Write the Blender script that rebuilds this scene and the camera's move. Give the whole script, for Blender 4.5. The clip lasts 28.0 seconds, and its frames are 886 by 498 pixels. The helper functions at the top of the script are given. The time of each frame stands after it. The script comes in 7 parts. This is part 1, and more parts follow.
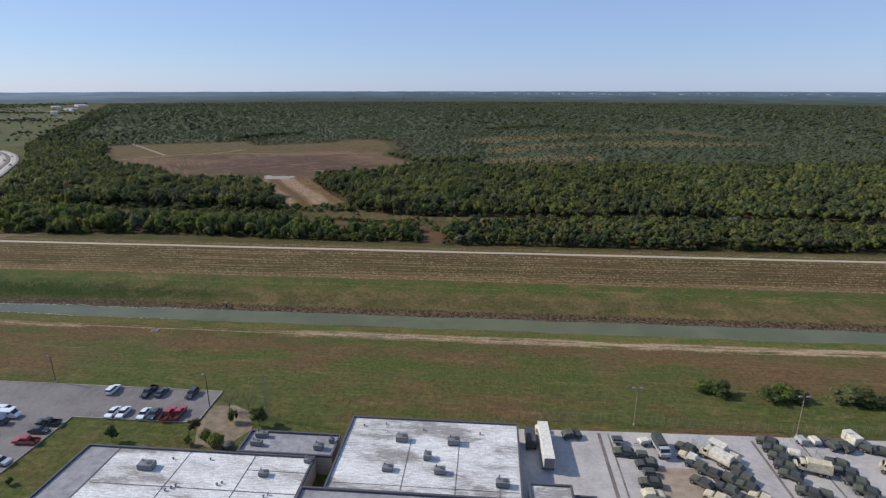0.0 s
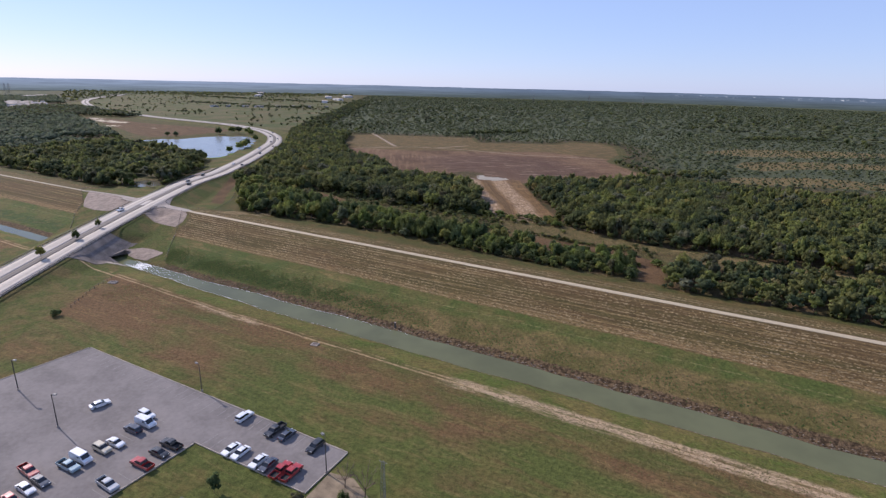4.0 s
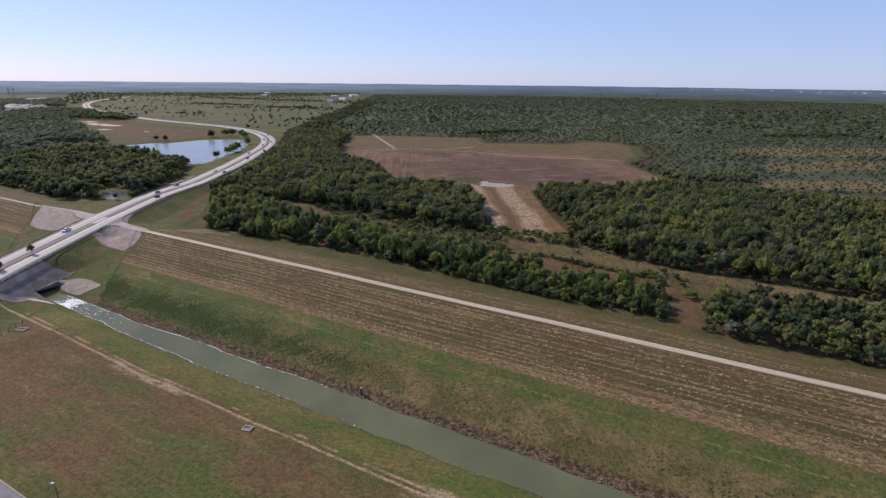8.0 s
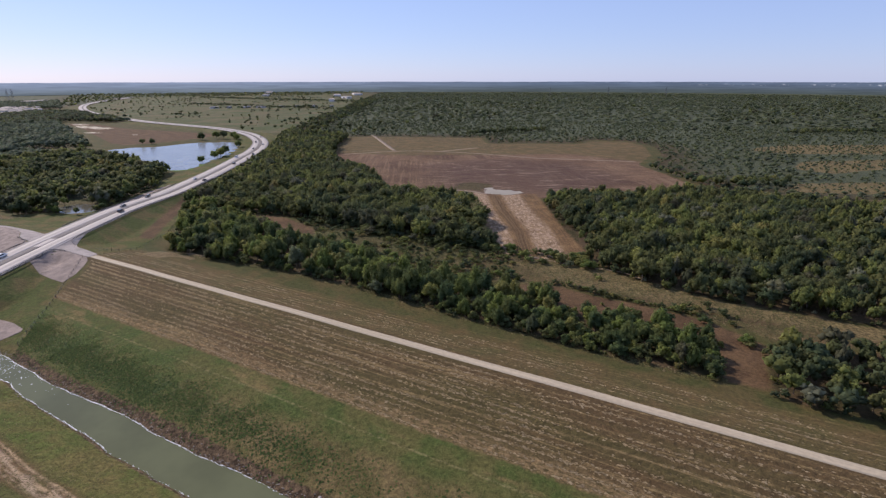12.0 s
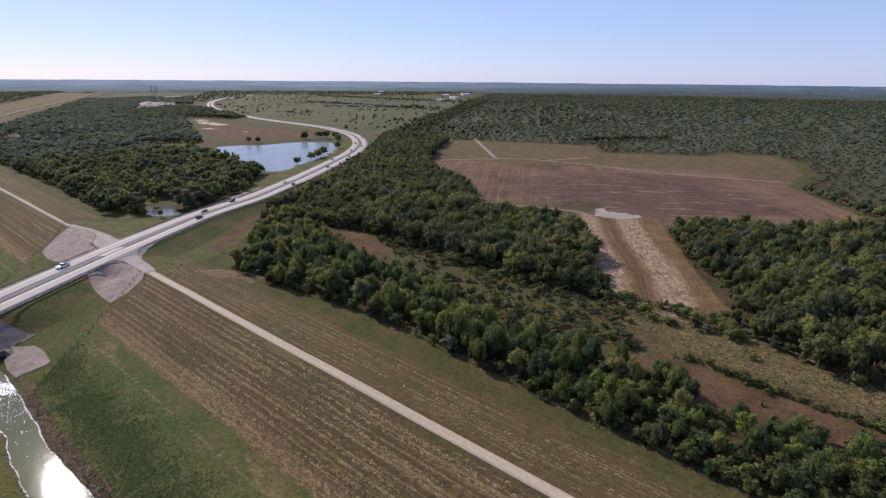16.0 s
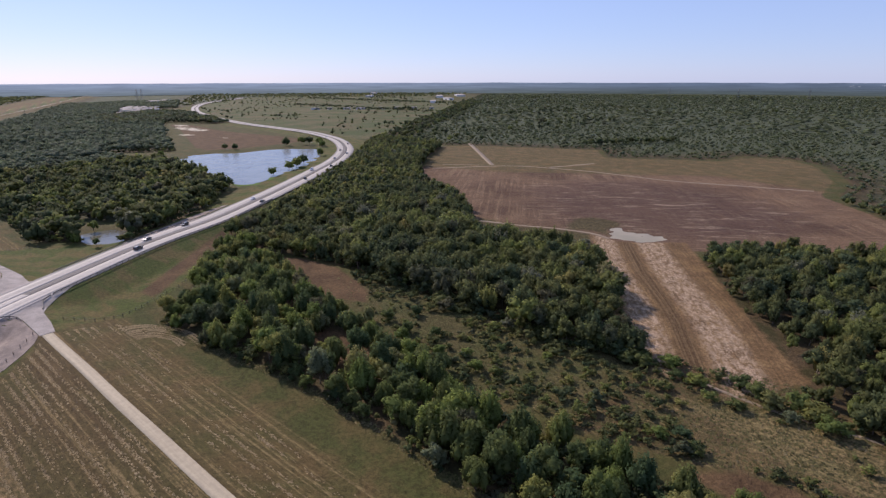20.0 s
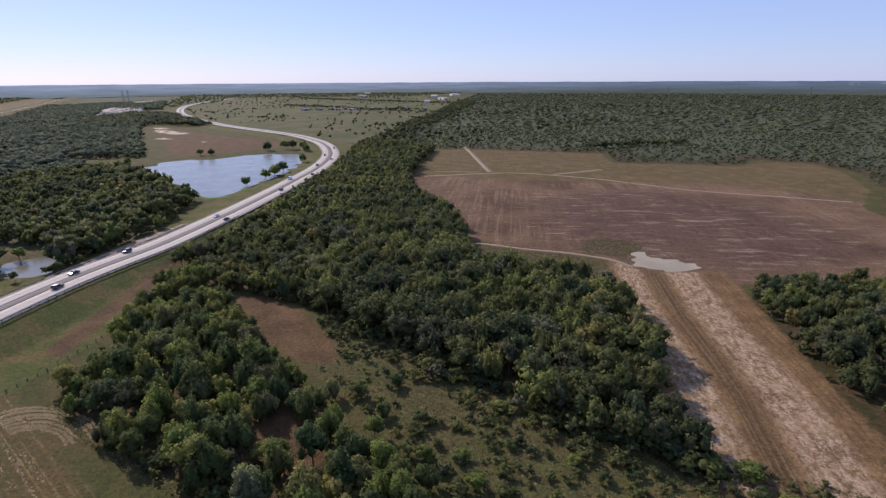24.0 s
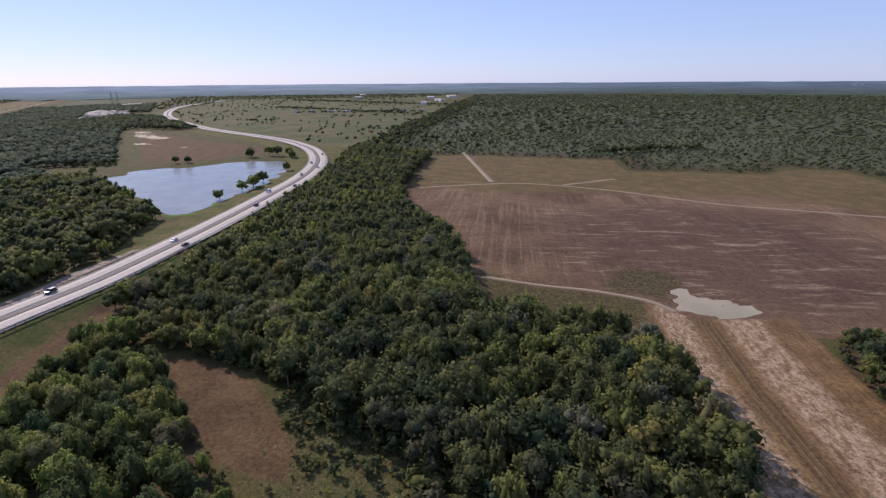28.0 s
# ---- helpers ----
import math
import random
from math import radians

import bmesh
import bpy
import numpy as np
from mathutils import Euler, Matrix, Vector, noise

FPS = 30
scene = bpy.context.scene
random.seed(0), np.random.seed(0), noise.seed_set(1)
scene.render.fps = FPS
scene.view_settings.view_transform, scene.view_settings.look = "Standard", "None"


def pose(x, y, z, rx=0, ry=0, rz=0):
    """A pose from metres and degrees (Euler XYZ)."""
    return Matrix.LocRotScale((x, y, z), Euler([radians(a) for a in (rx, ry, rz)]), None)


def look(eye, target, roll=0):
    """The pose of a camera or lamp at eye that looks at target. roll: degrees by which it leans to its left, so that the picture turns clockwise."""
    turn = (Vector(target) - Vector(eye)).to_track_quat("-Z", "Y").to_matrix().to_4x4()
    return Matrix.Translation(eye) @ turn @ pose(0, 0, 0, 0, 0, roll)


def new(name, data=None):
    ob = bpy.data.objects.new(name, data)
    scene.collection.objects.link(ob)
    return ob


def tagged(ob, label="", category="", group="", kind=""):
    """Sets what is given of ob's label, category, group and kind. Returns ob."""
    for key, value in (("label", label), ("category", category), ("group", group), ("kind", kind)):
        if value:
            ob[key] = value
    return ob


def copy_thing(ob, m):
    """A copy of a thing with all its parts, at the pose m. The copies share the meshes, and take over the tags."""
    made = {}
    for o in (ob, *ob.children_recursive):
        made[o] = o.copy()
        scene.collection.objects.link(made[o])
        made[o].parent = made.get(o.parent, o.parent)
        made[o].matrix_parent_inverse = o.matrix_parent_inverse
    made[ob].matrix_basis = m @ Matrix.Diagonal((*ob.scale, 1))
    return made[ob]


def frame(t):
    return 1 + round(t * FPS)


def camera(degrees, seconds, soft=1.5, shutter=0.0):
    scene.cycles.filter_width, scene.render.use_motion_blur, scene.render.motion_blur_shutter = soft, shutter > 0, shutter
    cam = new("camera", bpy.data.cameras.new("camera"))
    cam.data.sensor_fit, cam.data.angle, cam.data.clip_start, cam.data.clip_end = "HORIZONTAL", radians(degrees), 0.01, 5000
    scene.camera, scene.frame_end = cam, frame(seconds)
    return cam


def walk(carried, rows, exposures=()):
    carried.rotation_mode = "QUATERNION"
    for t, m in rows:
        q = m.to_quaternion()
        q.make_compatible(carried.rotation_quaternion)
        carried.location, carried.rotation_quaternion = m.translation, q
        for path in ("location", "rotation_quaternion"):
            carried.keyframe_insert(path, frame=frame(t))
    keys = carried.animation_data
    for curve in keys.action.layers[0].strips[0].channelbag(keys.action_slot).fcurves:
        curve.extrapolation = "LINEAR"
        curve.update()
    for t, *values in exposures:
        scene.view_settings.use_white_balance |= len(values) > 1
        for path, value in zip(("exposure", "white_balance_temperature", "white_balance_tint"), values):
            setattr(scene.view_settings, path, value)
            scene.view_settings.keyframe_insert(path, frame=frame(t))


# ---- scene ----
# Plan: x runs along the levee, y across it towards the woods, z up; the levee's crest track lies on y = 0.
cam = camera(78.2, 28.0, soft=1.35)
ROWS = [
    (0, 68.71, -254.54, 80, 4.88, -16.48, 0.02),
    (0.5, 68.15, -248.68, 80.2, 4.95, -16.54, 0.05),
    (1, 67.62, -242.92, 80.34, 4.97, -16.6, 0.13),
    (1.5, 67.18, -237.24, 80.39, 5.09, -16.64, 0.08),
    (2, 66.81, -231.59, 80.47, 5.1, -16.67, 0.19),
    (2.5, 66.32, -226.29, 80.48, 7.66, -16.65, 0.03),
    (3, 65.48, -221.33, 80.51, 15.59, -16.72, -0.65),
    (3.5, 65.2, -215.6, 80.5, 25.1, -16.88, -1.42),
    (4, 64.1, -209.95, 80.39, 28.46, -16.92, -1.36),
    (4.6, 62.79, -203.16, 80.27, 29.16, -16.98, -1.28),
    (5.5, 60.81, -192.99, 80.08, 29.22, -17.07, -1.17),
    (6, 59.12, -187.4, 80.02, 29.19, -17.13, -1.01),
    (6.5, 57, -181.6, 79.85, 29.19, -17.16, -0.85),
    (7, 54.67, -175.73, 79.82, 29.22, -17.2, -0.75),
    (7.5, 52.18, -169.75, 79.91, 29.29, -17.23, -0.65),
    (8, 49.75, -163.99, 79.93, 29.46, -17.15, -0.62),
    (8.5, 47.57, -158.92, 79.74, 29.55, -17.04, -0.55),
    (9, 45.69, -154.47, 79.49, 29.57, -17.09, -0.42),
    (9.5, 43.53, -149.91, 79.33, 29.51, -17.06, -0.42),
    (10, 41.37, -145.07, 79.33, 29.47, -17.17, -0.34),
    (10.5, 39.1, -139.95, 79.39, 29.43, -17.21, -0.23),
    (11, 36.7, -134.82, 79.62, 29.48, -17.29, -0.14),
    (11.5, 34.2, -129.23, 79.65, 29.72, -17.38, -0.04),
    (12, 31.62, -123.42, 79.41, 29.96, -17.42, 0.03),
    (12.5, 28.57, -117.68, 79.42, 30.12, -17.46, 0.03),
    (13, 25.36, -112.28, 79.43, 33.56, -17.36, -0.26),
    (13.5, 22.63, -106.68, 79.3, 38.65, -17.4, -0.58),
    (14, 19.59, -101.45, 79.48, 40.46, -17.4, -0.58),
    (14.6, 15.95, -95.18, 79.7, 40.91, -17.4, -0.57),
    (15.5, 10.48, -85.76, 80.03, 40.99, -17.4, -0.56),
    (16, 7.24, -80.67, 80.13, 41.05, -17.41, -0.48),
    (16.5, 3.67, -75.44, 80.08, 41.11, -17.42, -0.42),
    (17, 0, -70.3, 80, 41.16, -17.42, -0.34),
    (17.5, -3.88, -64.96, 79.99, 41.17, -17.45, -0.25),
    (18, -7.99, -59.51, 79.87, 41.07, -17.44, -0.18),
    (18.5, -12.14, -54.12, 79.92, 40.91, -17.47, -0.12),
    (19, -16.63, -48.58, 79.78, 40.73, -17.47, -0.03),
    (19.5, -21.12, -43.02, 79.55, 40.56, -17.44, 0.01),
    (20, -25.35, -37.75, 79.68, 40.47, -17.34, 0.06),
    (20.5, -29, -33.01, 79.58, 40.41, -17.31, 0.04),
    (21, -32.51, -28.37, 79.64, 40.41, -17.3, 0.05),
    (21.5, -36.14, -23.72, 79.7, 40.31, -17.37, 0.14),
    (23.5, -51.52, -3.86, 79, 40.01, -17.34, 0.22),
    (24, -55.48, 1.24, 78.95, 39.97, -17.38, 0.29),
    (24.5, -59.51, 6.37, 79.07, 39.96, -17.38, 0.31),
    (25, -63.52, 11.33, 78.99, 39.88, -17.35, 0.36),
    (25.5, -67.67, 16.3, 78.94, 39.81, -17.36, 0.39),
    (26, -71.78, 21.22, 78.98, 39.76, -17.32, 0.44),
    (26.5, -75.74, 25.97, 78.8, 39.67, -17.28, 0.42),
    (27, -79.75, 30.46, 78.6, 39.64, -17.25, 0.39),
    (27.5, -83.55, 34.85, 78.48, 39.67, -17.25, 0.37),
    (28, -87.29, 39.18, 78.27, 39.66, -17.27, 0.39),
]
walk(cam, [(t, pose(x, y, z, 90 + pitch, roll, yaw)) for t, x, y, z, yaw, pitch, roll in ROWS],
     exposures=[(0.0, 0.12, 6480, 10), (1.0, 0.22, 6480, 13), (2.0, 0.36, 6480, 17), (3.0, 0.42, 6470, 20), (6.0, 0.27, 6470, 20), (9.0, 0.25, 6560, 21), (28.0, 0.27, 6540, 23)])

# ---- light: clear autumn sky, sun low over the far end of the levee ----
SUN_AZ, SUN_EL = radians(81), radians(34)      # azimuth from +y towards -x
world = bpy.data.worlds.new("world")
scene.world = world
world.use_nodes = True
wn = world.node_tree.nodes
sky = wn.new("ShaderNodeTexSky")
sky.sky_type, sky.sun_disc = "NISHITA", False
sky.sun_elevation, sky.sun_rotation = SUN_EL, -SUN_AZ
sky.altitude, sky.air_density, sky.dust_density, sky.ozone_density = 80, 0.9, 0.20, 4.5
wn["Background"].inputs["Strength"].default_value = 0.085
veil = wn.new("ShaderNodeMix")          # thin even haze over the whole sky
veil.data_type = "RGBA"
veil.inputs[0].default_value = 0.47
veil.inputs[7].default_value = (4.8, 6.6, 11.2, 1.0)
world.node_tree.links.new(sky.outputs["Color"], veil.inputs[6])
world.node_tree.links.new(veil.outputs[2], wn["Background"].inputs["Color"])
lamp = bpy.data.lights.new("sun", "SUN")
lamp.energy, lamp.angle, lamp.color = 3.9, radians(0.53), (1.0, 0.94, 0.84)
sun = new("sun", lamp)
to_sun = Vector((-math.sin(SUN_AZ) * math.cos(SUN_EL), math.cos(SUN_AZ) * math.cos(SUN_EL), math.sin(SUN_EL)))
sun.matrix_world = look(to_sun * 300, (0, 0, 0))

# ---- materials ----
def rgb(r, g, b):
    return (r, g, b, 1.0)


class Mat:
    """A small builder of node materials: every call returns an output socket."""

    def __init__(self, name, rough=0.8, metal=0.0, spec=0.4):
        self.m = bpy.data.materials.new(name)
        self.m.use_nodes = True
        self.t = self.m.node_tree
        self.p = self.t.nodes["Principled BSDF"]
        self.p.inputs["Roughness"].default_value = rough
        self.p.inputs["Metallic"].default_value = metal
        self.p.inputs["Specular IOR Level"].default_value = spec

    def put(self, socket, value):
        if isinstance(value, bpy.types.NodeSocket):
            self.t.links.new(value, socket)
        else:
            socket.default_value = value[:3] if socket.type == "VECTOR" else value

    def node(self, kind, **inputs):
        n = self.t.nodes.new(kind)
        for k, v in inputs.items():
            self.put(n.inputs[k.replace("_", " ")], v)
        return n

    def place(self):
        return self.t.nodes.new("ShaderNodeNewGeometry").outputs["Position"]

    def local(self):
        return self.t.nodes.new("ShaderNodeTexCoord").outputs["Object"]

    def attr(self, name):
        n = self.t.nodes.new("ShaderNodeAttribute")
        n.attribute_name = name
        return n.outputs["Fac"]

    def chance(self):
        return self.t.nodes.new("ShaderNodeObjectInfo").outputs["Random"]

    def island(self):
        return self.t.nodes.new("ShaderNodeNewGeometry").outputs["Random Per Island"]

    def scaled(self, vec, x, y, z):
        n = self.t.nodes.new("ShaderNodeVectorMath")
        n.operation = "MULTIPLY"
        self.put(n.inputs[0], vec)
        n.inputs[1].default_value = (x, y, z)
        return n.outputs[0]

    def noise(self, vec, scale=1.0, detail=4.0, rough=0.55, warp=0.0):
        n = self.t.nodes.new("ShaderNodeTexNoise")
        self.put(n.inputs["Vector"], vec)
        n.inputs["Scale"].default_value = scale
        n.inputs["Detail"].default_value = detail
        n.inputs["Roughness"].default_value = rough
        n.inputs["Distortion"].default_value = warp
        return n.outputs["Fac"]

    def spots(self, vec, scale=1.0, feature="F1"):
        n = self.t.nodes.new("ShaderNodeTexVoronoi")
        n.feature = feature
        self.put(n.inputs["Vector"], vec)
        n.inputs["Scale"].default_value = scale
        return n.outputs["Distance"]

    def math(self, op, a, b=0.0, c=0.0):
        n = self.t.nodes.new("ShaderNodeMath")
        n.operation = op
        for i, v in enumerate((a, b, c)):
            self.put(n.inputs[i], v)
        return n.outputs[0]

    def span(self, v, lo, hi, a=0.0, b=1.0):
        n = self.t.nodes.new("ShaderNodeMapRange")
        n.interpolation_type = "SMOOTHSTEP"
        for i, x in enumerate((v, lo, hi, a, b)):
            self.put(n.inputs[i], x)
        return n.outputs[0]

    def band(self, v, lo, hi, soft):
        """1 between lo and hi, 0 outside, with soft edges."""
        return self.math("MULTIPLY", self.span(v, lo - soft, lo + soft), self.span(v, hi - soft, hi + soft, 1.0, 0.0))

    def mix(self, f, a, b):
        n = self.t.nodes.new("ShaderNodeMix")
        n.data_type = "RGBA"
        self.put(n.inputs[0], f)
        self.put(n.inputs[6], a)
        self.put(n.inputs[7], b)
        return n.outputs[2]

    def mul(self, a, f):
        """Colour a, its brightness multiplied by f."""
        n = self.t.nodes.new("ShaderNodeVectorMath")
        n.operation = "SCALE"
        self.put(n.inputs[0], a)
        self.put(n.inputs[3], f)
        return n.outputs[0]

    def bump(self, h, strength=0.5, dist=0.1):
        n = self.t.nodes.new("ShaderNodeBump")
        n.inputs["Strength"].default_value = strength
        n.inputs["Distance"].default_value = dist
        self.put(n.inputs["Height"], h)
        self.t.links.new(n.outputs[0], self.p.inputs["Normal"])
        return self

    def colour(self, c):
        self.put(self.p.inputs["Base Color"], c)
        return self

    def done(self):
        return self.m


def plain(name, c, rough=0.7, metal=0.0, grain=0.25, scale=2.0, spec=0.4):
    """A worn one-colour surface: broad stains and fine grain round its base colour."""
    k = Mat(name, rough, metal, spec)
    v = k.local()
    f = k.math("ADD", k.noise(v, scale, 5), k.math("MULTIPLY", k.noise(v, scale * 11, 3), 0.6))
    k.colour(k.mul(rgb(*c), k.span(f, 0.45, 1.15, 1 - grain, 1 + grain)))
    return k.done()


def coat(name, c, rough=0.3):
    """Car paint: smooth with a clear coat and a little dust."""
    k = Mat(name, rough, 0.0, 0.5)
    k.p.inputs["Coat Weight"].default_value = 0.6
    k.p.inputs["Coat Roughness"].default_value = 0.12
    d = k.span(k.noise(k.local(), 1.4, 5), 0.4, 0.75, 0.0, 0.22)
    k.colour(k.mix(d, rgb(*c), rgb(0.33, 0.30, 0.26)))
    return k.done()


def ground_material():
    k = Mat("ground_cover", 0.95, 0.0, 0.12)
    pos = k.place()
    along, across = k.attr("along"), k.attr("across")
    comb = k.t.nodes.new("ShaderNodeCombineXYZ")
    k.put(comb.inputs[0], along)
    k.put(comb.inputs[1], across)
    la = comb.outputs[0]
    big = k.noise(pos, 0.018, 5, 0.6)
    mid = k.noise(pos, 0.09, 5, 0.6, 0.4)
    fine = k.noise(pos, 0.9, 6, 0.7)
    tuft = k.noise(pos, 3.5, 3, 0.6)
    edge = k.math("MULTIPLY", k.math("SUBTRACT", k.noise(pos, 0.22, 5, 0.65), 0.5), 9.0)
    small_edge = k.math("MULTIPLY", k.math("SUBTRACT", k.noise(pos, 0.7, 4, 0.6), 0.5), 3.0)

    def inside(name, wobble=edge, soft=1.2):
        return k.span(k.math("ADD", k.attr(name), wobble), -soft, soft)

    # rough pasture: green, straw and reddish patches
    streak = k.noise(k.scaled(la, 0.016, 0.06, 1), 1.0, 7, 0.66, 0.5)
    thin = k.noise(k.scaled(la, 0.07, 0.26, 1), 1.0, 7, 0.70, 0.6)
    lean = k.math("ADD", k.math("MULTIPLY", streak, 0.6), k.math("MULTIPLY", big, 0.55))
    lean = k.math("SUBTRACT", lean, k.math("MULTIPLY", k.span(across, -96.0, -118.0), 0.06))
    lean = k.math("ADD", lean, k.span(along, -130.0, -30.0, 0.05, -0.025))
    grass = k.mix(k.span(lean, 0.46, 0.62), rgb(0.084, 0.108, 0.036), rgb(0.142, 0.092, 0.055))
    grass = k.mix(k.math("MULTIPLY", k.span(thin, 0.50, 0.70), 0.55), grass, rgb(0.215, 0.172, 0.088))
    grass = k.mix(k.math("MULTIPLY", k.span(mid, 0.50, 0.70), 0.45), grass, rgb(0.160, 0.120, 0.058))
    hairs = k.noise(k.scaled(la, 0.10, 1.3, 1), 1.0, 5, 0.7, 0.3)
    grass = k.mul(grass, k.span(hairs, 0.36, 0.66, 0.92, 1.10))
    # bank beside the water: yellower, unmown
    shag = k.noise(k.scaled(la, 0.35, 0.35, 1), 1.0, 7, 0.78, 0.6)
    lush = k.mix(k.span(mid, 0.38, 0.62), rgb(0.070, 0.104, 0.032), rgb(0.104, 0.110, 0.042))
    lush = k.mix(k.math("MULTIPLY", k.span(shag, 0.44, 0.60, 1.0, 0.0), k.band(k.math("ADD", across, small_edge), -51.0, -42.5, 2.0)), lush, rgb(0.046, 0.080, 0.030))
    lush = k.mix(k.span(k.noise(k.scaled(la, 0.03, 0.10, 1), 1.0, 6, 0.65), 0.54, 0.70), lush, rgb(0.20, 0.155, 0.080))
    drier = k.mix(k.span(mid, 0.40, 0.62), rgb(0.112, 0.098, 0.044), rgb(0.178, 0.136, 0.074))
    lush = k.mix(k.math("MULTIPLY", k.span(k.math("ADD", along, k.math("MULTIPLY", edge, 6.0)), -120.0, -40.0, 0.0, 0.88), k.span(k.math("ADD", across, small_edge), -43.0, -37.0, 1.0, 0.10)), lush, drier)
    yellow = k.mix(k.span(mid, 0.35, 0.7), rgb(0.086, 0.122, 0.034), rgb(0.165, 0.142, 0.062))
    c = k.mix(k.band(k.math("ADD", across, small_edge), -81.0, -66.0, 2.0), grass, yellow)
    c = k.mix(k.band(k.math("ADD", across, small_edge), -58.0, -28.5, 1.0), c, lush)
    strip = k.band(k.math("ADD", across, k.math("MULTIPLY", small_edge, 0.3)), -34.9, -34.3, 0.25)
    c = k.mix(k.math("MULTIPLY", strip, k.span(fine, 0.40, 0.60, 0.0, 0.7)), c, rgb(0.200, 0.180, 0.100))
    # bare eroded bank at the water's edge
    mud = k.mix(k.span(fine, 0.35, 0.65), rgb(0.055, 0.040, 0.028), rgb(0.150, 0.108, 0.075))
    c = k.mix(k.band(k.math("ADD", across, small_edge), -58.3, -53.6, 0.7), c, mud)
    c = k.mix(k.band(k.math("ADD", across, k.math("MULTIPLY", small_edge, 0.5)), -68.6, -66.8, 0.4), c, k.mul(mud, 1.2))
    # mown levee with rows of cut hay
    rows = k.noise(k.scaled(la, 0.010, 0.85, 1), 1.0, 4, 0.65, 0.2)
    fluff = k.noise(k.scaled(la, 0.45, 1.2, 1), 1.0, 7, 0.8)
    hayf = k.math("ADD", k.math("MULTIPLY", rows, 0.62), k.math("MULTIPLY", fluff, 0.42))
    stub = k.mix(k.span(k.noise(k.scaled(la, 0.012, 0.09, 1), 1.0, 4, 0.6), 0.38, 0.62), rgb(0.088, 0.076, 0.036), rgb(0.106, 0.074, 0.042))
    hay = k.mix(k.math("MULTIPLY", k.span(hayf, 0.52, 0.62), 0.85), stub, rgb(0.250, 0.190, 0.108))
    hay = k.mix(k.math("MULTIPLY", k.band(k.math("ADD", across, small_edge), -30.5, -24.5, 1.5), k.span(fluff, 0.40, 0.6, 0.0, 0.85)), hay, rgb(0.27, 0.195, 0.118))
    back = k.mix(k.span(mid, 0.35, 0.65), rgb(0.086, 0.078, 0.034), rgb(0.116, 0.086, 0.044))
    back = k.mix(k.math("MULTIPLY", k.span(hayf, 0.53, 0.63), 0.75), back, rgb(0.235, 0.185, 0.104))
    c = k.mix(k.span(k.math("ADD", across, k.math("MULTIPLY", small_edge, 0.6)), -29.3, -28.0), c, hay)
    c = k.mix(k.span(across, 1.0, 4.0), c, back)
    toe = k.mix(k.span(mid, 0.4, 0.65), rgb(0.066, 0.074, 0.028), rgb(0.104, 0.086, 0.040))
    c = k.mix(k.span(k.math("ADD", across, k.math("MULTIPLY", edge, 0.6)), 22.0, 26.0), c, toe)
    # verge of the road, woods' floor, meadow, red clearings
    c = k.mix(inside("verge"), c, k.mix(k.span(mid, 0.4, 0.62), rgb(0.072, 0.094, 0.028), rgb(0.128, 0.108, 0.050)))
    floor = k.mix(k.span(mid, 0.38, 0.62), rgb(0.050, 0.048, 0.024), rgb(0.092, 0.068, 0.044))
    scrub = k.mix(k.span(mid, 0.38, 0.62), rgb(0.060, 0.078, 0.052), rgb(0.088, 0.104, 0.068))
    floor = k.mix(k.span(k.attr("outback"), 0.0, 60.0), floor, scrub)
    c = k.mix(inside("wood"), c, floor)
    straw = k.mix(k.span(k.noise(pos, 0.13, 6, 0.7), 0.40, 0.62), rgb(0.078, 0.076, 0.036), rgb(0.142, 0.108, 0.060))
    straw = k.mix(k.span(k.math("ADD", k.math("MULTIPLY", fine, 0.5), k.math("MULTIPLY", mid, 0.5)), 0.46, 0.60), straw, rgb(0.098, 0.068, 0.042))
    straw = k.mix(k.math("MULTIPLY", k.span(k.noise(k.scaled(pos, 0.16, 0.5, 1), 1.0, 6, 0.7), 0.54, 0.66), 0.7), straw, rgb(0.230, 0.185, 0.100))
    blond = k.mix(k.span(fine, 0.36, 0.62), rgb(0.120, 0.104, 0.052), rgb(0.270, 0.220, 0.122))
    straw = k.mix(k.math("MULTIPLY", inside("straw", k.math("MULTIPLY", edge, 0.8), 3.0), 0.5), straw, blond)
    straw = k.mix(k.math("MULTIPLY", k.span(k.math("ADD", along, edge), -92.0, -66.0, 1.0, 0.0), k.span(mid, 0.36, 0.60, 1.0, 0.45)), straw, rgb(0.080, 0.090, 0.038))
    c = k.mix(inside("meadow"), c, straw)
    russet = k.mix(k.span(mid, 0.38, 0.64), rgb(0.094, 0.060, 0.038), rgb(0.138, 0.090, 0.056))
    russet = k.mix(k.span(tuft, 0.56, 0.72), russet, rgb(0.090, 0.072, 0.036))
    c = k.mix(inside("clearing", k.math("MULTIPLY", edge, 0.35)), c, russet)
    pasture = k.mix(k.span(big, 0.40, 0.62), rgb(0.074, 0.098, 0.042), rgb(0.128, 0.116, 0.068))
    c = k.mix(inside("pasture"), c, pasture)
    # ploughed field: brown soil, old rows, grey crusts, green margins
    turn = k.t.nodes.new("ShaderNodeMapping")
    k.put(turn.inputs[0], pos)
    turn.inputs["Rotation"].default_value = (0, 0, radians(-33))
    fp = turn.outputs[0]
    furrow = k.noise(k.scaled(fp, 0.40, 0.012, 1), 1.0, 3, 0.6, 0.15)
    smear = k.noise(k.scaled(fp, 0.055, 0.21, 1), 1.0, 7, 0.70, 0.6)
    blot = k.noise(pos, 0.014, 6, 0.66, 0.3)
    soil = k.mix(k.span(blot, 0.36, 0.60), rgb(0.096, 0.060, 0.044), rgb(0.172, 0.114, 0.082))
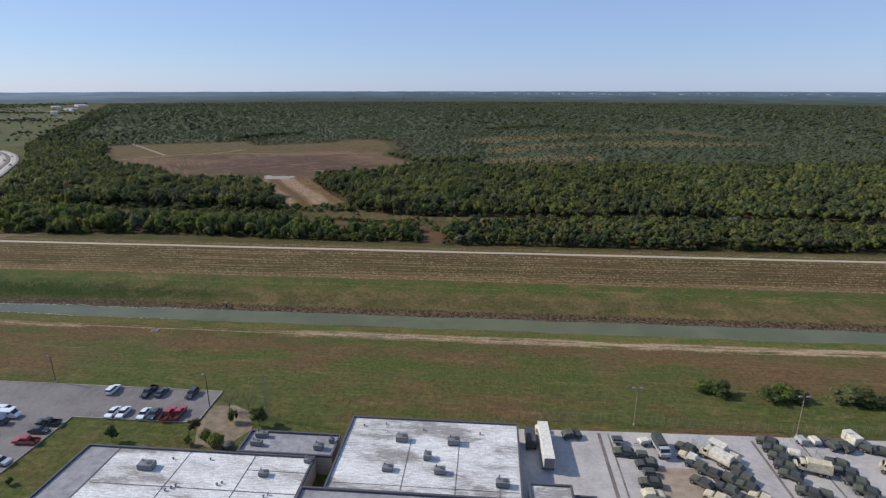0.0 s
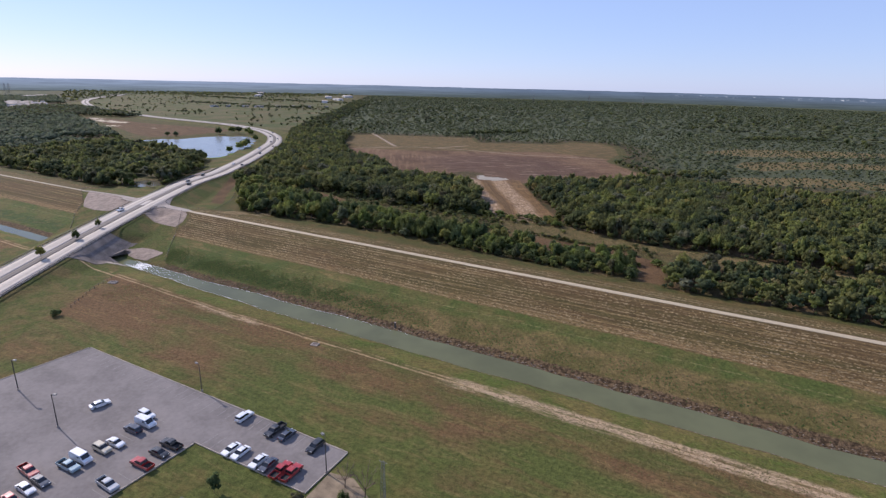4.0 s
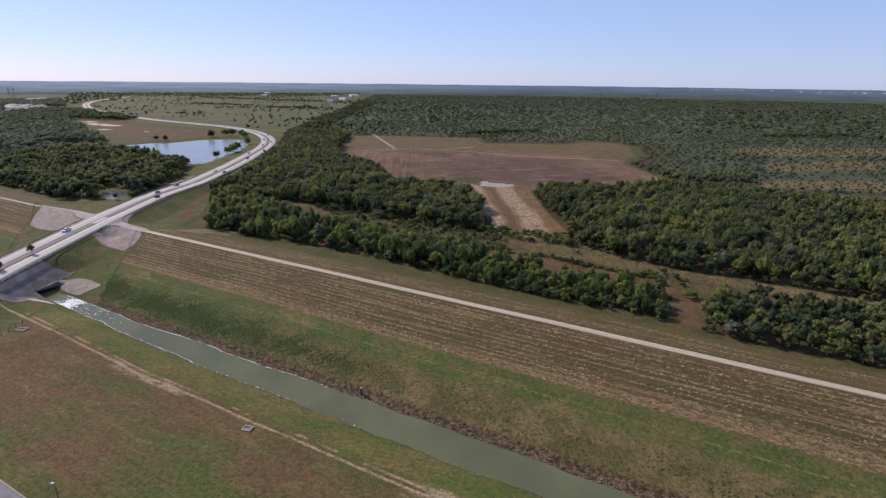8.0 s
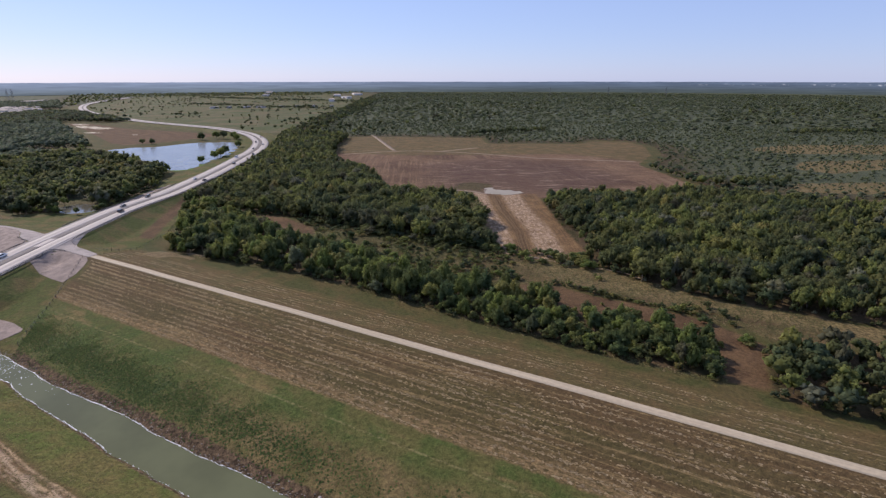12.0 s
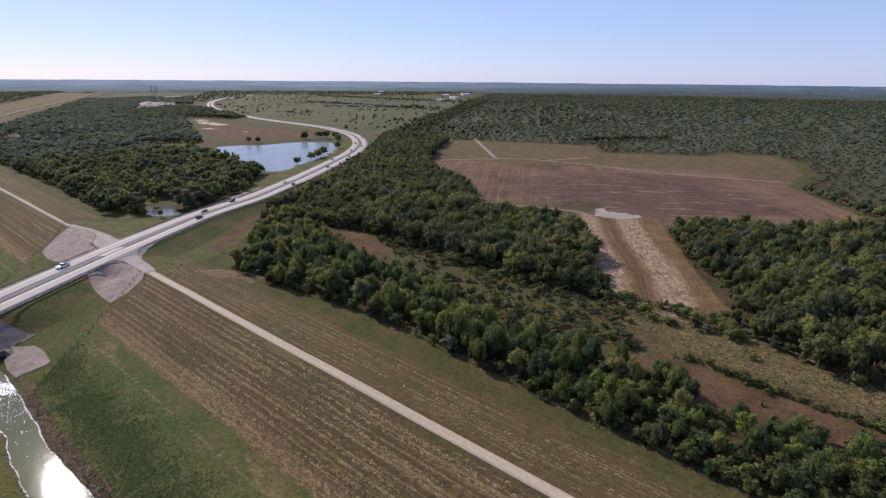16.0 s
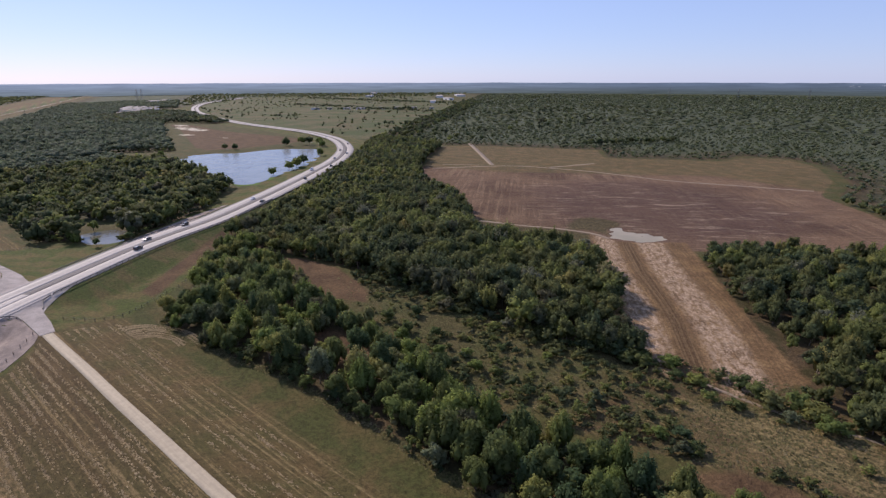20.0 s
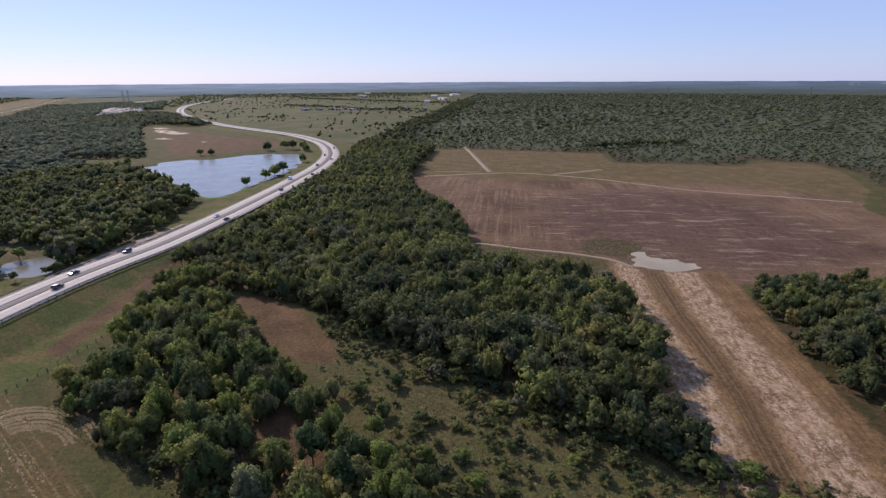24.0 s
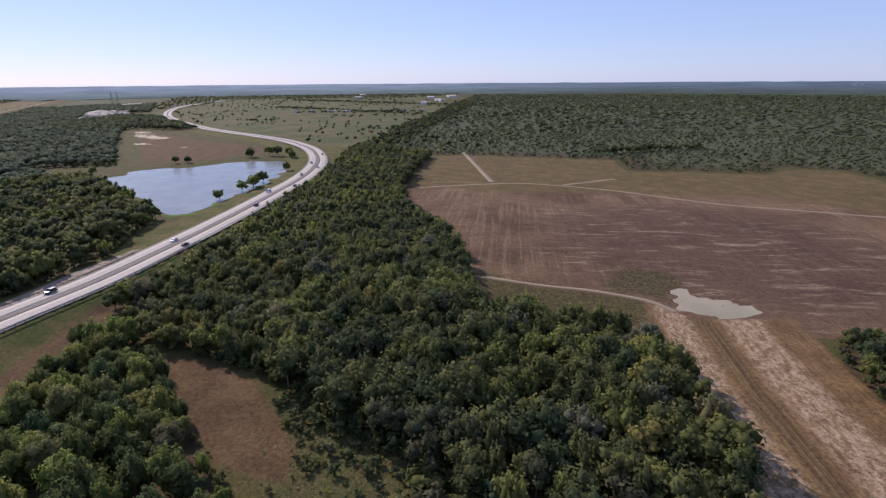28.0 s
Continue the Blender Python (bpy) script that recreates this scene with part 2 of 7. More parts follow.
    soil = k.mix(k.math("MULTIPLY", k.span(furrow, 0.46, 0.60), k.span(k.noise(pos, 0.02, 3), 0.40, 0.60, 0.10, 0.62)), soil, rgb(0.225, 0.160, 0.116))
    soil = k.mix(k.math("MULTIPLY", k.span(smear, 0.55, 0.72), 0.5), soil, rgb(0.33, 0.255, 0.20))
    wet = k.math("MULTIPLY", inside("wet", k.math("MULTIPLY", edge, 5.0), 26.0), 0.66)
    soil = k.mix(wet, soil, k.mix(k.span(smear, 0.50, 0.72), rgb(0.084, 0.052, 0.048), rgb(0.340, 0.275, 0.240)))
    weeds = k.mix(k.span(mid, 0.40, 0.66), rgb(0.098, 0.088, 0.040), rgb(0.165, 0.120, 0.064))
    sedge = k.mix(k.span(fine, 0.4, 0.65), rgb(0.052, 0.050, 0.024), rgb(0.105, 0.088, 0.044))
    soil = k.mix(k.math("MULTIPLY", inside("margin", k.math("MULTIPLY", edge, 2.2), 7.0), 0.8), soil, weeds)
    soil = k.mix(k.math("MULTIPLY", inside("weeds", edge, 2.5), 0.85), soil, sedge)
    c = k.mix(inside("field", k.math("MULTIPLY", edge, 0.5)), c, soil)
    # silt flats beyond the lake, fresh grass on its near shore
    c = k.mix(k.math("MULTIPLY", inside("silt", k.math("MULTIPLY", edge, 3.0), 2.0), k.span(mid, 0.40, 0.50)), c, rgb(0.56, 0.53, 0.49))
    c = k.mix(inside("shore", k.math("MULTIPLY", edge, 0.6)), c, k.mix(mid, rgb(0.060, 0.120, 0.022), rgb(0.120, 0.210, 0.040)))
    # sandy haul road with ruts down its middle
    rut = k.attr("rut")
    ru = k.t.nodes.new("ShaderNodeCombineXYZ")
    k.put(ru.inputs[0], rut)
    k.put(ru.inputs[1], k.attr("rut_along"))
    rv = ru.outputs[0]
    rub = k.math("ADD", rut, k.math("MULTIPLY", small_edge, 0.5))
    crust = k.noise(k.scaled(rv, 0.50, 0.22, 1), 1.0, 7, 0.74, 0.4)
    crust = k.math("ADD", k.math("MULTIPLY", crust, 0.7), k.math("MULTIPLY", k.noise(k.scaled(rv, 0.9, 1.6, 1), 1.0, 4, 0.7), 0.3))
    sides = k.math("MAXIMUM", k.band(rub, -15.0, -5.5, 2.0), k.band(rub, 5.5, 18.0, 2.5))
    brown = k.mix(k.span(mid, 0.36, 0.64), rgb(0.150, 0.098, 0.058), rgb(0.205, 0.138, 0.080))
    brown = k.mul(brown, k.span(k.noise(k.scaled(rv, 1.1, 0.05, 1), 1.0, 4, 0.6, 0.2), 0.36, 0.64, 0.80, 1.15))
    pale = k.mix(k.math("MULTIPLY", sides, k.span(crust, 0.43, 0.58, 0.10, 1.0)), brown, rgb(0.410, 0.320, 0.265))
    lines = k.noise(k.scaled(rv, 1.25, 0.012, 1), 1.0, 3, 0.6, 0.1)
    dark = k.mix(k.span(lines, 0.40, 0.64), rgb(0.098, 0.064, 0.038), rgb(0.180, 0.126, 0.078))
    pale = k.mix(k.band(rub, -2.8, 2.6, 1.5), pale, dark)
    c = k.mix(inside("sand", k.math("MULTIPLY", edge, 0.45)), c, pale)
    # tyre tracks along the channel and the bare scar they widen into
    sway = k.math("ADD", across, k.math("MULTIPLY", k.math("SUBTRACT", k.noise(k.scaled(la, 0.012, 0.0, 1), 1.0, 2), 0.5), 5.0))
    ruts = k.math("MAXIMUM", k.band(sway, -84.2, -83.4, 0.4), k.math("MULTIPLY", k.band(sway, -82.2, -81.5, 0.4), k.span(mid, 0.44, 0.58)))
    c = k.mix(k.math("MULTIPLY", ruts, k.span(fine, 0.22, 0.46)), c, rgb(0.37, 0.285, 0.20))
    scar = k.math("MULTIPLY", k.band(k.math("ADD", sway, small_edge), -86.5, -80.2, 1.0), k.span(k.math("ADD", along, edge), -6.0, 6.0))
    scar = k.math("MULTIPLY", scar, k.span(k.noise(k.scaled(la, 0.06, 0.4, 1), 1.0, 6, 0.7), 0.40, 0.56))
    worn = k.math("MULTIPLY", k.band(k.math("ADD", sway, k.math("MULTIPLY", small_edge, 0.6)), -86.0, -82.6, 0.9), k.band(k.math("ADD", along, edge), -112.0, -76.0, 6.0))
    worn = k.math("MULTIPLY", worn, k.span(k.noise(k.scaled(la, 0.12, 0.5, 1), 1.0, 6, 0.7), 0.42, 0.60))
    scar = k.math("MAXIMUM", scar, worn)
    c = k.mix(k.math("MULTIPLY", scar, 0.9), c, rgb(0.42, 0.335, 0.265))
    # grain
    c = k.mul(c, k.span(k.math("ADD", fine, k.math("MULTIPLY", tuft, 0.7)), 0.58, 1.10, 0.46, 1.12))
    warm = k.t.nodes.new("ShaderNodeVectorMath")
    warm.operation = "MULTIPLY"
    k.put(warm.inputs[0], c)
    warm.inputs[1].default_value = (1.12, 1.02, 0.80)
    k.colour(warm.outputs[0])
    k.bump(k.math("ADD", fine, k.math("MULTIPLY", tuft, 0.5)), 0.8, 0.5)
    return k.done()


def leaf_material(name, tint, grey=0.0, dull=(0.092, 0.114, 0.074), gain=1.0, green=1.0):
    """Foliage; tint says where its 0 to 1 shade comes from: the tree (object) or a value stored tree by tree."""
    k = Mat(name, 0.75, 0.0, 0.06)
    f = k.chance() if tint == "object" else k.attr("tint")
    ramp = k.node("ShaderNodeValToRGB", Fac=f).color_ramp
    stops = ((0.0, (0.092, 0.082, 0.050)), (0.05, (0.056, 0.080, 0.040)), (0.28, (0.076, 0.092, 0.038)), (0.50, (0.104, 0.112, 0.042)), (0.68, (0.118, 0.142, 0.044)),
             (0.82, (0.146, 0.164, 0.048)), (0.94, (0.180, 0.160, 0.056)), (1.0, (0.120, 0.130, 0.082)))
    while len(ramp.elements) < len(stops):
        ramp.elements.new(0.5)
    for e, (at, c) in zip(ramp.elements, stops):
        e.position, e.color = at, (c[0] * gain, c[1] * gain * green, c[2] * gain, 1.0)
    a = k.t.nodes["Color Ramp"].outputs["Color"]
    # far woods: distance haze mixed into the leaf colour, grey sets how much
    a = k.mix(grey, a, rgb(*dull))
    a = k.mul(a, k.span(k.island(), 0.0, 1.0, 0.72, 1.28))
    k.colour(a)
    tr = k.node("ShaderNodeBsdfTranslucent", Color=k.mul(a, 1.3))
    mx = k.node("ShaderNodeMixShader")
    mx.inputs[0].default_value = 0.5
    out = k.t.nodes["Material Output"]
    k.t.links.new(k.p.outputs[0], mx.inputs[1])
    k.t.links.new(tr.outputs[0], mx.inputs[2])
    k.t.links.new(mx.outputs[0], out.inputs[0])
    return k.done()


def water_material(name, deep, rough, ripple, spec=0.5):
    k = Mat(name, rough, 0.0, spec)
    pos = k.place()
    k.colour(k.mix(k.span(k.noise(pos, 0.05, 4), 0.35, 0.65), rgb(*deep), rgb(*[v * 1.25 for v in deep])))
    k.p.inputs["IOR"].default_value = 1.33
    k.bump(k.math("ADD", k.noise(pos, 0.8, 4, 0.6), k.math("MULTIPLY", k.noise(pos, 3.0, 3), 0.4)), ripple, 0.12)
    return k.done()


def road_material(name, base, joints=True):
    k = Mat(name, 0.85, 0.0, 0.25)
    u, v = k.attr("across"), k.attr("along")
    comb = k.t.nodes.new("ShaderNodeCombineXYZ")
    k.put(comb.inputs[0], u)
    k.put(comb.inputs[1], v)
    uv = comb.outputs[0]
    f = k.noise(k.scaled(uv, 0.9, 0.02, 1), 1.0, 5, 0.6)
    g = k.noise(uv, 0.8, 6, 0.65)
    c = k.mul(rgb(*base), k.span(k.math("ADD", k.math("MULTIPLY", f, 0.6), k.math("MULTIPLY", g, 0.5)), 0.35, 0.75, 0.78, 1.15))
    if joints:
        j = k.math("FRACT", k.math("MULTIPLY", v, 1 / 6.0))
        c = k.mix(k.math("MULTIPLY", k.band(j, 0.0, 0.025, 0.01), 0.5), c, rgb(0.12, 0.11, 0.10))
        wheel = k.math("ABSOLUTE", k.math("SUBTRACT", k.math("FRACT", k.math("MULTIPLY", u, 1 / 3.4)), 0.5))
        c = k.mul(c, k.span(wheel, 0.1, 0.4, 0.92, 1.05))
    k.colour(c)
    return k.done()


M_GROUND = ground_material()
M_LEAF, M_LEAF_MANY = leaf_material("foliage", "object", gain=1.15, green=1.08), leaf_material("foliage_many", "stored", gain=1.2, green=0.97)
# far foliage: grey-green in the base colour stands in for haze
M_LEAF_HAZED = leaf_material("foliage_dry_scrub", "stored", 0.6, (0.128, 0.150, 0.098), 1.25)
M_LEAF_HAZED_WEST = leaf_material("foliage_pale_woods", "stored", 0.65, (0.128, 0.158, 0.110))
M_BARK = plain("bark", (0.13, 0.10, 0.075), 0.95, grain=0.4, scale=3)
M_CHANNEL = water_material("channel_water", (0.096, 0.100, 0.050), 0.05, 0.07, 0.20)
M_LAKE = water_material("lake_water", (0.165, 0.170, 0.160), 0.20, 0.16)
M_MUDWATER = water_material("pond_water", (0.25, 0.215, 0.150), 0.3, 0.04, 0.05)
M_POND = water_material("woodland_pond", (0.115, 0.110, 0.085), 0.12, 0.06, 0.5)
M_LANE = road_material("concrete_lane", (0.42, 0.372, 0.318))
M_MEDIAN = road_material("median_asphalt", (0.135, 0.118, 0.102), False)
M_SHOULDER = road_material("shoulder_asphalt", (0.25, 0.225, 0.205), False)
M_GRAVEL = road_material("gravel_track", (0.41, 0.335, 0.225), False)
M_STEEL = plain("galvanised_steel", (0.20, 0.195, 0.185), 0.6, 0.3)
M_POST = plain("weathered_post", (0.075, 0.062, 0.05), 0.9)

# ---- the lie of the land ----
def poly_sd(x, y, pts):
    """Signed distance of points to a closed outline: positive inside."""
    p = np.array(pts, float)
    q = np.roll(p, -1, 0)
    best = np.full(x.shape, 1e18)
    odd = np.zeros(x.shape, bool)
    for (ax, ay), (bx, by) in zip(p, q):
        dx, dy = bx - ax, by - ay
        t = np.clip(((x - ax) * dx + (y - ay) * dy) / (dx * dx + dy * dy), 0, 1)
        best = np.minimum(best, (x - ax - t * dx) ** 2 + (y - ay - t * dy) ** 2)
        if ay != by:
            odd ^= ((ay > y) != (by > y)) & (x < ax + (y - ay) * dx / dy)
    d = np.sqrt(best)
    return np.where(odd, d, -d)


def spline(pts, step):
    """A smooth line through the given points, sampled about every step metres: x, y, length so far."""
    p = np.array(pts, float)
    p = np.vstack([2 * p[0] - p[1], p, 2 * p[-1] - p[-2]])
    out = []
    for i in range(1, len(p) - 2):
        n = max(2, int(np.hypot(*(p[i + 1] - p[i])) / step))
        for u in np.arange(n) / n:
            a, b, c, d = p[i - 1:i + 3]
            out.append(0.5 * (2 * b + (c - a) * u + (2 * a - 5 * b + 4 * c - d) * u * u + (3 * b - a - 3 * c + d) * u ** 3))
    out.append(p[-2])
    out = np.array(out)
    s = np.concatenate([[0], np.cumsum(np.hypot(*np.diff(out, axis=0).T))])
    return out[:, 0], out[:, 1], s


ROAD = [(-60, -296), (-120, -209), (-163, -146), (-200, -92), (-240, -32), (-257, -6), (-300, 59), (-326, 108), (-354, 152), (-394, 212),
        (-433, 267), (-459, 303), (-490, 339), (-528, 376), (-572, 409), (-620, 438), (-672, 460), (-740, 480), (-827, 492), (-920, 501),
        (-1010, 515), (-1146, 547), (-1285, 588), (-1446, 648), (-1651, 748), (-1831, 858), (-1979, 976), (-2123, 1114), (-2301, 1283)]
RX, RY, RS = spline(ROAD, 7.0)
RZ = np.interp(RY, [-300, -140, -60, 0, 50, 110, 170, 300, 1300], [0.4, 0.8, 2.8, 3.7, 3.2, 1.8, 1.2, 1.2, 1.2])


def road_near(x, y):
    """Distance to the road's middle line and the road's height there."""
    best, z = np.full(x.shape, 1e9), np.zeros(x.shape)
    for i in range(len(RX) - 1):
        ax, ay, dx, dy = RX[i], RY[i], RX[i + 1] - RX[i], RY[i + 1] - RY[i]
        t = np.clip(((x - ax) * dx + (y - ay) * dy) / (dx * dx + dy * dy), 0, 1)
        d = np.hypot(x - ax - t * dx, y - ay - t * dy)
        near = d < best
        best = np.where(near, d, best)
        z = np.where(near, RZ[i] + t * (RZ[i + 1] - RZ[i]), z)
    return best, z


FIELD = [(-474, 490), (-421, 409), (-374, 340), (-345, 305), (-272, 269), (-250, 252), (-222, 219), (-201, 196), (-174, 188), (-128, 203),
         (-118, 222), (-98, 232), (-65, 264), (-34, 277), (5, 306), (-23, 362), (-69, 428), (-69, 502), (-92, 588), (-125, 625), (-167, 615),
         (-164, 573), (-271, 514), (-308, 573), (-450, 512)]
MARGIN = [(-480, 495), (-390, 345), (-300, 372), (-150, 470), (-40, 440), (-85, 640), (-330, 600)]
MARGIN_NEAR = [(-216, 219), (-190, 217), (-166, 227), (-150, 232), (-140, 209), (-155, 207), (-175, 203), (-202, 192)]
WEEDS = [(-168, 238), (-171, 257), (-164, 266), (-149, 265), (-143, 257), (-147, 247), (-140, 234), (-146, 236), (-153, 238), (-162, 232)]
WET = [(-240, 318), (-206, 272), (-171, 240), (-125, 226), (-92, 250), (-62, 292), (-70, 350), (-120, 392), (-190, 404), (-236, 362)]
SAND = [(-150, 230), (-133, 226), (-119, 234), (-105, 247), (-94, 229), (-82, 208), (-67, 182), (-52, 158), (-34, 132), (-50, 108), (-71, 110), (-83, 127), (-94, 137), (-102, 158), (-124, 192)]
MUDFLAT = [(-1090, 429), (-1070, 443), (-987, 412), (-898, 408), (-887, 379), (-928, 385), (-956, 377)]
STRIP = [(-212, 31), (-190, 32), (-165, 36), (-145, 39), (-128, 38.5), (-105, 38.5), (-85, 37.5), (-60, 35), (-30, 33), (7, 32), (31, 32), (29, 62), (-18, 70), (-60, 64), (-105, 62), (-140, 71),
         (-172, 78), (-204, 86), (-226, 92), (-246, 98), (-286, 100), (-272, 82), (-252, 64), (-229, 46)]
STRIP_EAST = [(45, 31), (170, 30), (270, 31), (900, 31), (900, 80), (306, 80), (187, 84), (81, 79), (42, 60)]
WOOD = [(-284, 102), (-254, 102), (-232, 110), (-200, 113.5), (-175, 112), (-156, 111), (-140, 110), (-122, 111), (-105, 108), (-88, 109), (-75, 118), (-98, 150),
        (-116, 176), (-135, 200), (-157, 198), (-189, 182), (-212, 204), (-230, 224), (-258, 248), (-312, 276), (-364, 322), (-417, 396),
        (-466, 478), (-590, 480), (-482, 356), (-389, 240), (-318, 145)]
WOOD_EAST = [(-89, 219), (-59, 166), (-41, 132), (-24, 114), (2, 101), (28, 97), (82, 98), (900, 98), (900, 330), (472, 337), (146, 308),
             (5, 300), (-34, 270), (-64, 256), (-88, 238)]
WOOD_FAR = [(-474, 496), (-590, 480), (-732, 690), (-908, 975), (-1314, 1590), (-2600, 3600), (-2600, 5200), (5200, 5200), (5200, 335),
            (900, 350), (472, 360), (146, 335), (12, 318), (-12, 364), (-58, 430), (-58, 505), (-82, 592), (-120, 634), (-172, 624),
            (-170, 580), (-271, 521), (-305, 580), (-450, 518)]
WOOD_WEST = [(-352, 46), (-334, 62), (-348, 88), (-372, 128), (-426, 172), (-494, 184), (-588, 197), (-632, 184), (-705, 177), (-725, 187), (-681, 246), (-831, 302), (-1074, 405),
             (-1150, 440), (-1310, 532), (-1025, 478), (-1022, 504), (-1327, 597), (-1450, 560), (-1446, 455), (-1793, 598), (-1647, 692), (-2300, 1000), (-5200, 2600), (-5200, 1850),
             (-4030, 1344), (-3022, 922), (-2172, 567), (-1608, 335), (-1292, 204), (-1100, 123), (-880, 62), (-668, 37), (-491, 37), (-366, 32)]
TOWN = [(-2350, 1300), (-1900, 980), (-1700, 700), (-1450, 520), (-1700, 580), (-2300, 1030), (-5200, 2650), (-5200, 5200), (-2650, 5200),
        (-2650, 3600), (-2000, 2500), (-1800, 1900)]
BEYOND = [(-1500, 120), (-1760, 215), (-2060, 340), (-2660, 570), (-3850, 1070), (-5200, 1640), (-5200, 100), (-1500, -100)]
PASTURE = [(-585, 470), (-732, 684), (-908, 968), (-1314, 1580), (-1800, 1900), (-2000, 2500), (-2650, 3600), (-2350, 1300), (-1831, 868),
           (-1446, 658), (-1146, 557), (-739, 490)]
MEADOW = [(-190, 92), (-172, 84), (-140, 78), (-105, 68), (-70, 70), (-28, 82), (24, 76), (47, 68), (81, 81), (187, 86), (306, 82), (900, 82),
          (900, 97), (82, 97), (28, 96), (-10, 108), (-40, 128), (-75, 117), (-105, 110), (-140, 112), (-175, 114), (-198, 112), (-204, 100)]
PLANTATION = [(-1110, 316), (-1085, 396), (-1115, 440), (-1035, 470), (-1045, 505), (-1330, 592), (-1460, 600), (-1490, 540), (-1390, 400)]
BOUNDARY = [(-592, 482), (-732, 690), (-908, 975), (-1314, 1590), (-1240, 1600), (-850, 985), (-690, 720), (-580, 560)]
BELT_C = [(-1262, 880), (-1040, 1115), (-1062, 1130), (-1285, 900)]
BELT_D = [(-1100, 640), (-1068, 692), (-1085, 700), (-1115, 655)]
BELT_A = [(-1560, 1010), (-900, 1000), (-925, 1040), (-1580, 1060)]
BELT_B = [(-2050, 1420), (-1190, 1400), (-1215, 1470), (-2080, 1500)]
SCRUB = [(60, 312), (260, 318), (300, 340), (120, 352)]
SCRUB_A = [(50, 345), (60, 385), (130, 435), (200, 440), (200, 395), (120, 368)]
SCRUB_B = [(60, 470), (70, 530), (150, 590), (330, 640), (520, 610), (378, 560), (190, 550), (120, 495), (92, 458)]
SCRUB_C = [(380, 880), (440, 700), (480, 700), (430, 890)]
SCRUB_D = [(10, 600), (60, 690), (190, 760), (400, 800), (410, 760), (240, 715), (150, 635), (60, 590)]
BELT_MID = [(-70, 432), (-5, 355), (50, 385), (140, 432), (150, 414), (60, 360), (0, 332), (-62, 405)]
BELT_NORTH = [(60, 850), (90, 925), (190, 960), (200, 930), (110, 890), (80, 845)]
BELT_HEDGE = [(-345, 612), (-300, 690), (-270, 720), (-262, 705), (-300, 655), (-330, 600)]
STRAW = [(-60, 98), (-40, 90), (-10, 86), (60, 84), (187, 89), (900, 86), (900, 97), (82, 97), (28, 97), (0, 103), (-35, 116)]
CLEARING = [(-252, 97), (-236, 107), (-213, 108), (-194, 103), (-180, 98), (-172, 90), (-186, 85), (-204, 86), (-226, 90)]
CLEARING_MID = [(-214, 78), (-204, 82), (-176, 66), (-150, 62), (-130, 54), (-140, 50), (-168, 60), (-196, 70)]
CLEARING_EAST = [(-50, 71), (-40, 79), (-31, 81), (-20, 78), (0, 77.5), (24, 75), (42, 64), (44, 34), (33, 33), (28, 60), (1, 64), (-10, 62), (-21, 56), (-30, 63), (-40, 69)]
CLEARING_NEAR = [(-168, 65), (-157, 69), (-142, 64), (-140, 55), (-154, 52)]
CLEARING_ROAD = [(-262, 62), (-300, 108), (-312, 110), (-276, 66), (-250, 38), (-240, 40)]
BROWN = [(-662, 266), (-760, 304), (-1000, 398), (-1078, 408), (-1105, 436), (-1000, 436), (-880, 412), (-760, 425), (-665, 425), (-646, 380), (-645, 305)]
LAKE = [(-612, 207), (-631, 245), (-626, 275), (-616, 315), (-602, 345), (-579, 371), (-538, 350), (-499, 311), (-477, 283), (-462, 259),
        (-447, 232), (-434, 212), (-424, 195), (-429, 185), (-449, 187), (-484, 197), (-517, 196), (-557, 202), (-585, 199)]
POND = [(-366, 54), (-355, 49), (-343, 48), (-336, 56), (-336, 64), (-345, 67), (-354, 72), (-364, 68)]
POND_WEST = [(-884, 84), (-870, 95), (-940, 114), (-1000, 137), (-1015, 126), (-960, 103)]
GLADE = [(-400, 62), (-378, 50), (-366, 50), (-364, 70), (-350, 76), (-372, 80)]
PUDDLE = [(-144, 247), (-142.5, 251), (-140, 252), (-137, 247), (-134, 245.5), (-129.5, 249), (-126, 250), (-123, 247), (-119.5, 250), (-113, 247), (-115.5, 242), (-118.5, 238), (-122, 236), (-124.5, 232), (-129, 230.5), (-134, 230), (-137.5, 231.5), (-138, 236), (-141, 240)]

MUD_B = [(-884, 344), (-866, 354), (-842, 340), (-856, 332)]
MUD_C = [(-806, 358), (-777, 370), (-768, 362), (-790, 349)]
SHORE = [(-424, 178), (-438, 182), (-430, 196), (-446, 216), (-454, 238), (-444, 236), (-430, 212), (-418, 192)]

# the levee bends away far beyond the road; the channel swings a little towards its culvert
BEND_X = [-5200, -3973, -1878, -1600, -1343, -1085, -960, -850, -740, -640, -520, 5200]
BEND_Y = [1810, 1290, 405, 277, 172, 78, 40, 16, 5, 1, 0, 0]
CUT_Y = [-900, -122, -100, -84, -73.5, -67.6, -65, -60, -57, -53.5, -44, -38, -33, -2.6, 2.6, 20, 32, 120, 210, 6000]
CUT_Z = [-0.6, -0.6, -1.5, -3.0, -4.4, -6.8, -7.9, -7.9, -6.8, -5.3, -3.9, -3.1, -2.7, 3.0, 3.0, -1.0, -2.0, -2.0, -0.6, -0.6]
CULV = np.array((-198.5, -60.0))                      # middle of the culvert's mouth
CU, CN = np.array((-0.36, 0.933)), np.array((0.933, 0.36))   # along the mouth, and out of it


def wave(x, y, s, k):
    """Smooth, cheap unevenness."""
    return (np.sin(x / s + k) + np.sin(y / s * 1.13 + 2.1 * k) + np.sin((x + y) / s * 0.71 + 3.7 * k) + np.sin((x - 0.6 * y) / s * 1.9 + k)) / 4


def across_levee(x, y):
    return y - np.interp(x, BEND_X, BEND_Y)


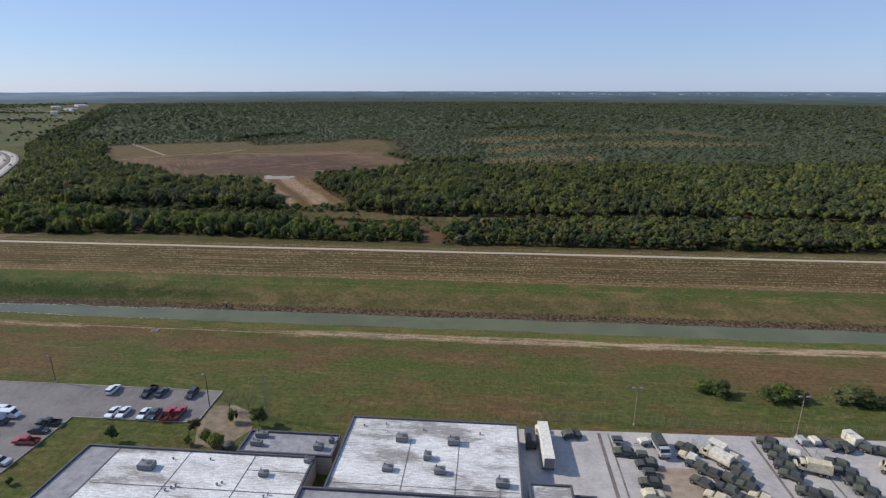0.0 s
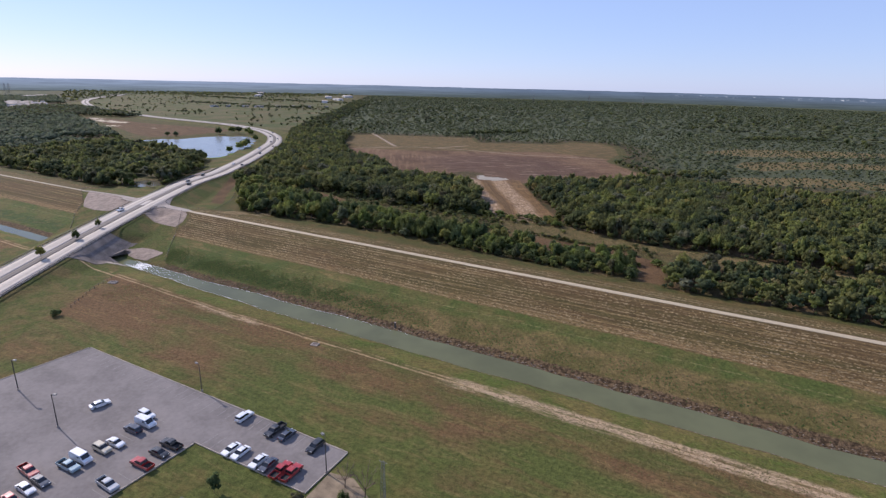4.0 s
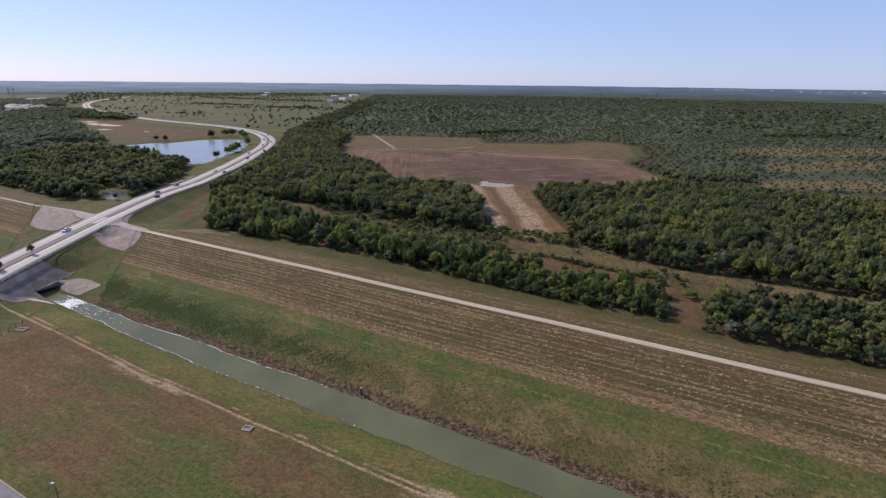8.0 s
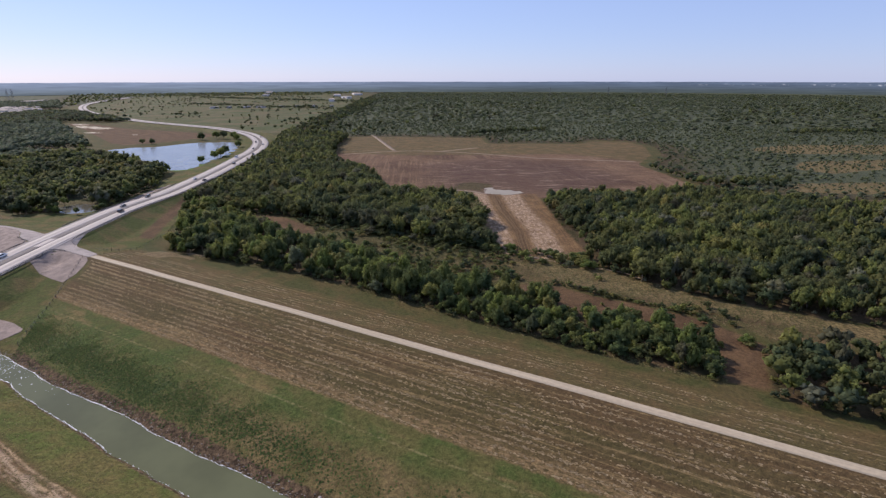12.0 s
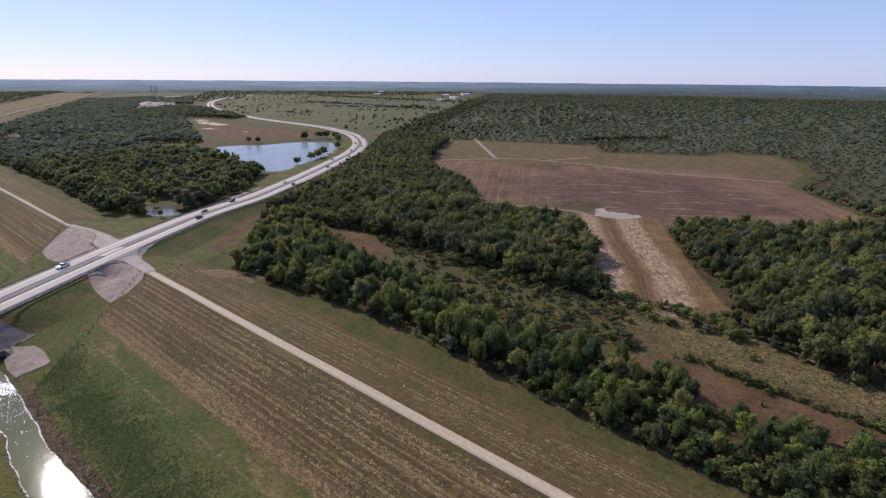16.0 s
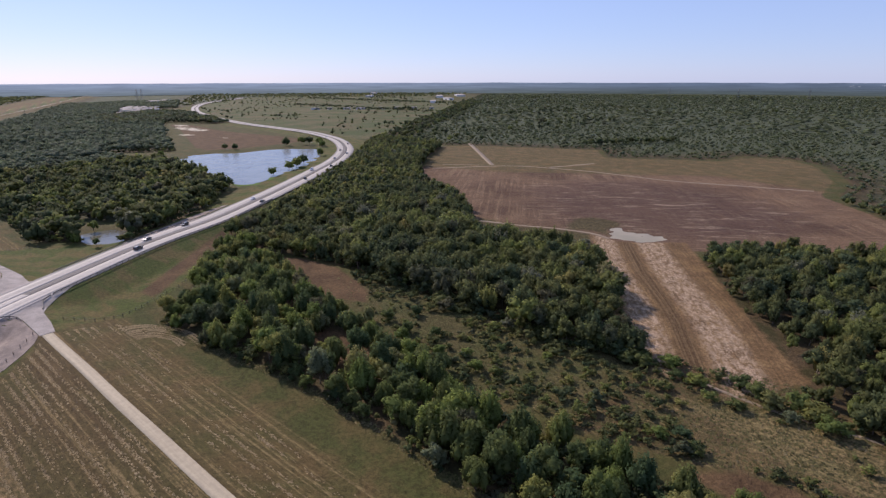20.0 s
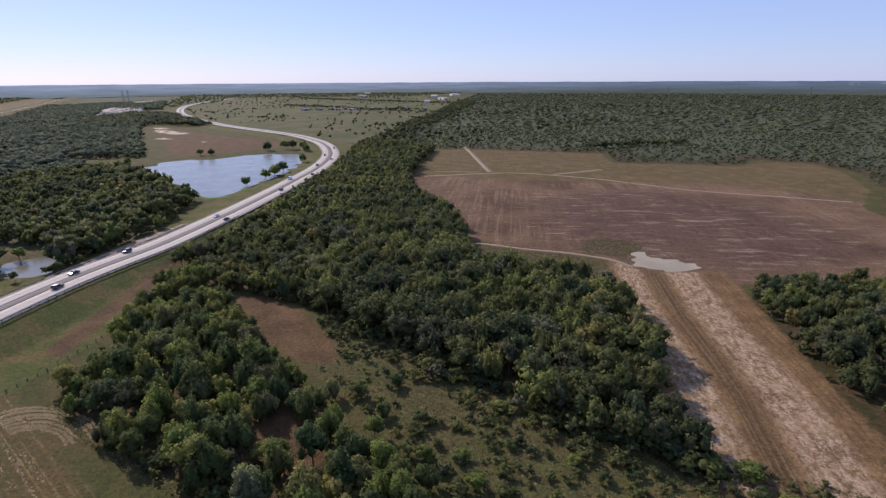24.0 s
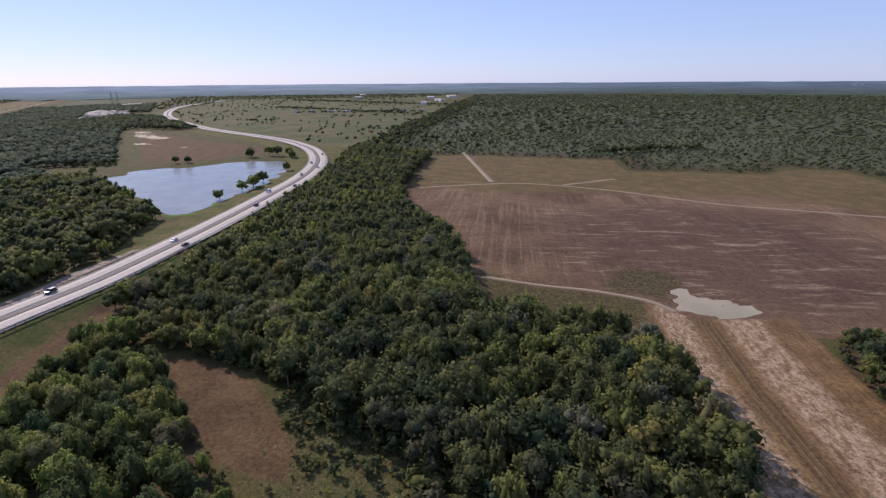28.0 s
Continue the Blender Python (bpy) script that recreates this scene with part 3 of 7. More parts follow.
def bank_z(x, y):
    """The road's embankment; steeper where it is paved round the culvert."""
    d, rz = road_near(x, y)
    out = (x - CULV[0]) * CN[0] + (y - CULV[1]) * CN[1]
    side = (x - CULV[0]) * CU[0] + (y - CULV[1]) * CU[1]
    steep = np.clip((26 - np.abs(side)) / 10, 0, 1) * np.clip((out + 20) / 6, 0, 1)
    return rz - 0.12 - np.maximum(0, d - 9.5) / (2.6 - 1.15 * steep)


def sway(x, a):
    """How far the channel's line strays from straight: a slight bow, and a narrower bed towards the culvert."""
    bow = -1.3 * np.exp(-((x + 142) / 26) ** 2) * np.clip((-36 - a) / 16, 0, 1) * np.clip((a + 110) / 40, 0, 1)
    return bow + 4.4 * np.clip((-95 - x) / 55, 0, 1) * np.clip((-60 - a) / 3, 0, 1) * np.clip((a + 112) / 40, 0, 1)


def height(x, y):
    a = across_levee(x, y)
    swing = sway(x, a)
    edge = (wave(x, 0 * y, 7, 1.0) + 0.6 * wave(x, 0 * y, 2.7, 4.0)) * np.clip(1 - np.abs(a + 63) / 14, 0, 1)
    z = np.interp(a - swing + edge, CUT_Y, CUT_Z)
    z = z + 0.22 * wave(x, y, 17, 0.3) * np.clip((np.abs(a) - 6) / 20, 0, 1) * np.clip((a + 124) / 14, 0, 1)
    for outline, drop in ((LAKE, 1.6), (POND, 1.2), (POND_WEST, 1.4), (PUDDLE, 0.35)):
        sd = poly_sd(x, y, outline)
        z = z - drop * np.clip((sd + 3) / 6, 0, 1) + (0.24 * wave(x, y, 2.3, 0.7) * np.clip((sd + 6) / 6, 0, 1) if drop < 1 else 0)
    bank = bank_z(x, y)
    out = (x - CULV[0]) * CN[0] + (y - CULV[1]) * CN[1]
    side = (x - CULV[0]) * CU[0] + (y - CULV[1]) * CU[1]
    hole = (np.abs(side) < 6.6) & (out > -14) & (out < 30)
    funnel = 1.9 * np.exp(-((x + 234) / 6.5) ** 2 - ((y + 9.8) / 4.2) ** 2)
    return np.where(hole & (bank > z), np.minimum(z, -6.9), np.maximum(z, bank) - funnel)


def z_at(x, y):
    return float(height(np.array([float(x)]), np.array([float(y)]))[0])


def mesh_np(name, verts, faces, mats, attrs=None, slots=None, smooth=False, normals=None):
    """A mesh from arrays: faces is an (n, 3) or (n, 4) array; attrs are values per point."""
    me = bpy.data.meshes.new(name)
    n = faces.shape[1]
    me.vertices.add(len(verts))
    me.vertices.foreach_set("co", np.ascontiguousarray(verts, dtype=np.float32).ravel())
    me.loops.add(faces.size)
    me.loops.foreach_set("vertex_index", np.ascontiguousarray(faces, dtype=np.int32).ravel())
    me.polygons.add(len(faces))
    me.polygons.foreach_set("loop_start", np.arange(0, faces.size, n, dtype=np.int32))
    if slots is not None:
        me.polygons.foreach_set("material_index", np.ascontiguousarray(slots, dtype=np.int32))
    if smooth:
        me.polygons.foreach_set("use_smooth", np.ones(len(faces), bool))
    for m in mats:
        me.materials.append(m)
    for key, values in (attrs or {}).items():
        at = me.attributes.new(key, "FLOAT", "POINT")
        at.data.foreach_set("value", np.ascontiguousarray(values, dtype=np.float32))
    if normals is not None:
        at = me.attributes.new("custom_normal", "FLOAT_VECTOR", "POINT")
        at.data.foreach_set("vector", np.ascontiguousarray(normals, dtype=np.float32).ravel())
    me.update(calc_edges=True)
    return me


def axis(lo, hi, step, end_lo, end_hi, grow=1.09):
    """Grid lines: even between lo and hi, then ever wider out to the ends."""
    mid = list(np.arange(lo, hi + 0.1, step))
    left, right, d = [], [], step
    v = lo
    while v > end_lo:
        d *= grow
        v -= d
        left.append(v)
    v, d = mid[-1], step
    while v < end_hi:
        d *= grow
        v += d
        right.append(v)
    return np.array(left[::-1] + mid + right)


GX, GY = axis(-300, 240, 2.2, -5000, 5000), axis(-176, 300, 2.0, -1500, 5000)
gx, gy = np.meshgrid(GX, GY)
gx, gy = gx.ravel(), gy.ravel()
gz = height(gx, gy)
nx, ny = len(GX), len(GY)
idx = np.arange(nx * ny).reshape(ny, nx)
quads = np.stack([idx[:-1, :-1], idx[:-1, 1:], idx[1:, 1:], idx[1:, :-1]], -1).reshape(-1, 4)


def union(x, y, *outlines):
    return np.max([poly_sd(x, y, o) for o in outlines], 0)


rd, _ = road_near(gx, gy)
fence_e = np.interp(gy, [-60, -52, -35, -23, -6, -3, 3, 15, 24, 35, 51, 70], [-165, -172, -193, -202, -213, -223, -223, -227, -228, -235, -244, -262])
fence_w = np.interp(gy, [-47, -30, -15, 0.5, 2, 14, 30], [-262, -288, -305, -334, -336, -352, -352])
unmown = np.minimum(np.minimum(fence_e - gx, gx - fence_w), 78 - np.abs(gy - 8))
rut = (gx + 118) * 0.881 + (gy - 228) * 0.472
rut = rut - np.interp((gx + 118) * 0.472 - (gy - 228) * 0.881, [5, 41, 71, 89], [-9, -7, -3, -1.2])
ground = new("ground", mesh_np("ground", np.stack([gx, gy, gz], 1), quads, [M_GROUND], {
    "along": gx, "across": across_levee(gx, gy) - sway(gx, across_levee(gx, gy)),
    "field": poly_sd(gx, gy, FIELD), "margin": union(gx, gy, MARGIN, MARGIN_NEAR), "silt": union(gx, gy, MUDFLAT, MUD_B, MUD_C), "shore": poly_sd(gx, gy, SHORE), "weeds": union(gx, gy, WEEDS, MARGIN_NEAR), "wet": poly_sd(gx, gy, WET),
    "sand": poly_sd(gx, gy, SAND), "straw": union(gx, gy, STRAW, SCRUB_A, SCRUB_B, SCRUB_D), "rut": rut, "rut_along": (gx + 118) * 0.472 - (gy - 228) * 0.881,
    "wood": union(gx, gy, STRIP, STRIP_EAST, WOOD, WOOD_EAST, WOOD_FAR, WOOD_WEST, TOWN, BEYOND),
    "meadow": union(gx, gy, MEADOW, GLADE, SCRUB, SCRUB_A, SCRUB_B, SCRUB_C, SCRUB_D), "clearing": union(gx, gy, CLEARING_NEAR, CLEARING, CLEARING_MID, CLEARING_EAST, CLEARING_ROAD, BROWN),
    "pasture": poly_sd(gx, gy, PASTURE), "outback": union(gx, gy, WOOD_FAR, WOOD_WEST, TOWN, BEYOND), "verge": np.maximum(np.minimum(34 - rd, np.maximum(gy - 36, -36 - gy)), unmown),
}, smooth=True))
tagged(ground, "mown grass levee, brown ploughed field and woodland floor", "ground", kind="structure")


def sheet(name, outline, z, mat, grow=0.0):
    """A flat sheet of water over an outline."""
    bm = bmesh.new()
    p = np.array(outline, float)
    c = p.mean(0)
    bm.faces.new([bm.verts.new((*(q + (q - c) / np.linalg.norm(q - c) * grow), z)) for q in p])
    me = bpy.data.meshes.new(name)
    bm.normal_update()
    bm.faces.ensure_lookup_table()
    if bm.faces[0].normal.z < 0:
        bmesh.ops.reverse_faces(bm, faces=bm.faces[:])
    bmesh.ops.triangulate(bm, faces=bm.faces[:])
    bm.to_mesh(me)
    bm.free()
    me.materials.append(mat)
    return new(name, me)


def ribbon(name, xs, ys, zs, lo, hi, mat, thick=0.0, ss=None, cross=4):
    """A strip along a line, between two sideways offsets (left negative), with a real thickness."""
    xs, ys, zs = map(np.asarray, (xs, ys, zs))
    tx, ty = np.gradient(xs), np.gradient(ys)
    n = np.hypot(tx, ty)
    px, py = ty / n, -tx / n
    ss = np.arange(len(xs)) * 1.0 if ss is None else ss
    offs = np.linspace(0, 1, cross)
    lo, hi = np.broadcast_to(lo, xs.shape), np.broadcast_to(hi, xs.shape)
    V, U, S = [], [], []
    for o in offs:
        w = lo + (hi - lo) * o
        V.append(np.stack([xs + px * w, ys + py * w, zs], 1))
        U.append(w)
        S.append(ss)
    if thick:
        for w in (hi, lo):
            V.append(np.stack([xs + px * w, ys + py * w, zs - thick], 1))
            U.append(w)
            S.append(ss)
    m, k = len(V), len(xs)
    i = np.arange(k - 1)
    pairs = [(a, a + 1) for a in range(m - 1)] + ([(m - 1, 0)] if thick else [])
    F = np.concatenate([np.stack([a * k + i, a * k + i + 1, b * k + i + 1, b * k + i], 1) for a, b in pairs])
    F = F[:, ::-1]
    return new(name, mesh_np(name, np.concatenate(V), F, [mat], {"across": np.concatenate(U), "along": np.concatenate(S)}))


# water
wx = np.concatenate([np.arange(-3400, -700, 60.0), np.arange(-700, 700, 10.0), np.arange(700, 3000, 80.0)])
wy = np.interp(wx, BEND_X, BEND_Y) - 62.5
channel = ribbon("channel_water", wx, wy, np.full(wx.shape, -6.72), -9.5, 9.5, M_CHANNEL)
tagged(channel, "murky green water in a straight drainage channel", "channel", kind="structure")
lake = tagged(sheet("lake_water", LAKE, -1.35, M_LAKE, 1.5), "still blue lake water beside the highway", "lake", kind="structure")
pond = tagged(sheet("pond_water", POND, -2.55, M_POND, 1.5), "muddy pond water between trees by the road", "pond", kind="structure")
pond_far = tagged(sheet("pond_water", POND_WEST, -2.7, M_POND, 1.5), "pale pond water among the trees below the levee", "pond", kind="structure")
puddle = tagged(sheet("puddle_water", PUDDLE, -0.80, M_MUDWATER, 2.0), "shallow muddy puddle at the field's edge", "puddle", kind="structure")

# gravel track on the crest
cx = np.concatenate([np.arange(-224, 300, 8.0), np.arange(300, 2500, 60.0)])
crest = ribbon("crest_track", cx, 0.25 * wave(cx, 0 * cx, 14, 2), height(cx, 0 * cx) + 0.05, -1.55, 1.55, M_GRAVEL, 0.3, cx, 4)
tagged(crest, "pale gravel service track on the levee's crest", "track", kind="structure")

# the highway: two concrete carriageways with a dark median and shoulders
road = tagged(new("road"), "divided concrete highway with a dark median strip", "road", kind="structure")
for nm, lo, hi, dz, mat in (("carriageway", -8.2, -1.9, 0.06, M_LANE), ("carriageway", 1.9, 8.2, 0.06, M_LANE),
                            ("shoulder", -9.7, -8.2, 0.04, M_SHOULDER), ("shoulder", 8.2, 9.7, 0.04, M_SHOULDER)):
    ribbon(nm, RX, RY, RZ + dz, lo, hi, mat, 0.35, RS, 5).parent = road
for nm, y0, y1, dz, mat in (("median", RY[0], -6.3, 0.04, M_MEDIAN), ("median_opening", -6.3, 4.6, 0.06, M_LANE), ("median", 4.6, RY[-1], 0.04, M_MEDIAN)):
    ms = np.arange(np.interp(y0, RY, RS), np.interp(y1, RY, RS), 3.0 if nm != "median" else 7.0)
    ms = np.append(ms, np.interp(y1, RY, RS))
    ribbon(nm, np.interp(ms, RS, RX), np.interp(ms, RS, RY), np.interp(ms, RS, RZ) + dz, -1.9, 1.9, mat, 0.35, ms, 4).parent = road


def ground_z(x, y):
    """The ground's built surface, between its grid lines."""
    i, j = np.clip(np.searchsorted(GX, x) - 1, 0, nx - 2), np.clip(np.searchsorted(GY, y) - 1, 0, ny - 2)
    u, v = (x - GX[i]) / (GX[i + 1] - GX[i]), (y - GY[j]) / (GY[j + 1] - GY[j])
    g = gz.reshape(ny, nx)
    return (g[j, i] * (1 - u) + g[j, i + 1] * u) * (1 - v) + (g[j + 1, i] * (1 - u) + g[j + 1, i + 1] * u) * v

# ---- trees ----
rng = np.random.default_rng(7)


def crown_np(rng, form, lobes, leaves, size, loose=1.0):
    """A crown of unit height and about 0.8 width: lobes of foliage, each a loose shell of leaf sprays round a small core.
    Forms: plume (upright lobes with pointed tops), round (a broad dome), bush (foliage down to the ground)."""
    V, F, N, n = [], [], [], 0
    core_v, core_f = OCT
    mid = np.array((0, 0, {"plume": 0.46, "round": 0.48, "bush": 0.35}[form]))
    cs = []
    for i in range(lobes):
        a = i * 2.4 + rng.uniform(-0.6, 0.6)
        if form == "plume":
            r = 0.02 if i == 0 else rng.uniform(0.12, 0.30)
            top, foot = 1.0 - 1.15 * r * rng.uniform(0.5, 1.5), rng.uniform(0.0, 0.22)
            cs.append((np.array((r * math.cos(a), r * math.sin(a), (top + foot) / 2)), np.array((0.13, 0.13, 0.0)) * rng.uniform(0.8, 1.2) + (0, 0, (top - foot) / 2)))
        elif i == 0:
            cs.append((mid + (0, 0, 0.06), np.array((0.24, 0.24, 0.30))))
        else:
            u = -0.45 + 1.4 * (i + rng.uniform(-0.4, 0.4)) / lobes
            u = min(0.97, max(-0.5, u))
            k = math.sqrt(1 - u * u) * rng.uniform(0.80, 1.15)
            high = 0.36 if form == "round" else 0.42
            cs.append((mid + np.array((0.28 * k * math.cos(a), 0.28 * k * math.sin(a), high * u)), np.array((1, 1, 1.05)) * rng.uniform(0.10, 0.185)))
    for c, r in cs:
        v = core_v * r * rng.uniform(0.80, 0.95, (len(core_v), 1)) * (1.25 - 0.25 * loose)
        V.append(v + c)
        N.append(core_v + 0.5 * (v + c - mid) + (0, 0, 0.15))
        F.append(core_f + n)
        n += len(v)
    area = np.array([r[0] * (r[0] + r[2]) for _, r in cs])
    per = rng.multinomial(leaves, area / area.sum())
    for (c, r), k in zip(cs, per):
        d = rng.normal(size=(k, 3))
        d[:, 2] = np.abs(d[:, 2]) - 0.6 * (rng.random(k) < 0.42)
        d /= np.linalg.norm(d, axis=1)[:, None]
        p = c + d * r * (1.0 + loose * rng.uniform(-0.18, 0.22, (k, 1)))
        nrm = d + rng.normal(scale=0.45, size=(k, 3))
        nrm /= np.linalg.norm(nrm, axis=1)[:, None]
        t = np.cross(nrm, rng.normal(size=(k, 3)))
        t /= np.linalg.norm(t, axis=1)[:, None]
        b = np.cross(nrm, t)
        s = size * rng.uniform(0.55, 1.4, (k, 1))
        V.append(np.stack([p + t * s, p - t * s * 0.6 + b * s * 0.85, p - t * s * 0.6 - b * s * 0.85], 1).reshape(-1, 3))
        soft = d + 0.9 * (p - mid) + rng.normal(scale=0.26, size=(k, 3)) + (0, 0, 0.15)
        N.append(np.repeat(soft, 3, 0))
        F.append(np.arange(3 * k).reshape(-1, 3) + n)
        n += 3 * k
    N = np.concatenate(N)
    return np.concatenate(V), np.concatenate(F), N / np.linalg.norm(N, axis=1)[:, None], cs


def trunk_np(height_, radius, sides=5):
    a = np.arange(sides) * 2 * math.pi / sides
    ring = np.stack([np.cos(a), np.sin(a), 0 * a], 1)
    V = np.concatenate([ring * radius + (0, 0, -0.03), ring * radius * 0.5 + (0.01, 0, height_)])
    i = np.arange(sides)
    j = (i + 1) % sides
    return V, np.concatenate([np.stack([i, j, j + sides], 1), np.stack([i, j + sides, i + sides], 1)])


OCT = (np.array([(1.05, 0, 0), (-1.05, 0, 0), (0, 1.05, 0), (0, -1.05, 0), (0, 0, 1.05), (0, 0, -1.05)]),
       np.array([(0, 2, 4), (2, 1, 4), (1, 3, 4), (3, 0, 4), (2, 0, 5), (1, 2, 5), (3, 1, 5), (0, 3, 5)]))


def scatter(outline, gap, seed, jitter=0.42):
    """Points about gap metres apart inside an outline, uneven like self-sown trees."""
    r = np.random.default_rng(seed)
    p = np.array(outline, float)
    xs, ys = np.meshgrid(np.arange(p[:, 0].min(), p[:, 0].max(), gap), np.arange(p[:, 1].min(), p[:, 1].max(), gap))
    xs = xs + gap * 0.5 * (np.arange(xs.shape[0]) % 2)[:, None]
    x, y = xs.ravel(), ys.ravel()
    x = x + r.uniform(-jitter, jitter, x.shape) * gap
    y = y + r.uniform(-jitter, jitter, y.shape) * gap
    k = poly_sd(x, y, outline) > 0
    return x[k], y[k]


def open_ground(x, y, room=1.5):
    """True where trees may stand: off the road, out of clearings, field and water."""
    d, _ = road_near(x, y)
    bare = union(x, y, FIELD, SAND, CLEARING_NEAR, CLEARING, CLEARING_MID, CLEARING_EAST, LAKE, POND, POND_WEST, GLADE, CLEARING_ROAD, BROWN, MUDFLAT, SCRUB, SCRUB_A, SCRUB_B, SCRUB_C, SCRUB_D)
    return (d > 17) & (bare < -room + 0.0)


def many_trees(name, x, y, h, templates, label, seed, widen=1.0, leaf=None, tone=0.44):
    """All trees of one stand as one mesh of kind stuff; each has its own shade, turn and size."""
    r = np.random.default_rng(seed)
    z = height(x, y)
    pick = r.integers(0, len(templates), len(x))
    turn, wide = r.uniform(0, 6.28, len(x)), r.uniform(0.66, 1.16, len(x)) * widen
    tint = np.clip(r.normal(tone, 0.25, len(x)) + 0.26 * wave(x, y, 19, 1.7), 0.03 * r.random(len(x)) + 0.015, 1)
    V, F, T, S, n = [], [], [], [], 0
    NV = []
    for i, (tv, tf, tn, tnor) in enumerate(templates):
        k = np.where(pick == i)[0]
        if not len(k):
            continue
        c, s = np.cos(turn[k])[:, None], np.sin(turn[k])[:, None]
        hv, wv = h[k][:, None], (h[k] * wide[k])[:, None]
        px = (tv[:, 0] * c - tv[:, 1] * s) * wv + x[k][:, None]
        py = (tv[:, 0] * s + tv[:, 1] * c) * wv + y[k][:, None]
        pz = tv[:, 2] * hv + z[k][:, None]
        V.append(np.stack([px, py, pz], -1).reshape(-1, 3))
        NV.append(np.stack([tnor[:, 0] * c - tnor[:, 1] * s, tnor[:, 0] * s + tnor[:, 1] * c, tnor[:, 2] + 0 * c], -1).reshape(-1, 3))
        F.append((tf[None] + (np.arange(len(k)) * len(tv))[:, None, None] + n).reshape(-1, 3))
        T.append(np.repeat(tint[k], len(tv)))
        S.append(np.tile((np.arange(len(tf)) >= tn).astype(np.int32), len(k)))
        n += len(k) * len(tv)
    ob = new(name, mesh_np(name, np.concatenate(V), np.concatenate(F), [leaf or M_LEAF_MANY, M_BARK], {"tint": np.concatenate(T)}, np.concatenate(S), normals=np.concatenate(NV)))
    return tagged(ob, label, "woodland", kind="stuff")


def template(rng, form, lobes, leaves, size, trunk=True, loose=1.0):
    v, f, nor, _ = crown_np(rng, form, lobes, leaves, size, loose)
    k = len(f)
    if trunk:
        tv, tf = trunk_np(0.5, 0.022, 3)
        f = np.concatenate([f, tf + len(v)])
        nor = np.concatenate([nor, tv * (1, 1, 0) / np.linalg.norm(tv * (1, 1, 0), axis=1)[:, None]])
        v = np.concatenate([v, tv])
    return v, f, k, nor


FULL = [template(rng, form, 9, 330, 0.038) for form in ("round", "plume", "round", "round", "plume", "round", "plume", "round", "round")]
HALF = [template(rng, form, 7, 76, 0.070, True, 0.45) for form in ("round", "plume", "round", "round", "plume", "round", "round")]
FAR = [template(rng, "round", 3, 14, 0.10, False, 0.4) for _ in range(8)]
FLAT = [template(rng, "bush", 2, 14, 0.12, False, 0.4) for _ in range(8)]
DOT = [template(rng, "round", 1, 8, 0.20, False) for _ in range(4)]


def stand(name, pts, lo, hi, templates, label, seed, widen=1.0, keep=1.0, room=1.5, leaf=None, clump=False, tone=0.44):
    x, y = pts
    r = np.random.default_rng(seed + 100)
    k = open_ground(x, y, room) & (r.random(len(x)) < keep)
    x, y = x[k], y[k]
    if clump:
        k = r.random(len(x)) < 1.0 + 0.5 * (wave(x, y * 0.45, 26, 0.5) + 0.6 * wave(x, y * 0.6, 71, 2.2))
        x, y = x[k], y[k]
    h = lo + (hi - lo) * r.random(len(x)) ** (1.8 if clump else 1.0)
    h = h * (1 + 0.18 * wave(x, y, 31, 0.6) + 0.14 * wave(x, y, 9, 2.6))
    return many_trees(name, x, y, h, templates, label, seed, widen, leaf, tone)


def part_of(pts, fn):
    x, y = pts
    k = fn(x, y)
    return x[k], y[k]


wood = scatter(WOOD, 5.0, 1, 0.5)
stand("woodland", part_of(wood, lambda x, y: (y < 275) & (x > -300)), 7.0, 12.5, FULL, "dense mixed green woodland between highway and field", 2, 1.05, tone=0.40)
stand("woodland", part_of(wood, lambda x, y: ~((y < 275) & (x > -300))), 7.5, 12.0, HALF, "dense mixed green woodland between highway and field", 3)
east = scatter(WOOD_EAST, 5.3, 4, 0.5)
near_east = lambda x, y: (x < 70) & (y < 275)
stand("woodland", part_of(east, near_east), 6.5, 11.5, FULL, "dense green woodland beside the sandy haul road", 5, 1.05, tone=0.46)
stand("woodland", part_of(east, lambda x, y: ~near_east(x, y) & (x < 230) & (y < 300)), 7.0, 11.5, HALF, "dense green woodland behind the levee meadow", 6)
stand("woodland", part_of(east, lambda x, y: (x >= 230) | (y >= 300)), 7.0, 11.5, FAR, "dense green woodland behind the levee meadow", 7, 1.2)
stand("woodland", part_of(scatter(STRIP_EAST, 5.6, 8), lambda x, y: x < 480), 5.5, 9.0, HALF, "young green trees along the levee's foot", 9, 1.25)
stand("woodland", part_of(scatter(STRIP_EAST, 7, 8), lambda x, y: x >= 480), 5.0, 8.2, FAR, "young green trees along the levee's foot", 10, 1.5)
west = scatter(WOOD_WEST, 7.2, 11, 0.5)
stand("woodland", part_of(west, lambda x, y: (x > -620)), 7.0, 12.5, HALF, "green woodland between levee and lake", 12, 1.25, tone=0.40)
west = scatter(WOOD_WEST, 8.5, 13)
stand("woodland", part_of(west, lambda x, y: (x <= -620) & (x > -2200)), 7.0, 11.0, FAR, "green woodland beyond the highway", 14, 1.7, leaf=M_LEAF_HAZED_WEST)
far = scatter(WOOD_FAR, 7.4, 15, 0.6)
reach = lambda x, y: np.hypot(x + 60, y - 20)
stand("far_woods", part_of(far, lambda x, y: (reach(x, y) < 950) & (x < 700)), 1.8, 5.0, FLAT, "low scrubby woods reaching to the skyline", 16, 2.3, room=3, leaf=M_LEAF_HAZED, clump=True, tone=0.55)
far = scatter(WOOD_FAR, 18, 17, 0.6)
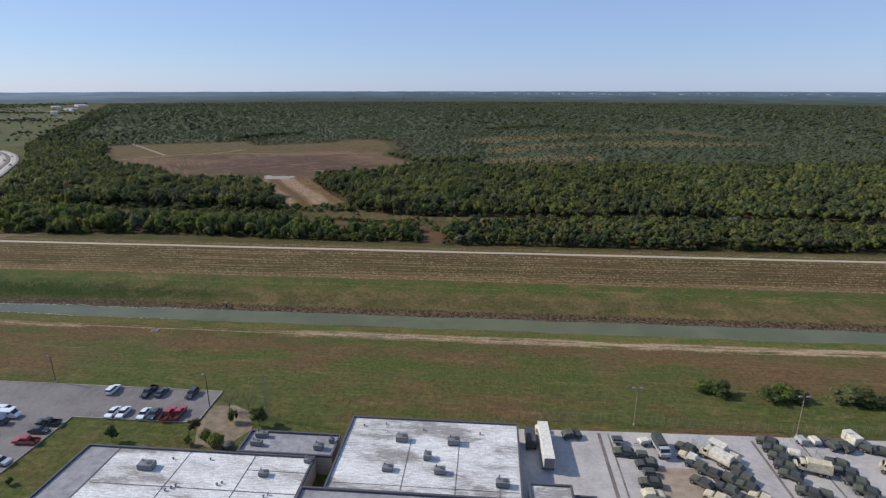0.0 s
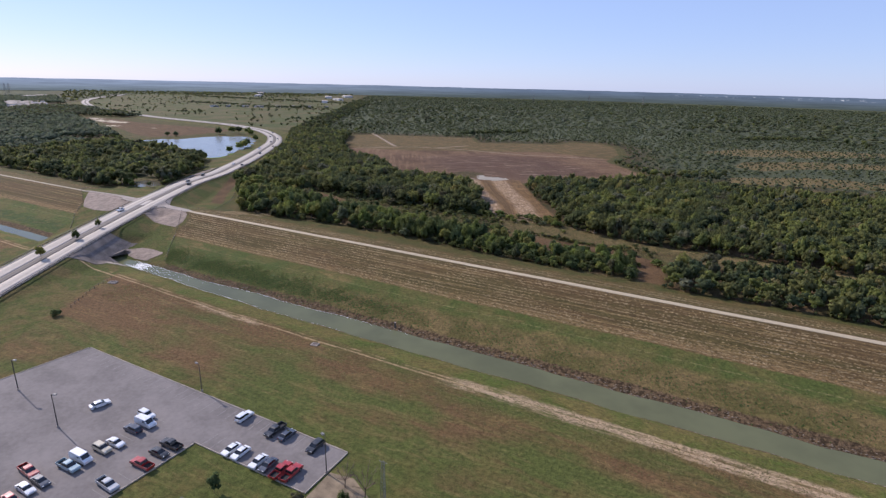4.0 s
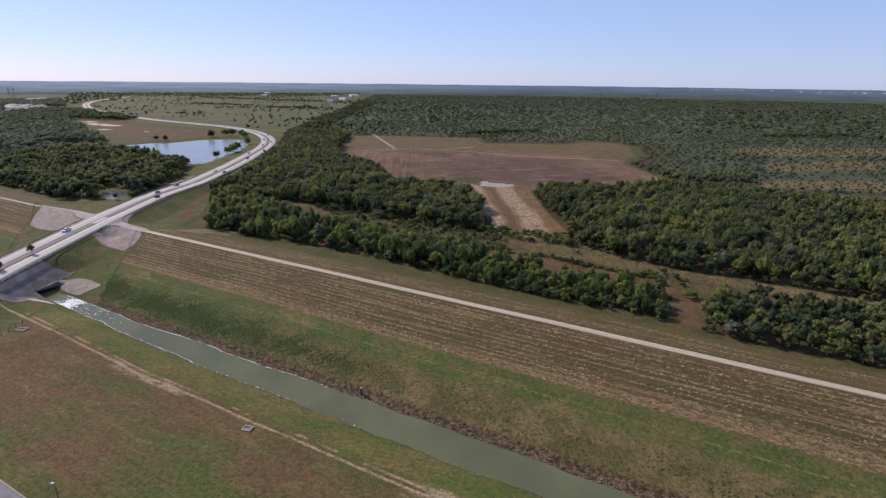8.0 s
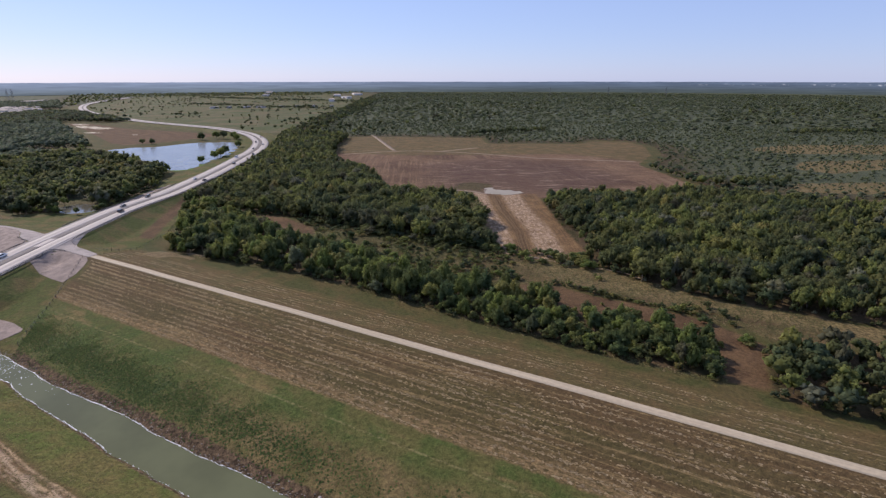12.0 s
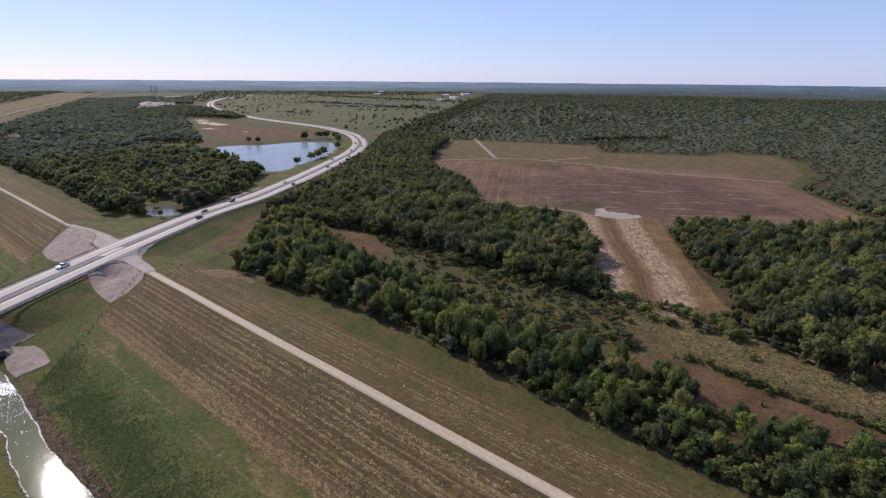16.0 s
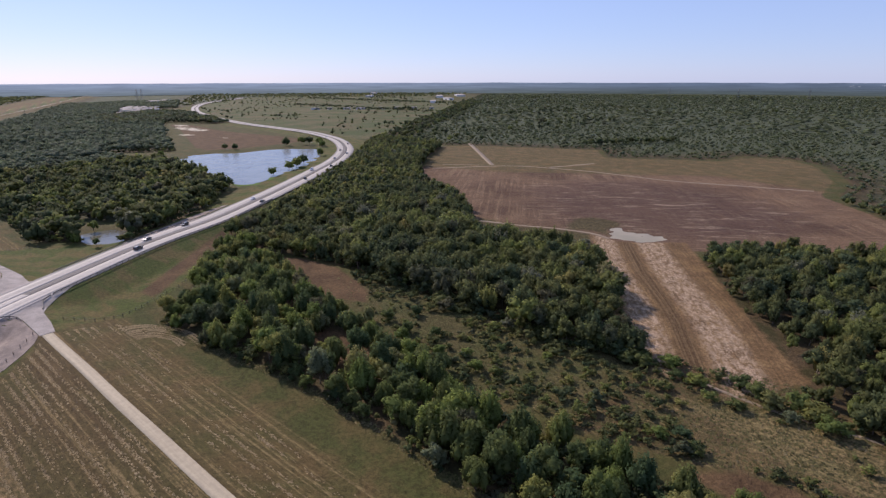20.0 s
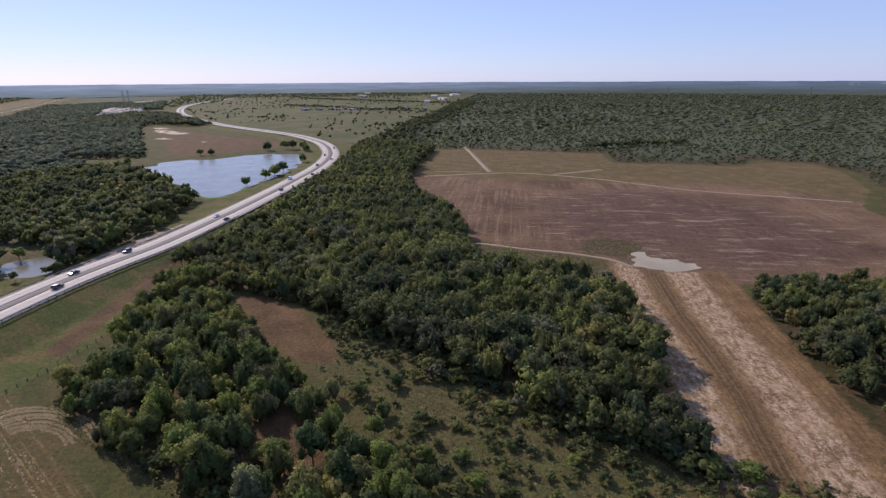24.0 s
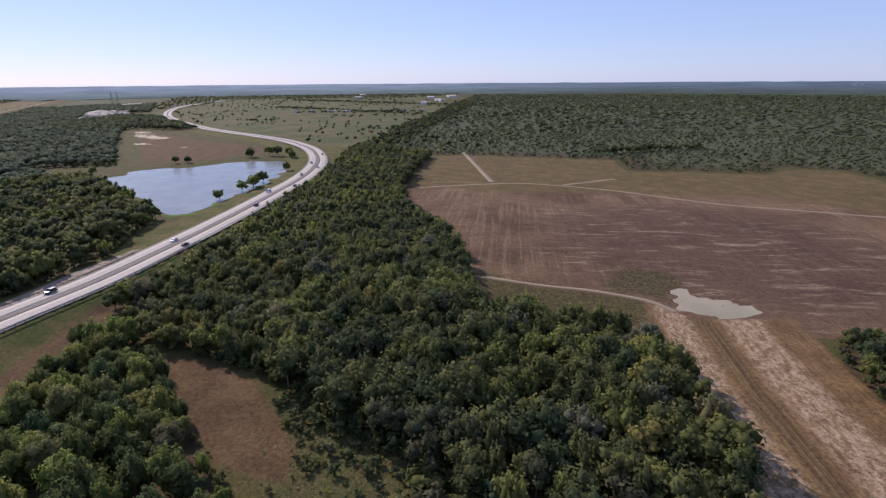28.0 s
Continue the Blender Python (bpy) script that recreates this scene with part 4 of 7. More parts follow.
stand("far_woods", part_of(far, lambda x, y: ((reach(x, y) >= 950) | (x >= 700)) & (reach(x, y) < 3000) & (x < 1900)), 2.5, 6, DOT, "low scrubby woods reaching to the skyline", 18, 4.4, leaf=M_LEAF_HAZED, tone=0.5)
# taller dark clumps that stand out of the scrub
tall = scatter(WOOD_FAR, 34, 25, 0.6)
stand("far_woods", part_of(tall, lambda x, y: (reach(x, y) < 2600) & (x < 1600) & (wave(x, y * 0.5, 120, 0.7) + wave(x, y, 41, 1.9) > 0.35)), 7, 12, FAR, "dark taller trees standing out of the scrub", 26, 1.2, tone=0.15)
for outline, seed, lo, hi in ((BELT_MID, 27, 5, 9), (BELT_NORTH, 28, 5, 8.5), (BELT_HEDGE, 29, 6, 10)):
    stand("far_woods", scatter(outline, 6.5, seed, 0.5), lo, hi, FAR, "dense dark trees between field and scrub", seed, 1.3, room=0.5, tone=0.28)
for outline, seed in ((SCRUB_A, 63), (SCRUB_B, 64), (SCRUB_D, 65)):
    stand("far_woods", scatter(outline, 6.5, seed, 0.6), 1.2, 3.2, FLAT, "scattered low bushes in straw-coloured grass", seed, 2.0, room=-400, leaf=M_LEAF_HAZED)


def edge_bushes(outline, seed, lo, hi, where, label="low green bushes along the wood's edge"):
    """Undergrowth that closes a wood's edge down to the ground."""
    r = np.random.default_rng(seed)
    p = np.array(outline, float)
    X, Y = [], []
    for a, b in zip(p, np.roll(p, -1, 0)):
        n = int(np.hypot(*(b - a)) / 2.1)
        u = (np.arange(n) + r.random(n)) / max(n, 1)
        X.append(a[0] + (b[0] - a[0]) * u)
        Y.append(a[1] + (b[1] - a[1]) * u)
    x, y = np.concatenate(X), np.concatenate(Y)
    x, y = x + r.normal(0, 1.3, len(x)), y + r.normal(0, 1.3, len(x))
    k = where(x, y) & open_ground(x, y, 0.0) & (poly_sd(x, y, outline) > -1.2) & (r.random(len(x)) < 0.85)
    x, y = x[k], y[k]
    many_trees("undergrowth", x, y, r.uniform(lo, hi, len(x)), LOW, label, seed + 1, 1.15)


LOW = [template(rng, "bush", 6, 84, 0.070, False) for _ in range(6)]
edge_bushes(WOOD, 201, 2.2, 5.0, lambda x, y: (y < 290) & (x > -330))
edge_bushes(WOOD_EAST, 203, 2.2, 5.0, lambda x, y: (x < 200) & (y < 300))
edge_bushes(STRIP_EAST, 205, 2.0, 4.4, lambda x, y: x < 260)
edge_bushes(STRIP, 207, 1.4, 3.4, lambda x, y: (x < 100) & (wave(x, y, 9, 1.1) > -0.15))
edge_bushes(WOOD_WEST, 209, 2.6, 5.5, lambda x, y: x > -760)
stand("pasture_trees", part_of(scatter(PASTURE, 27, 19, 0.6), lambda x, y: wave(x, y, 60, 0.8) + wave(x, y, 23, 2.1) > 0.12), 3, 9, FAR, "scattered trees on open pasture", 20, 1.3, tone=0.25)
stand("plantation", scatter(PLANTATION, 9, 66, 0.4), 8, 12, FAR, "dark dense plantation beyond the brown field", 67, 1.4, room=0.2, tone=0.06)
stand("boundary_wood", scatter(BOUNDARY, 11, 68, 0.5), 6, 11, FAR, "dark line of trees between pasture and scrub", 69, 1.4, tone=0.25)
for outline, seed in ((BELT_A, 61), (BELT_B, 62), (BELT_C, 72), (BELT_D, 73)):
    stand("tree_belt", scatter(outline, 13, seed, 0.5), 5, 9, FAR, "dark tree belt across distant pasture", seed, 1.5, 0.8, tone=0.15)
stand("town_trees", part_of(scatter(BEYOND, 21, 23), lambda x, y: reach(x, y) < 3200), 6, 10, DOT, "distant woods outside the levee", 24, 2.2)
stand("town_trees", part_of(scatter(TOWN, 30, 21), lambda x, y: reach(x, y) < 3200), 6, 10, DOT, "distant tree belts and gardens", 22, 2.2)

# distance: hazy woods under the skyline, the haze painted into a glowing ring
def backdrop():
    n = 240
    a = np.arange(n + 1) * 2 * math.pi / n
    r = np.random.default_rng(3)
    top = 58 + r.uniform(-1.2, 1.2, n + 1)
    V = np.concatenate([np.stack([np.cos(a) * 3300, np.sin(a) * 3300, np.full(n + 1, -4.0)], 1),
                        np.stack([np.cos(a) * 3300, np.sin(a) * 3300, top * 0.4], 1), np.stack([np.cos(a) * 3300, np.sin(a) * 3300, top], 1)])
    i = np.arange(n)
    F = np.concatenate([np.stack([i, i + 1, i + n + 2, i + n + 1], 1), np.stack([i, i + 1, i + n + 2, i + n + 1], 1) + n + 1])
    k = Mat("distant_haze", 1.0, 0.0, 0.0)
    p = k.place()
    s = k.t.nodes.new("ShaderNodeSeparateXYZ")
    k.put(s.inputs[0], p)
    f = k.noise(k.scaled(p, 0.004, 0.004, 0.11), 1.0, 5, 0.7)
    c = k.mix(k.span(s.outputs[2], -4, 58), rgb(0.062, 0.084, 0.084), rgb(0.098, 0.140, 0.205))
    # west side glows paler: brighter sunward haze put into the colour
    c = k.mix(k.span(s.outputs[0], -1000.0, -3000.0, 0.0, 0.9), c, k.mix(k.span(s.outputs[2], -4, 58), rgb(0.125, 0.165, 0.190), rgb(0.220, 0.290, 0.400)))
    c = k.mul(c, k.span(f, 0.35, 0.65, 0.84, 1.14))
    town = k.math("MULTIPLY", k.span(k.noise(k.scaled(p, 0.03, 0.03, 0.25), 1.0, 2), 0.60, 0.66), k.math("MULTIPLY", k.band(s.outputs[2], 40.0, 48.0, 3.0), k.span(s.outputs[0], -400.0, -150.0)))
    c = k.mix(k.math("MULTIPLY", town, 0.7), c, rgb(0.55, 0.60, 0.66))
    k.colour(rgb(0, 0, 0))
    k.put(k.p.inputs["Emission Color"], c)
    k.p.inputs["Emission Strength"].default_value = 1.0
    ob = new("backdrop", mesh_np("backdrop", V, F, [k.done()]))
    return tagged(ob, "glowing backdrop painted as hazy blue-green woods along the skyline", "distance", kind="structure")


backdrop()


# ---- grass tufts, cut hay and weeds that stand above the ground ----
def tufts(name, x, y, h, w, mat, label, seed, blades=1, long=1.0):
    """Many small tufts as one mesh: low, leaning tussocks."""
    r = np.random.default_rng(seed)
    z = ground_z(x, y)
    V, T = [], []
    tint = np.clip(r.normal(0.45, 0.25, len(x)) + 0.3 * wave(x, y, 7, 0.9), 0, 1)
    for b in range(blades):
        a = r.uniform(0, 6.28, len(x))
        ex, ey = x + r.normal(0, 0.45, len(x)) * w * (b > 0), y + r.normal(0, 0.45, len(x)) * w * (b > 0)
        ring = [np.stack([ex + np.cos(a + q) * w * long, ey + np.sin(a + q) * w, z - 0.05], -1) for q in (0.0, 2.1, 4.2)]
        top = np.stack([ex + r.uniform(-0.4, 0.4, len(x)) * w, ey + r.uniform(-0.4, 0.4, len(x)) * w, z + h * r.uniform(0.6, 1.2, len(x))], -1)
        for q in range(3):
            V.append(np.stack([ring[q], ring[(q + 1) % 3], top], 1))
            T.append(np.repeat(tint, 3))
    V = np.concatenate(V).reshape(-1, 3)
    N = r.normal(0, 0.28, V.shape) + (0, 0, 1)
    N /= np.linalg.norm(N, axis=1)[:, None]
    return tagged(new(name, mesh_np(name, V, np.arange(len(V)).reshape(-1, 3), [mat], {"tint": np.concatenate(T)}, normals=N)), label, "grass", kind="stuff")


def blade_material(name, dull, green, dry):
    k = Mat(name, 0.9, 0.0, 0.1)
    f = k.attr("tint")
    c = k.mix(k.span(f, 0.1, 0.5), rgb(*dull), rgb(*green))
    c = k.mix(k.span(f, 0.72, 0.95), c, rgb(*dry))
    c = k.mul(c, k.span(k.island(), 0.0, 1.0, 0.75, 1.25))
    k.colour(c)
    tr = k.node("ShaderNodeBsdfTranslucent", Color=c)
    mx = k.node("ShaderNodeMixShader")
    mx.inputs[0].default_value = 0.5
    k.t.links.new(k.p.outputs[0], mx.inputs[1])
    k.t.links.new(tr.outputs[0], mx.inputs[2])
    k.t.links.new(mx.outputs[0], k.t.nodes["Material Output"].inputs[0])
    return k.done()


M_BLADE = blade_material("bank_grass", (0.050, 0.084, 0.030), (0.082, 0.118, 0.036), (0.170, 0.150, 0.070))
M_WEED = blade_material("meadow_weeds", (0.110, 0.098, 0.046), (0.142, 0.132, 0.056), (0.240, 0.188, 0.10))
M_STRAW = blade_material("cut_hay", (0.270, 0.205, 0.118), (0.380, 0.295, 0.175), (0.470, 0.375, 0.235))


def grass_cover():
    r = np.random.default_rng(90)
    n = 52000
    x = -185 + 330 * r.random(n) ** 1.25
    y = r.normal(-46.5, 4.2, n)
    k = (r.random(n) < 0.30 + 0.62 * (wave(x, y, 3.1, 0.4) + 0.7 * wave(x, y, 7.3, 1.4) > 0.0)) & (x > -172 - (y + 52) * 1.06) & (r.random(n) < np.clip((-y - 29) / 10, 0.15, 1) * np.clip((-20 - x) / 70, 0.12, 1))
    x, y = x[k], y[k]
    tufts("bank_grass", x, y, r.uniform(0.08, 0.34, len(x)), r.uniform(0.16, 0.52, len(x)), M_BLADE, "shaggy unmown green grass on the channel bank", 91)
    # weeds in the meadow and at the woods' foot
    x, y = r.uniform(-230, 60, 46000), r.uniform(60, 132, 46000)
    k = (union(x, y, MEADOW) > 0.0) & (r.random(len(x)) < np.where(union(x, y, CLEARING, CLEARING_MID, CLEARING_EAST, CLEARING_NEAR) > -1, 0.10, 0.6))
    x, y = x[k], y[k]
    a, b = r.uniform(-225, 60, 16000), r.uniform(28, 40, 16000)
    j = np.abs(poly_sd(a, b, STRIP) + 0.5) < r.uniform(0.5, 2.2, 16000)
    x, y = np.concatenate([x, a[j]]), np.concatenate([y, b[j]])
    tufts("meadow_weeds", x, y, r.uniform(0.10, 0.45, len(x)), r.uniform(0.2, 0.7, len(x)), M_WEED, "tall olive weeds and dry grass below the levee", 92)
    # rows of cut hay on both slopes of the levee
    X, Y = [], []
    for row in np.concatenate([np.arange(-27.6, -3, 2.0), np.arange(4.5, 21, 2.5)]):
        m = 3200
        px = -222 + 560 * r.random(m) ** 1.45
        py = row + 0.35 * wave(px, 0 * px, 13, row) + r.normal(0, 0.26, m)
        dense = 0.45 + 0.9 * wave(px, 0 * px + row * 3, 9, 0.2 * row) + 0.35 * wave(px, 0 * px, 2.1, row) + (0.35 if row < -24 else 0.0) - (0.28 if row > 0 else 0.0)
        q = (r.random(m) < dense) & (px > np.interp(py, [-60, -52, -35, -23, -6, -3, 3, 15, 24], [-163, -170, -191, -200, -211, -220, -220, -224, -226]))
        X.append(px[q])
        Y.append(py[q])
    for rad in np.arange(6.5, 14.0, 1.2):
        m = int(150 * rad)
        th = r.uniform(-0.15, 1.85, m)
        q = r.random(m) < 0.42 + 0.8 * wave(th * rad, 0 * th + rad * 4, 2.2, rad)
        rr = rad + r.normal(0, 0.20, m) + 0.3 * wave(th * 3, 0 * th, 1.0, rad)
        X.append((-194 - rr * np.cos(th) * 1.7)[q])
        Y.append((20.5 + rr * np.sin(th))[q])
    x, y = np.concatenate(X), np.concatenate(Y)
    tufts("cut_hay", x, y, r.uniform(0.10, 0.26, len(x)), r.uniform(0.13, 0.36, len(x)), M_STRAW, "broken rows of cut pale hay on the levee", 93, long=2.3)
    # rough grass south of the channel
    x, y = -150 + 250 * r.random(30000) ** 1.1, r.uniform(-100, -66.5, 30000)
    k = r.random(30000) < 0.35 + 0.5 * (wave(x, y, 4.3, 2.4) > 0)
    x, y = x[k], y[k]
    tufts("bank_grass", x, y, r.uniform(0.06, 0.2, len(x)), r.uniform(0.12, 0.36, len(x)), M_WEED, "rough olive grass tufts beside the channel track", 94)


grass_cover()

# ---- building helpers ----
def part(name, bm, mat, parent=None, label="", at=None):
    """Links a bmesh as one mesh object, under a thing or a part."""
    bmesh.ops.recalc_face_normals(bm, faces=bm.faces[:])
    me = bpy.data.meshes.new(name)
    bm.to_mesh(me)
    bm.free()
    me.materials.append(mat)
    ob = new(name, me)
    if parent:
        ob.parent = parent
    if at is not None:
        ob.matrix_basis = at
    return tagged(ob, label)


def share(name, ob, parent, at):
    """Another piece on the same mesh."""
    o = new(name, ob.data)
    o.parent = parent
    o.matrix_basis = at
    return o


def thing(name, label, category, group="", at=None, kind=""):
    o = tagged(new(name), label, category, group, kind)
    if at is not None:
        o.matrix_basis = at
    return o


def box(bm, x0, x1, y0, y1, z0, z1, top=1.0, bevel=0.0):
    """A block; top < 1 draws its upper face in; bevel rounds its edges."""
    cx, cy = (x0 + x1) / 2, (y0 + y1) / 2
    lo = [bm.verts.new(p) for p in ((x0, y0, z0), (x1, y0, z0), (x1, y1, z0), (x0, y1, z0))]
    hi = [bm.verts.new((cx + (p.co.x - cx) * top, cy + (p.co.y - cy) * top, z1)) for p in lo]
    fs = [bm.faces.new(lo[::-1]), bm.faces.new(hi)]
    for i in range(4):
        j = (i + 1) % 4
        fs.append(bm.faces.new((lo[i], lo[j], hi[j], hi[i])))
    if bevel:
        es = list({e for f in fs for e in f.edges})
        bmesh.ops.bevel(bm, geom=es, offset=bevel, segments=1, affect="EDGES")
    return bm


def blk(*a, **k):
    return box(bmesh.new(), *a, **k)


def hull(bm, prof, w, belt=9.0, inset=0.85):
    """A side outline (x, z) drawn out to a width; points above the belt lean in."""
    L = [bm.verts.new((x, w / 2 * (inset if z > belt else 1), z)) for x, z in prof]
    R = [bm.verts.new((x, -w / 2 * (inset if z > belt else 1), z)) for x, z in prof]
    bm.faces.new(L)
    bm.faces.new(R[::-1])
    for i in range(len(prof)):
        j = (i + 1) % len(prof)
        bm.faces.new((L[j], L[i], R[i], R[j]))
    return bm


def tube(bm, p, q, r, r2=None, sides=8):
    """A round bar from p to q."""
    p, q = Vector(p), Vector(q)
    d = (q - p)
    m = d.to_track_quat("Z", "Y").to_matrix().to_4x4()
    r2 = r if r2 is None else r2
    rings = []
    for base, rad in ((p, r), (q, r2)):
        rings.append([bm.verts.new(base + (m @ Vector((rad * math.cos(a), rad * math.sin(a), 0)))) for a in np.arange(sides) * 2 * math.pi / sides])
    bm.faces.new(rings[0][::-1])
    bm.faces.new(rings[1])
    for i in range(sides):
        j = (i + 1) % sides
        bm.faces.new((rings[0][i], rings[0][j], rings[1][j], rings[1][i]))
    return bm


def drape(name, outline, mat, dz=0.07, cell=1.6, thick=0.4, zfun=None):
    """A slab with the given outline that follows the ground."""
    zf = zfun or (lambda x, y: np.maximum(ground_z(x, y), height(x, y)) + dz)
    bm = bmesh.new()
    bm.faces.new([bm.verts.new((x, y, 0)) for x, y in outline])
    p = np.array(outline, float)
    for k, (lo, hi) in enumerate(((p[:, 0].min(), p[:, 0].max()), (p[:, 1].min(), p[:, 1].max()))):
        nrm = (1, 0, 0) if k == 0 else (0, 1, 0)
        for v in np.arange(lo + cell, hi, cell):
            bmesh.ops.bisect_plane(bm, geom=bm.verts[:] + bm.edges[:] + bm.faces[:], plane_co=(v, v, 0), plane_no=nrm)
    vs = bm.verts[:]
    z = zf(np.array([v.co.x for v in vs]), np.array([v.co.y for v in vs]))
    for v, q in zip(vs, z):
        v.co.z = q
    rim = bmesh.ops.extrude_face_region(bm, geom=bm.faces[:])
    for v in [g for g in rim["geom"] if isinstance(g, bmesh.types.BMVert)]:
        v.co.z -= thick
    return part(name, bm, mat)


# more materials
M_PAVE = plain("paved_slope", (0.220, 0.170, 0.136), 0.95, grain=0.36, scale=0.35)
M_CONC = plain("pale_concrete", (0.36, 0.305, 0.25), 0.9, grain=0.26, scale=0.4)
M_JOIN = plain("worn_junction_concrete", (0.285, 0.245, 0.212), 0.95, grain=0.3, scale=0.25)
M_RAIL = plain("weathered_rail", (0.105, 0.095, 0.085), 0.8)
M_CONC_DARK = plain("stained_concrete", (0.160, 0.130, 0.112), 0.95, grain=0.45, scale=0.22)
M_LOT = plain("worn_asphalt", (0.170, 0.152, 0.143), 0.95, grain=0.24, scale=0.09)
M_YARD = plain("yard_concrete", (0.39, 0.36, 0.33), 0.95, grain=0.22, scale=0.12)
M_PAINT = plain("road_paint", (0.24, 0.225, 0.21), 0.9, grain=0.35)
M_ROOF_OLD = plain("grey_roofing", (0.26, 0.25, 0.255), 0.95, grain=0.35, scale=0.5)
M_COPING = plain("dark_coping", (0.075, 0.072, 0.082), 0.7)
M_WALL = plain("building_wall", (0.34, 0.30, 0.26), 0.9)
M_UNIT = plain("unit_sheet_metal", (0.19, 0.19, 0.19), 0.6, 0.2)
M_TYRE = plain("tyre_rubber", (0.02, 0.02, 0.021), 0.85)
M_GLASS = plain("vehicle_glass", (0.012, 0.015, 0.019), 0.12, grain=0.1, spec=0.6)
M_LIGHT = plain("lamp_lens", (0.72, 0.72, 0.70), 0.3)
M_TAIL = plain("tail_lens", (0.30, 0.02, 0.015), 0.3)
M_BEDLINER = plain("bed_liner", (0.022, 0.022, 0.023), 0.9)
M_TWIG = plain("bare_twigs", (0.17, 0.115, 0.09), 0.95, grain=0.3)
M_ROCK = plain("bank_rock", (0.20, 0.165, 0.13), 0.95, grain=0.5)
M_FOAM_GLARE = plain("foam_and_glare", (0.75, 0.76, 0.75), 0.6)
M_POLE = plain("bronze_pole", (0.085, 0.075, 0.065), 0.6, 0.3)
M_TANWOOD = plain("wood_pole", (0.26, 0.19, 0.12), 0.9)
M_HOUSE = plain("far_wall", (0.62, 0.61, 0.60), 0.8)


def roof_material():
    k = Mat("white_roof_membrane", 0.85, 0.0, 0.25)
    p = k.place()
    stain = k.noise(k.scaled(p, 0.45, 2.6, 1), 1.0, 7, 0.74, 0.25)
    broad = k.noise(k.scaled(p, 0.05, 0.14, 1), 1.0, 5, 0.6, 0.3)
    c = k.mix(k.span(k.math("ADD", k.math("MULTIPLY", stain, 0.6), k.math("MULTIPLY", broad, 0.45)), 0.42, 0.60), rgb(0.70, 0.68, 0.64), rgb(0.27, 0.25, 0.23))
    c = k.mix(k.math("MULTIPLY", k.span(broad, 0.52, 0.60, 1.0, 0.0), 0.35), c, rgb(0.78, 0.77, 0.74))
    c = k.mix(k.span(k.noise(k.scaled(p, 1.0, 2.2, 1), 1.0, 8, 0.82), 0.58, 0.68, 0.0, 0.75), c, rgb(0.16, 0.15, 0.14))
    c = k.mul(c, k.span(k.noise(p, 2.2, 5, 0.7), 0.3, 0.7, 0.80, 1.14))
    return k.colour(c).done()


M_ROOF = roof_material()
PAINT = {n: coat("paint_" + n, c) for n, c in (("white", (0.72, 0.73, 0.74)), ("black", (0.016, 0.017, 0.019)), ("navy", (0.028, 0.040, 0.065)),
         ("red", (0.36, 0.022, 0.020)), ("teal", (0.25, 0.36, 0.40)), ("tan", (0.50, 0.44, 0.32)), ("silver", (0.40, 0.41, 0.42)))}
MATT = {n: plain("matt_" + n, c, 0.85, grain=0.3, scale=1.5) for n, c in (("olive", (0.090, 0.092, 0.068)), ("sand", (0.52, 0.45, 0.31)),
        ("charcoal", (0.058, 0.060, 0.058)), ("canvas", (0.60, 0.55, 0.45)), ("grey", (0.33, 0.33, 0.33)))}


# ---- trees that stand as things of their own ----
def tree_kinds(forms, lobes, leaves, size, seed):
    out = []
    r = np.random.default_rng(seed)
    for form in forms:
        v, f, nor, cs = crown_np(r, form, lobes, leaves, size)
        crown = mesh_np("crown", v, f, [M_LEAF], normals=nor)
        bm = bmesh.new()
        tube(bm, (0, 0, -0.03), (0.005, 0, 0.40), 0.020, 0.013, 6)
        for c, rad in cs[1:6]:
            tube(bm, (0.002, 0, 0.15 + 0.2 * c[2]), (c[0] * 0.9, c[1] * 0.9, c[2]), 0.010, 0.003, 4)
        tube(bm, (0.005, 0, 0.39), tuple(cs[0][0]), 0.012, 0.003, 5)
        me = bpy.data.meshes.new("trunk")
        bm.to_mesh(me)
        bm.free()
        me.materials.append(M_BARK)
        out.append((me, crown))
    return out


TALL = tree_kinds(("plume", "plume", "round", "plume", "round", "plume", "round", "plume"), 12, 950, 0.030, 31)
SMALL = tree_kinds(("round", "plume", "round", "round", "round"), 9, 420, 0.045, 32)
BUSHY = tree_kinds(("bush", "bush", "bush", "bush"), 9, 480, 0.045, 33)


def tree(x, y, h, r, label, group="", wide=1.0, name="tree", base=None, low=False):
    kinds = BUSHY if low or name == "bush" or h < 4 else TALL if group == "trees along the levee" else SMALL
    trunk, crown = kinds[r.integers(0, len(kinds))]
    t = tagged(new(name), label, "tree", group)
    w = h * r.uniform(0.80, 1.12) * wide
    t.matrix_basis = pose(x, y, (z_at(x, y) if base is None else base), 0, 0, r.uniform(0, 360)) @ Matrix.Diagonal((w, w, h * (0.8 if name == "bush" else 1), 1))
    for n, me in (("trunk", trunk), ("crown", crown)):
        o = new(n, me)
        o.parent = t
    return t


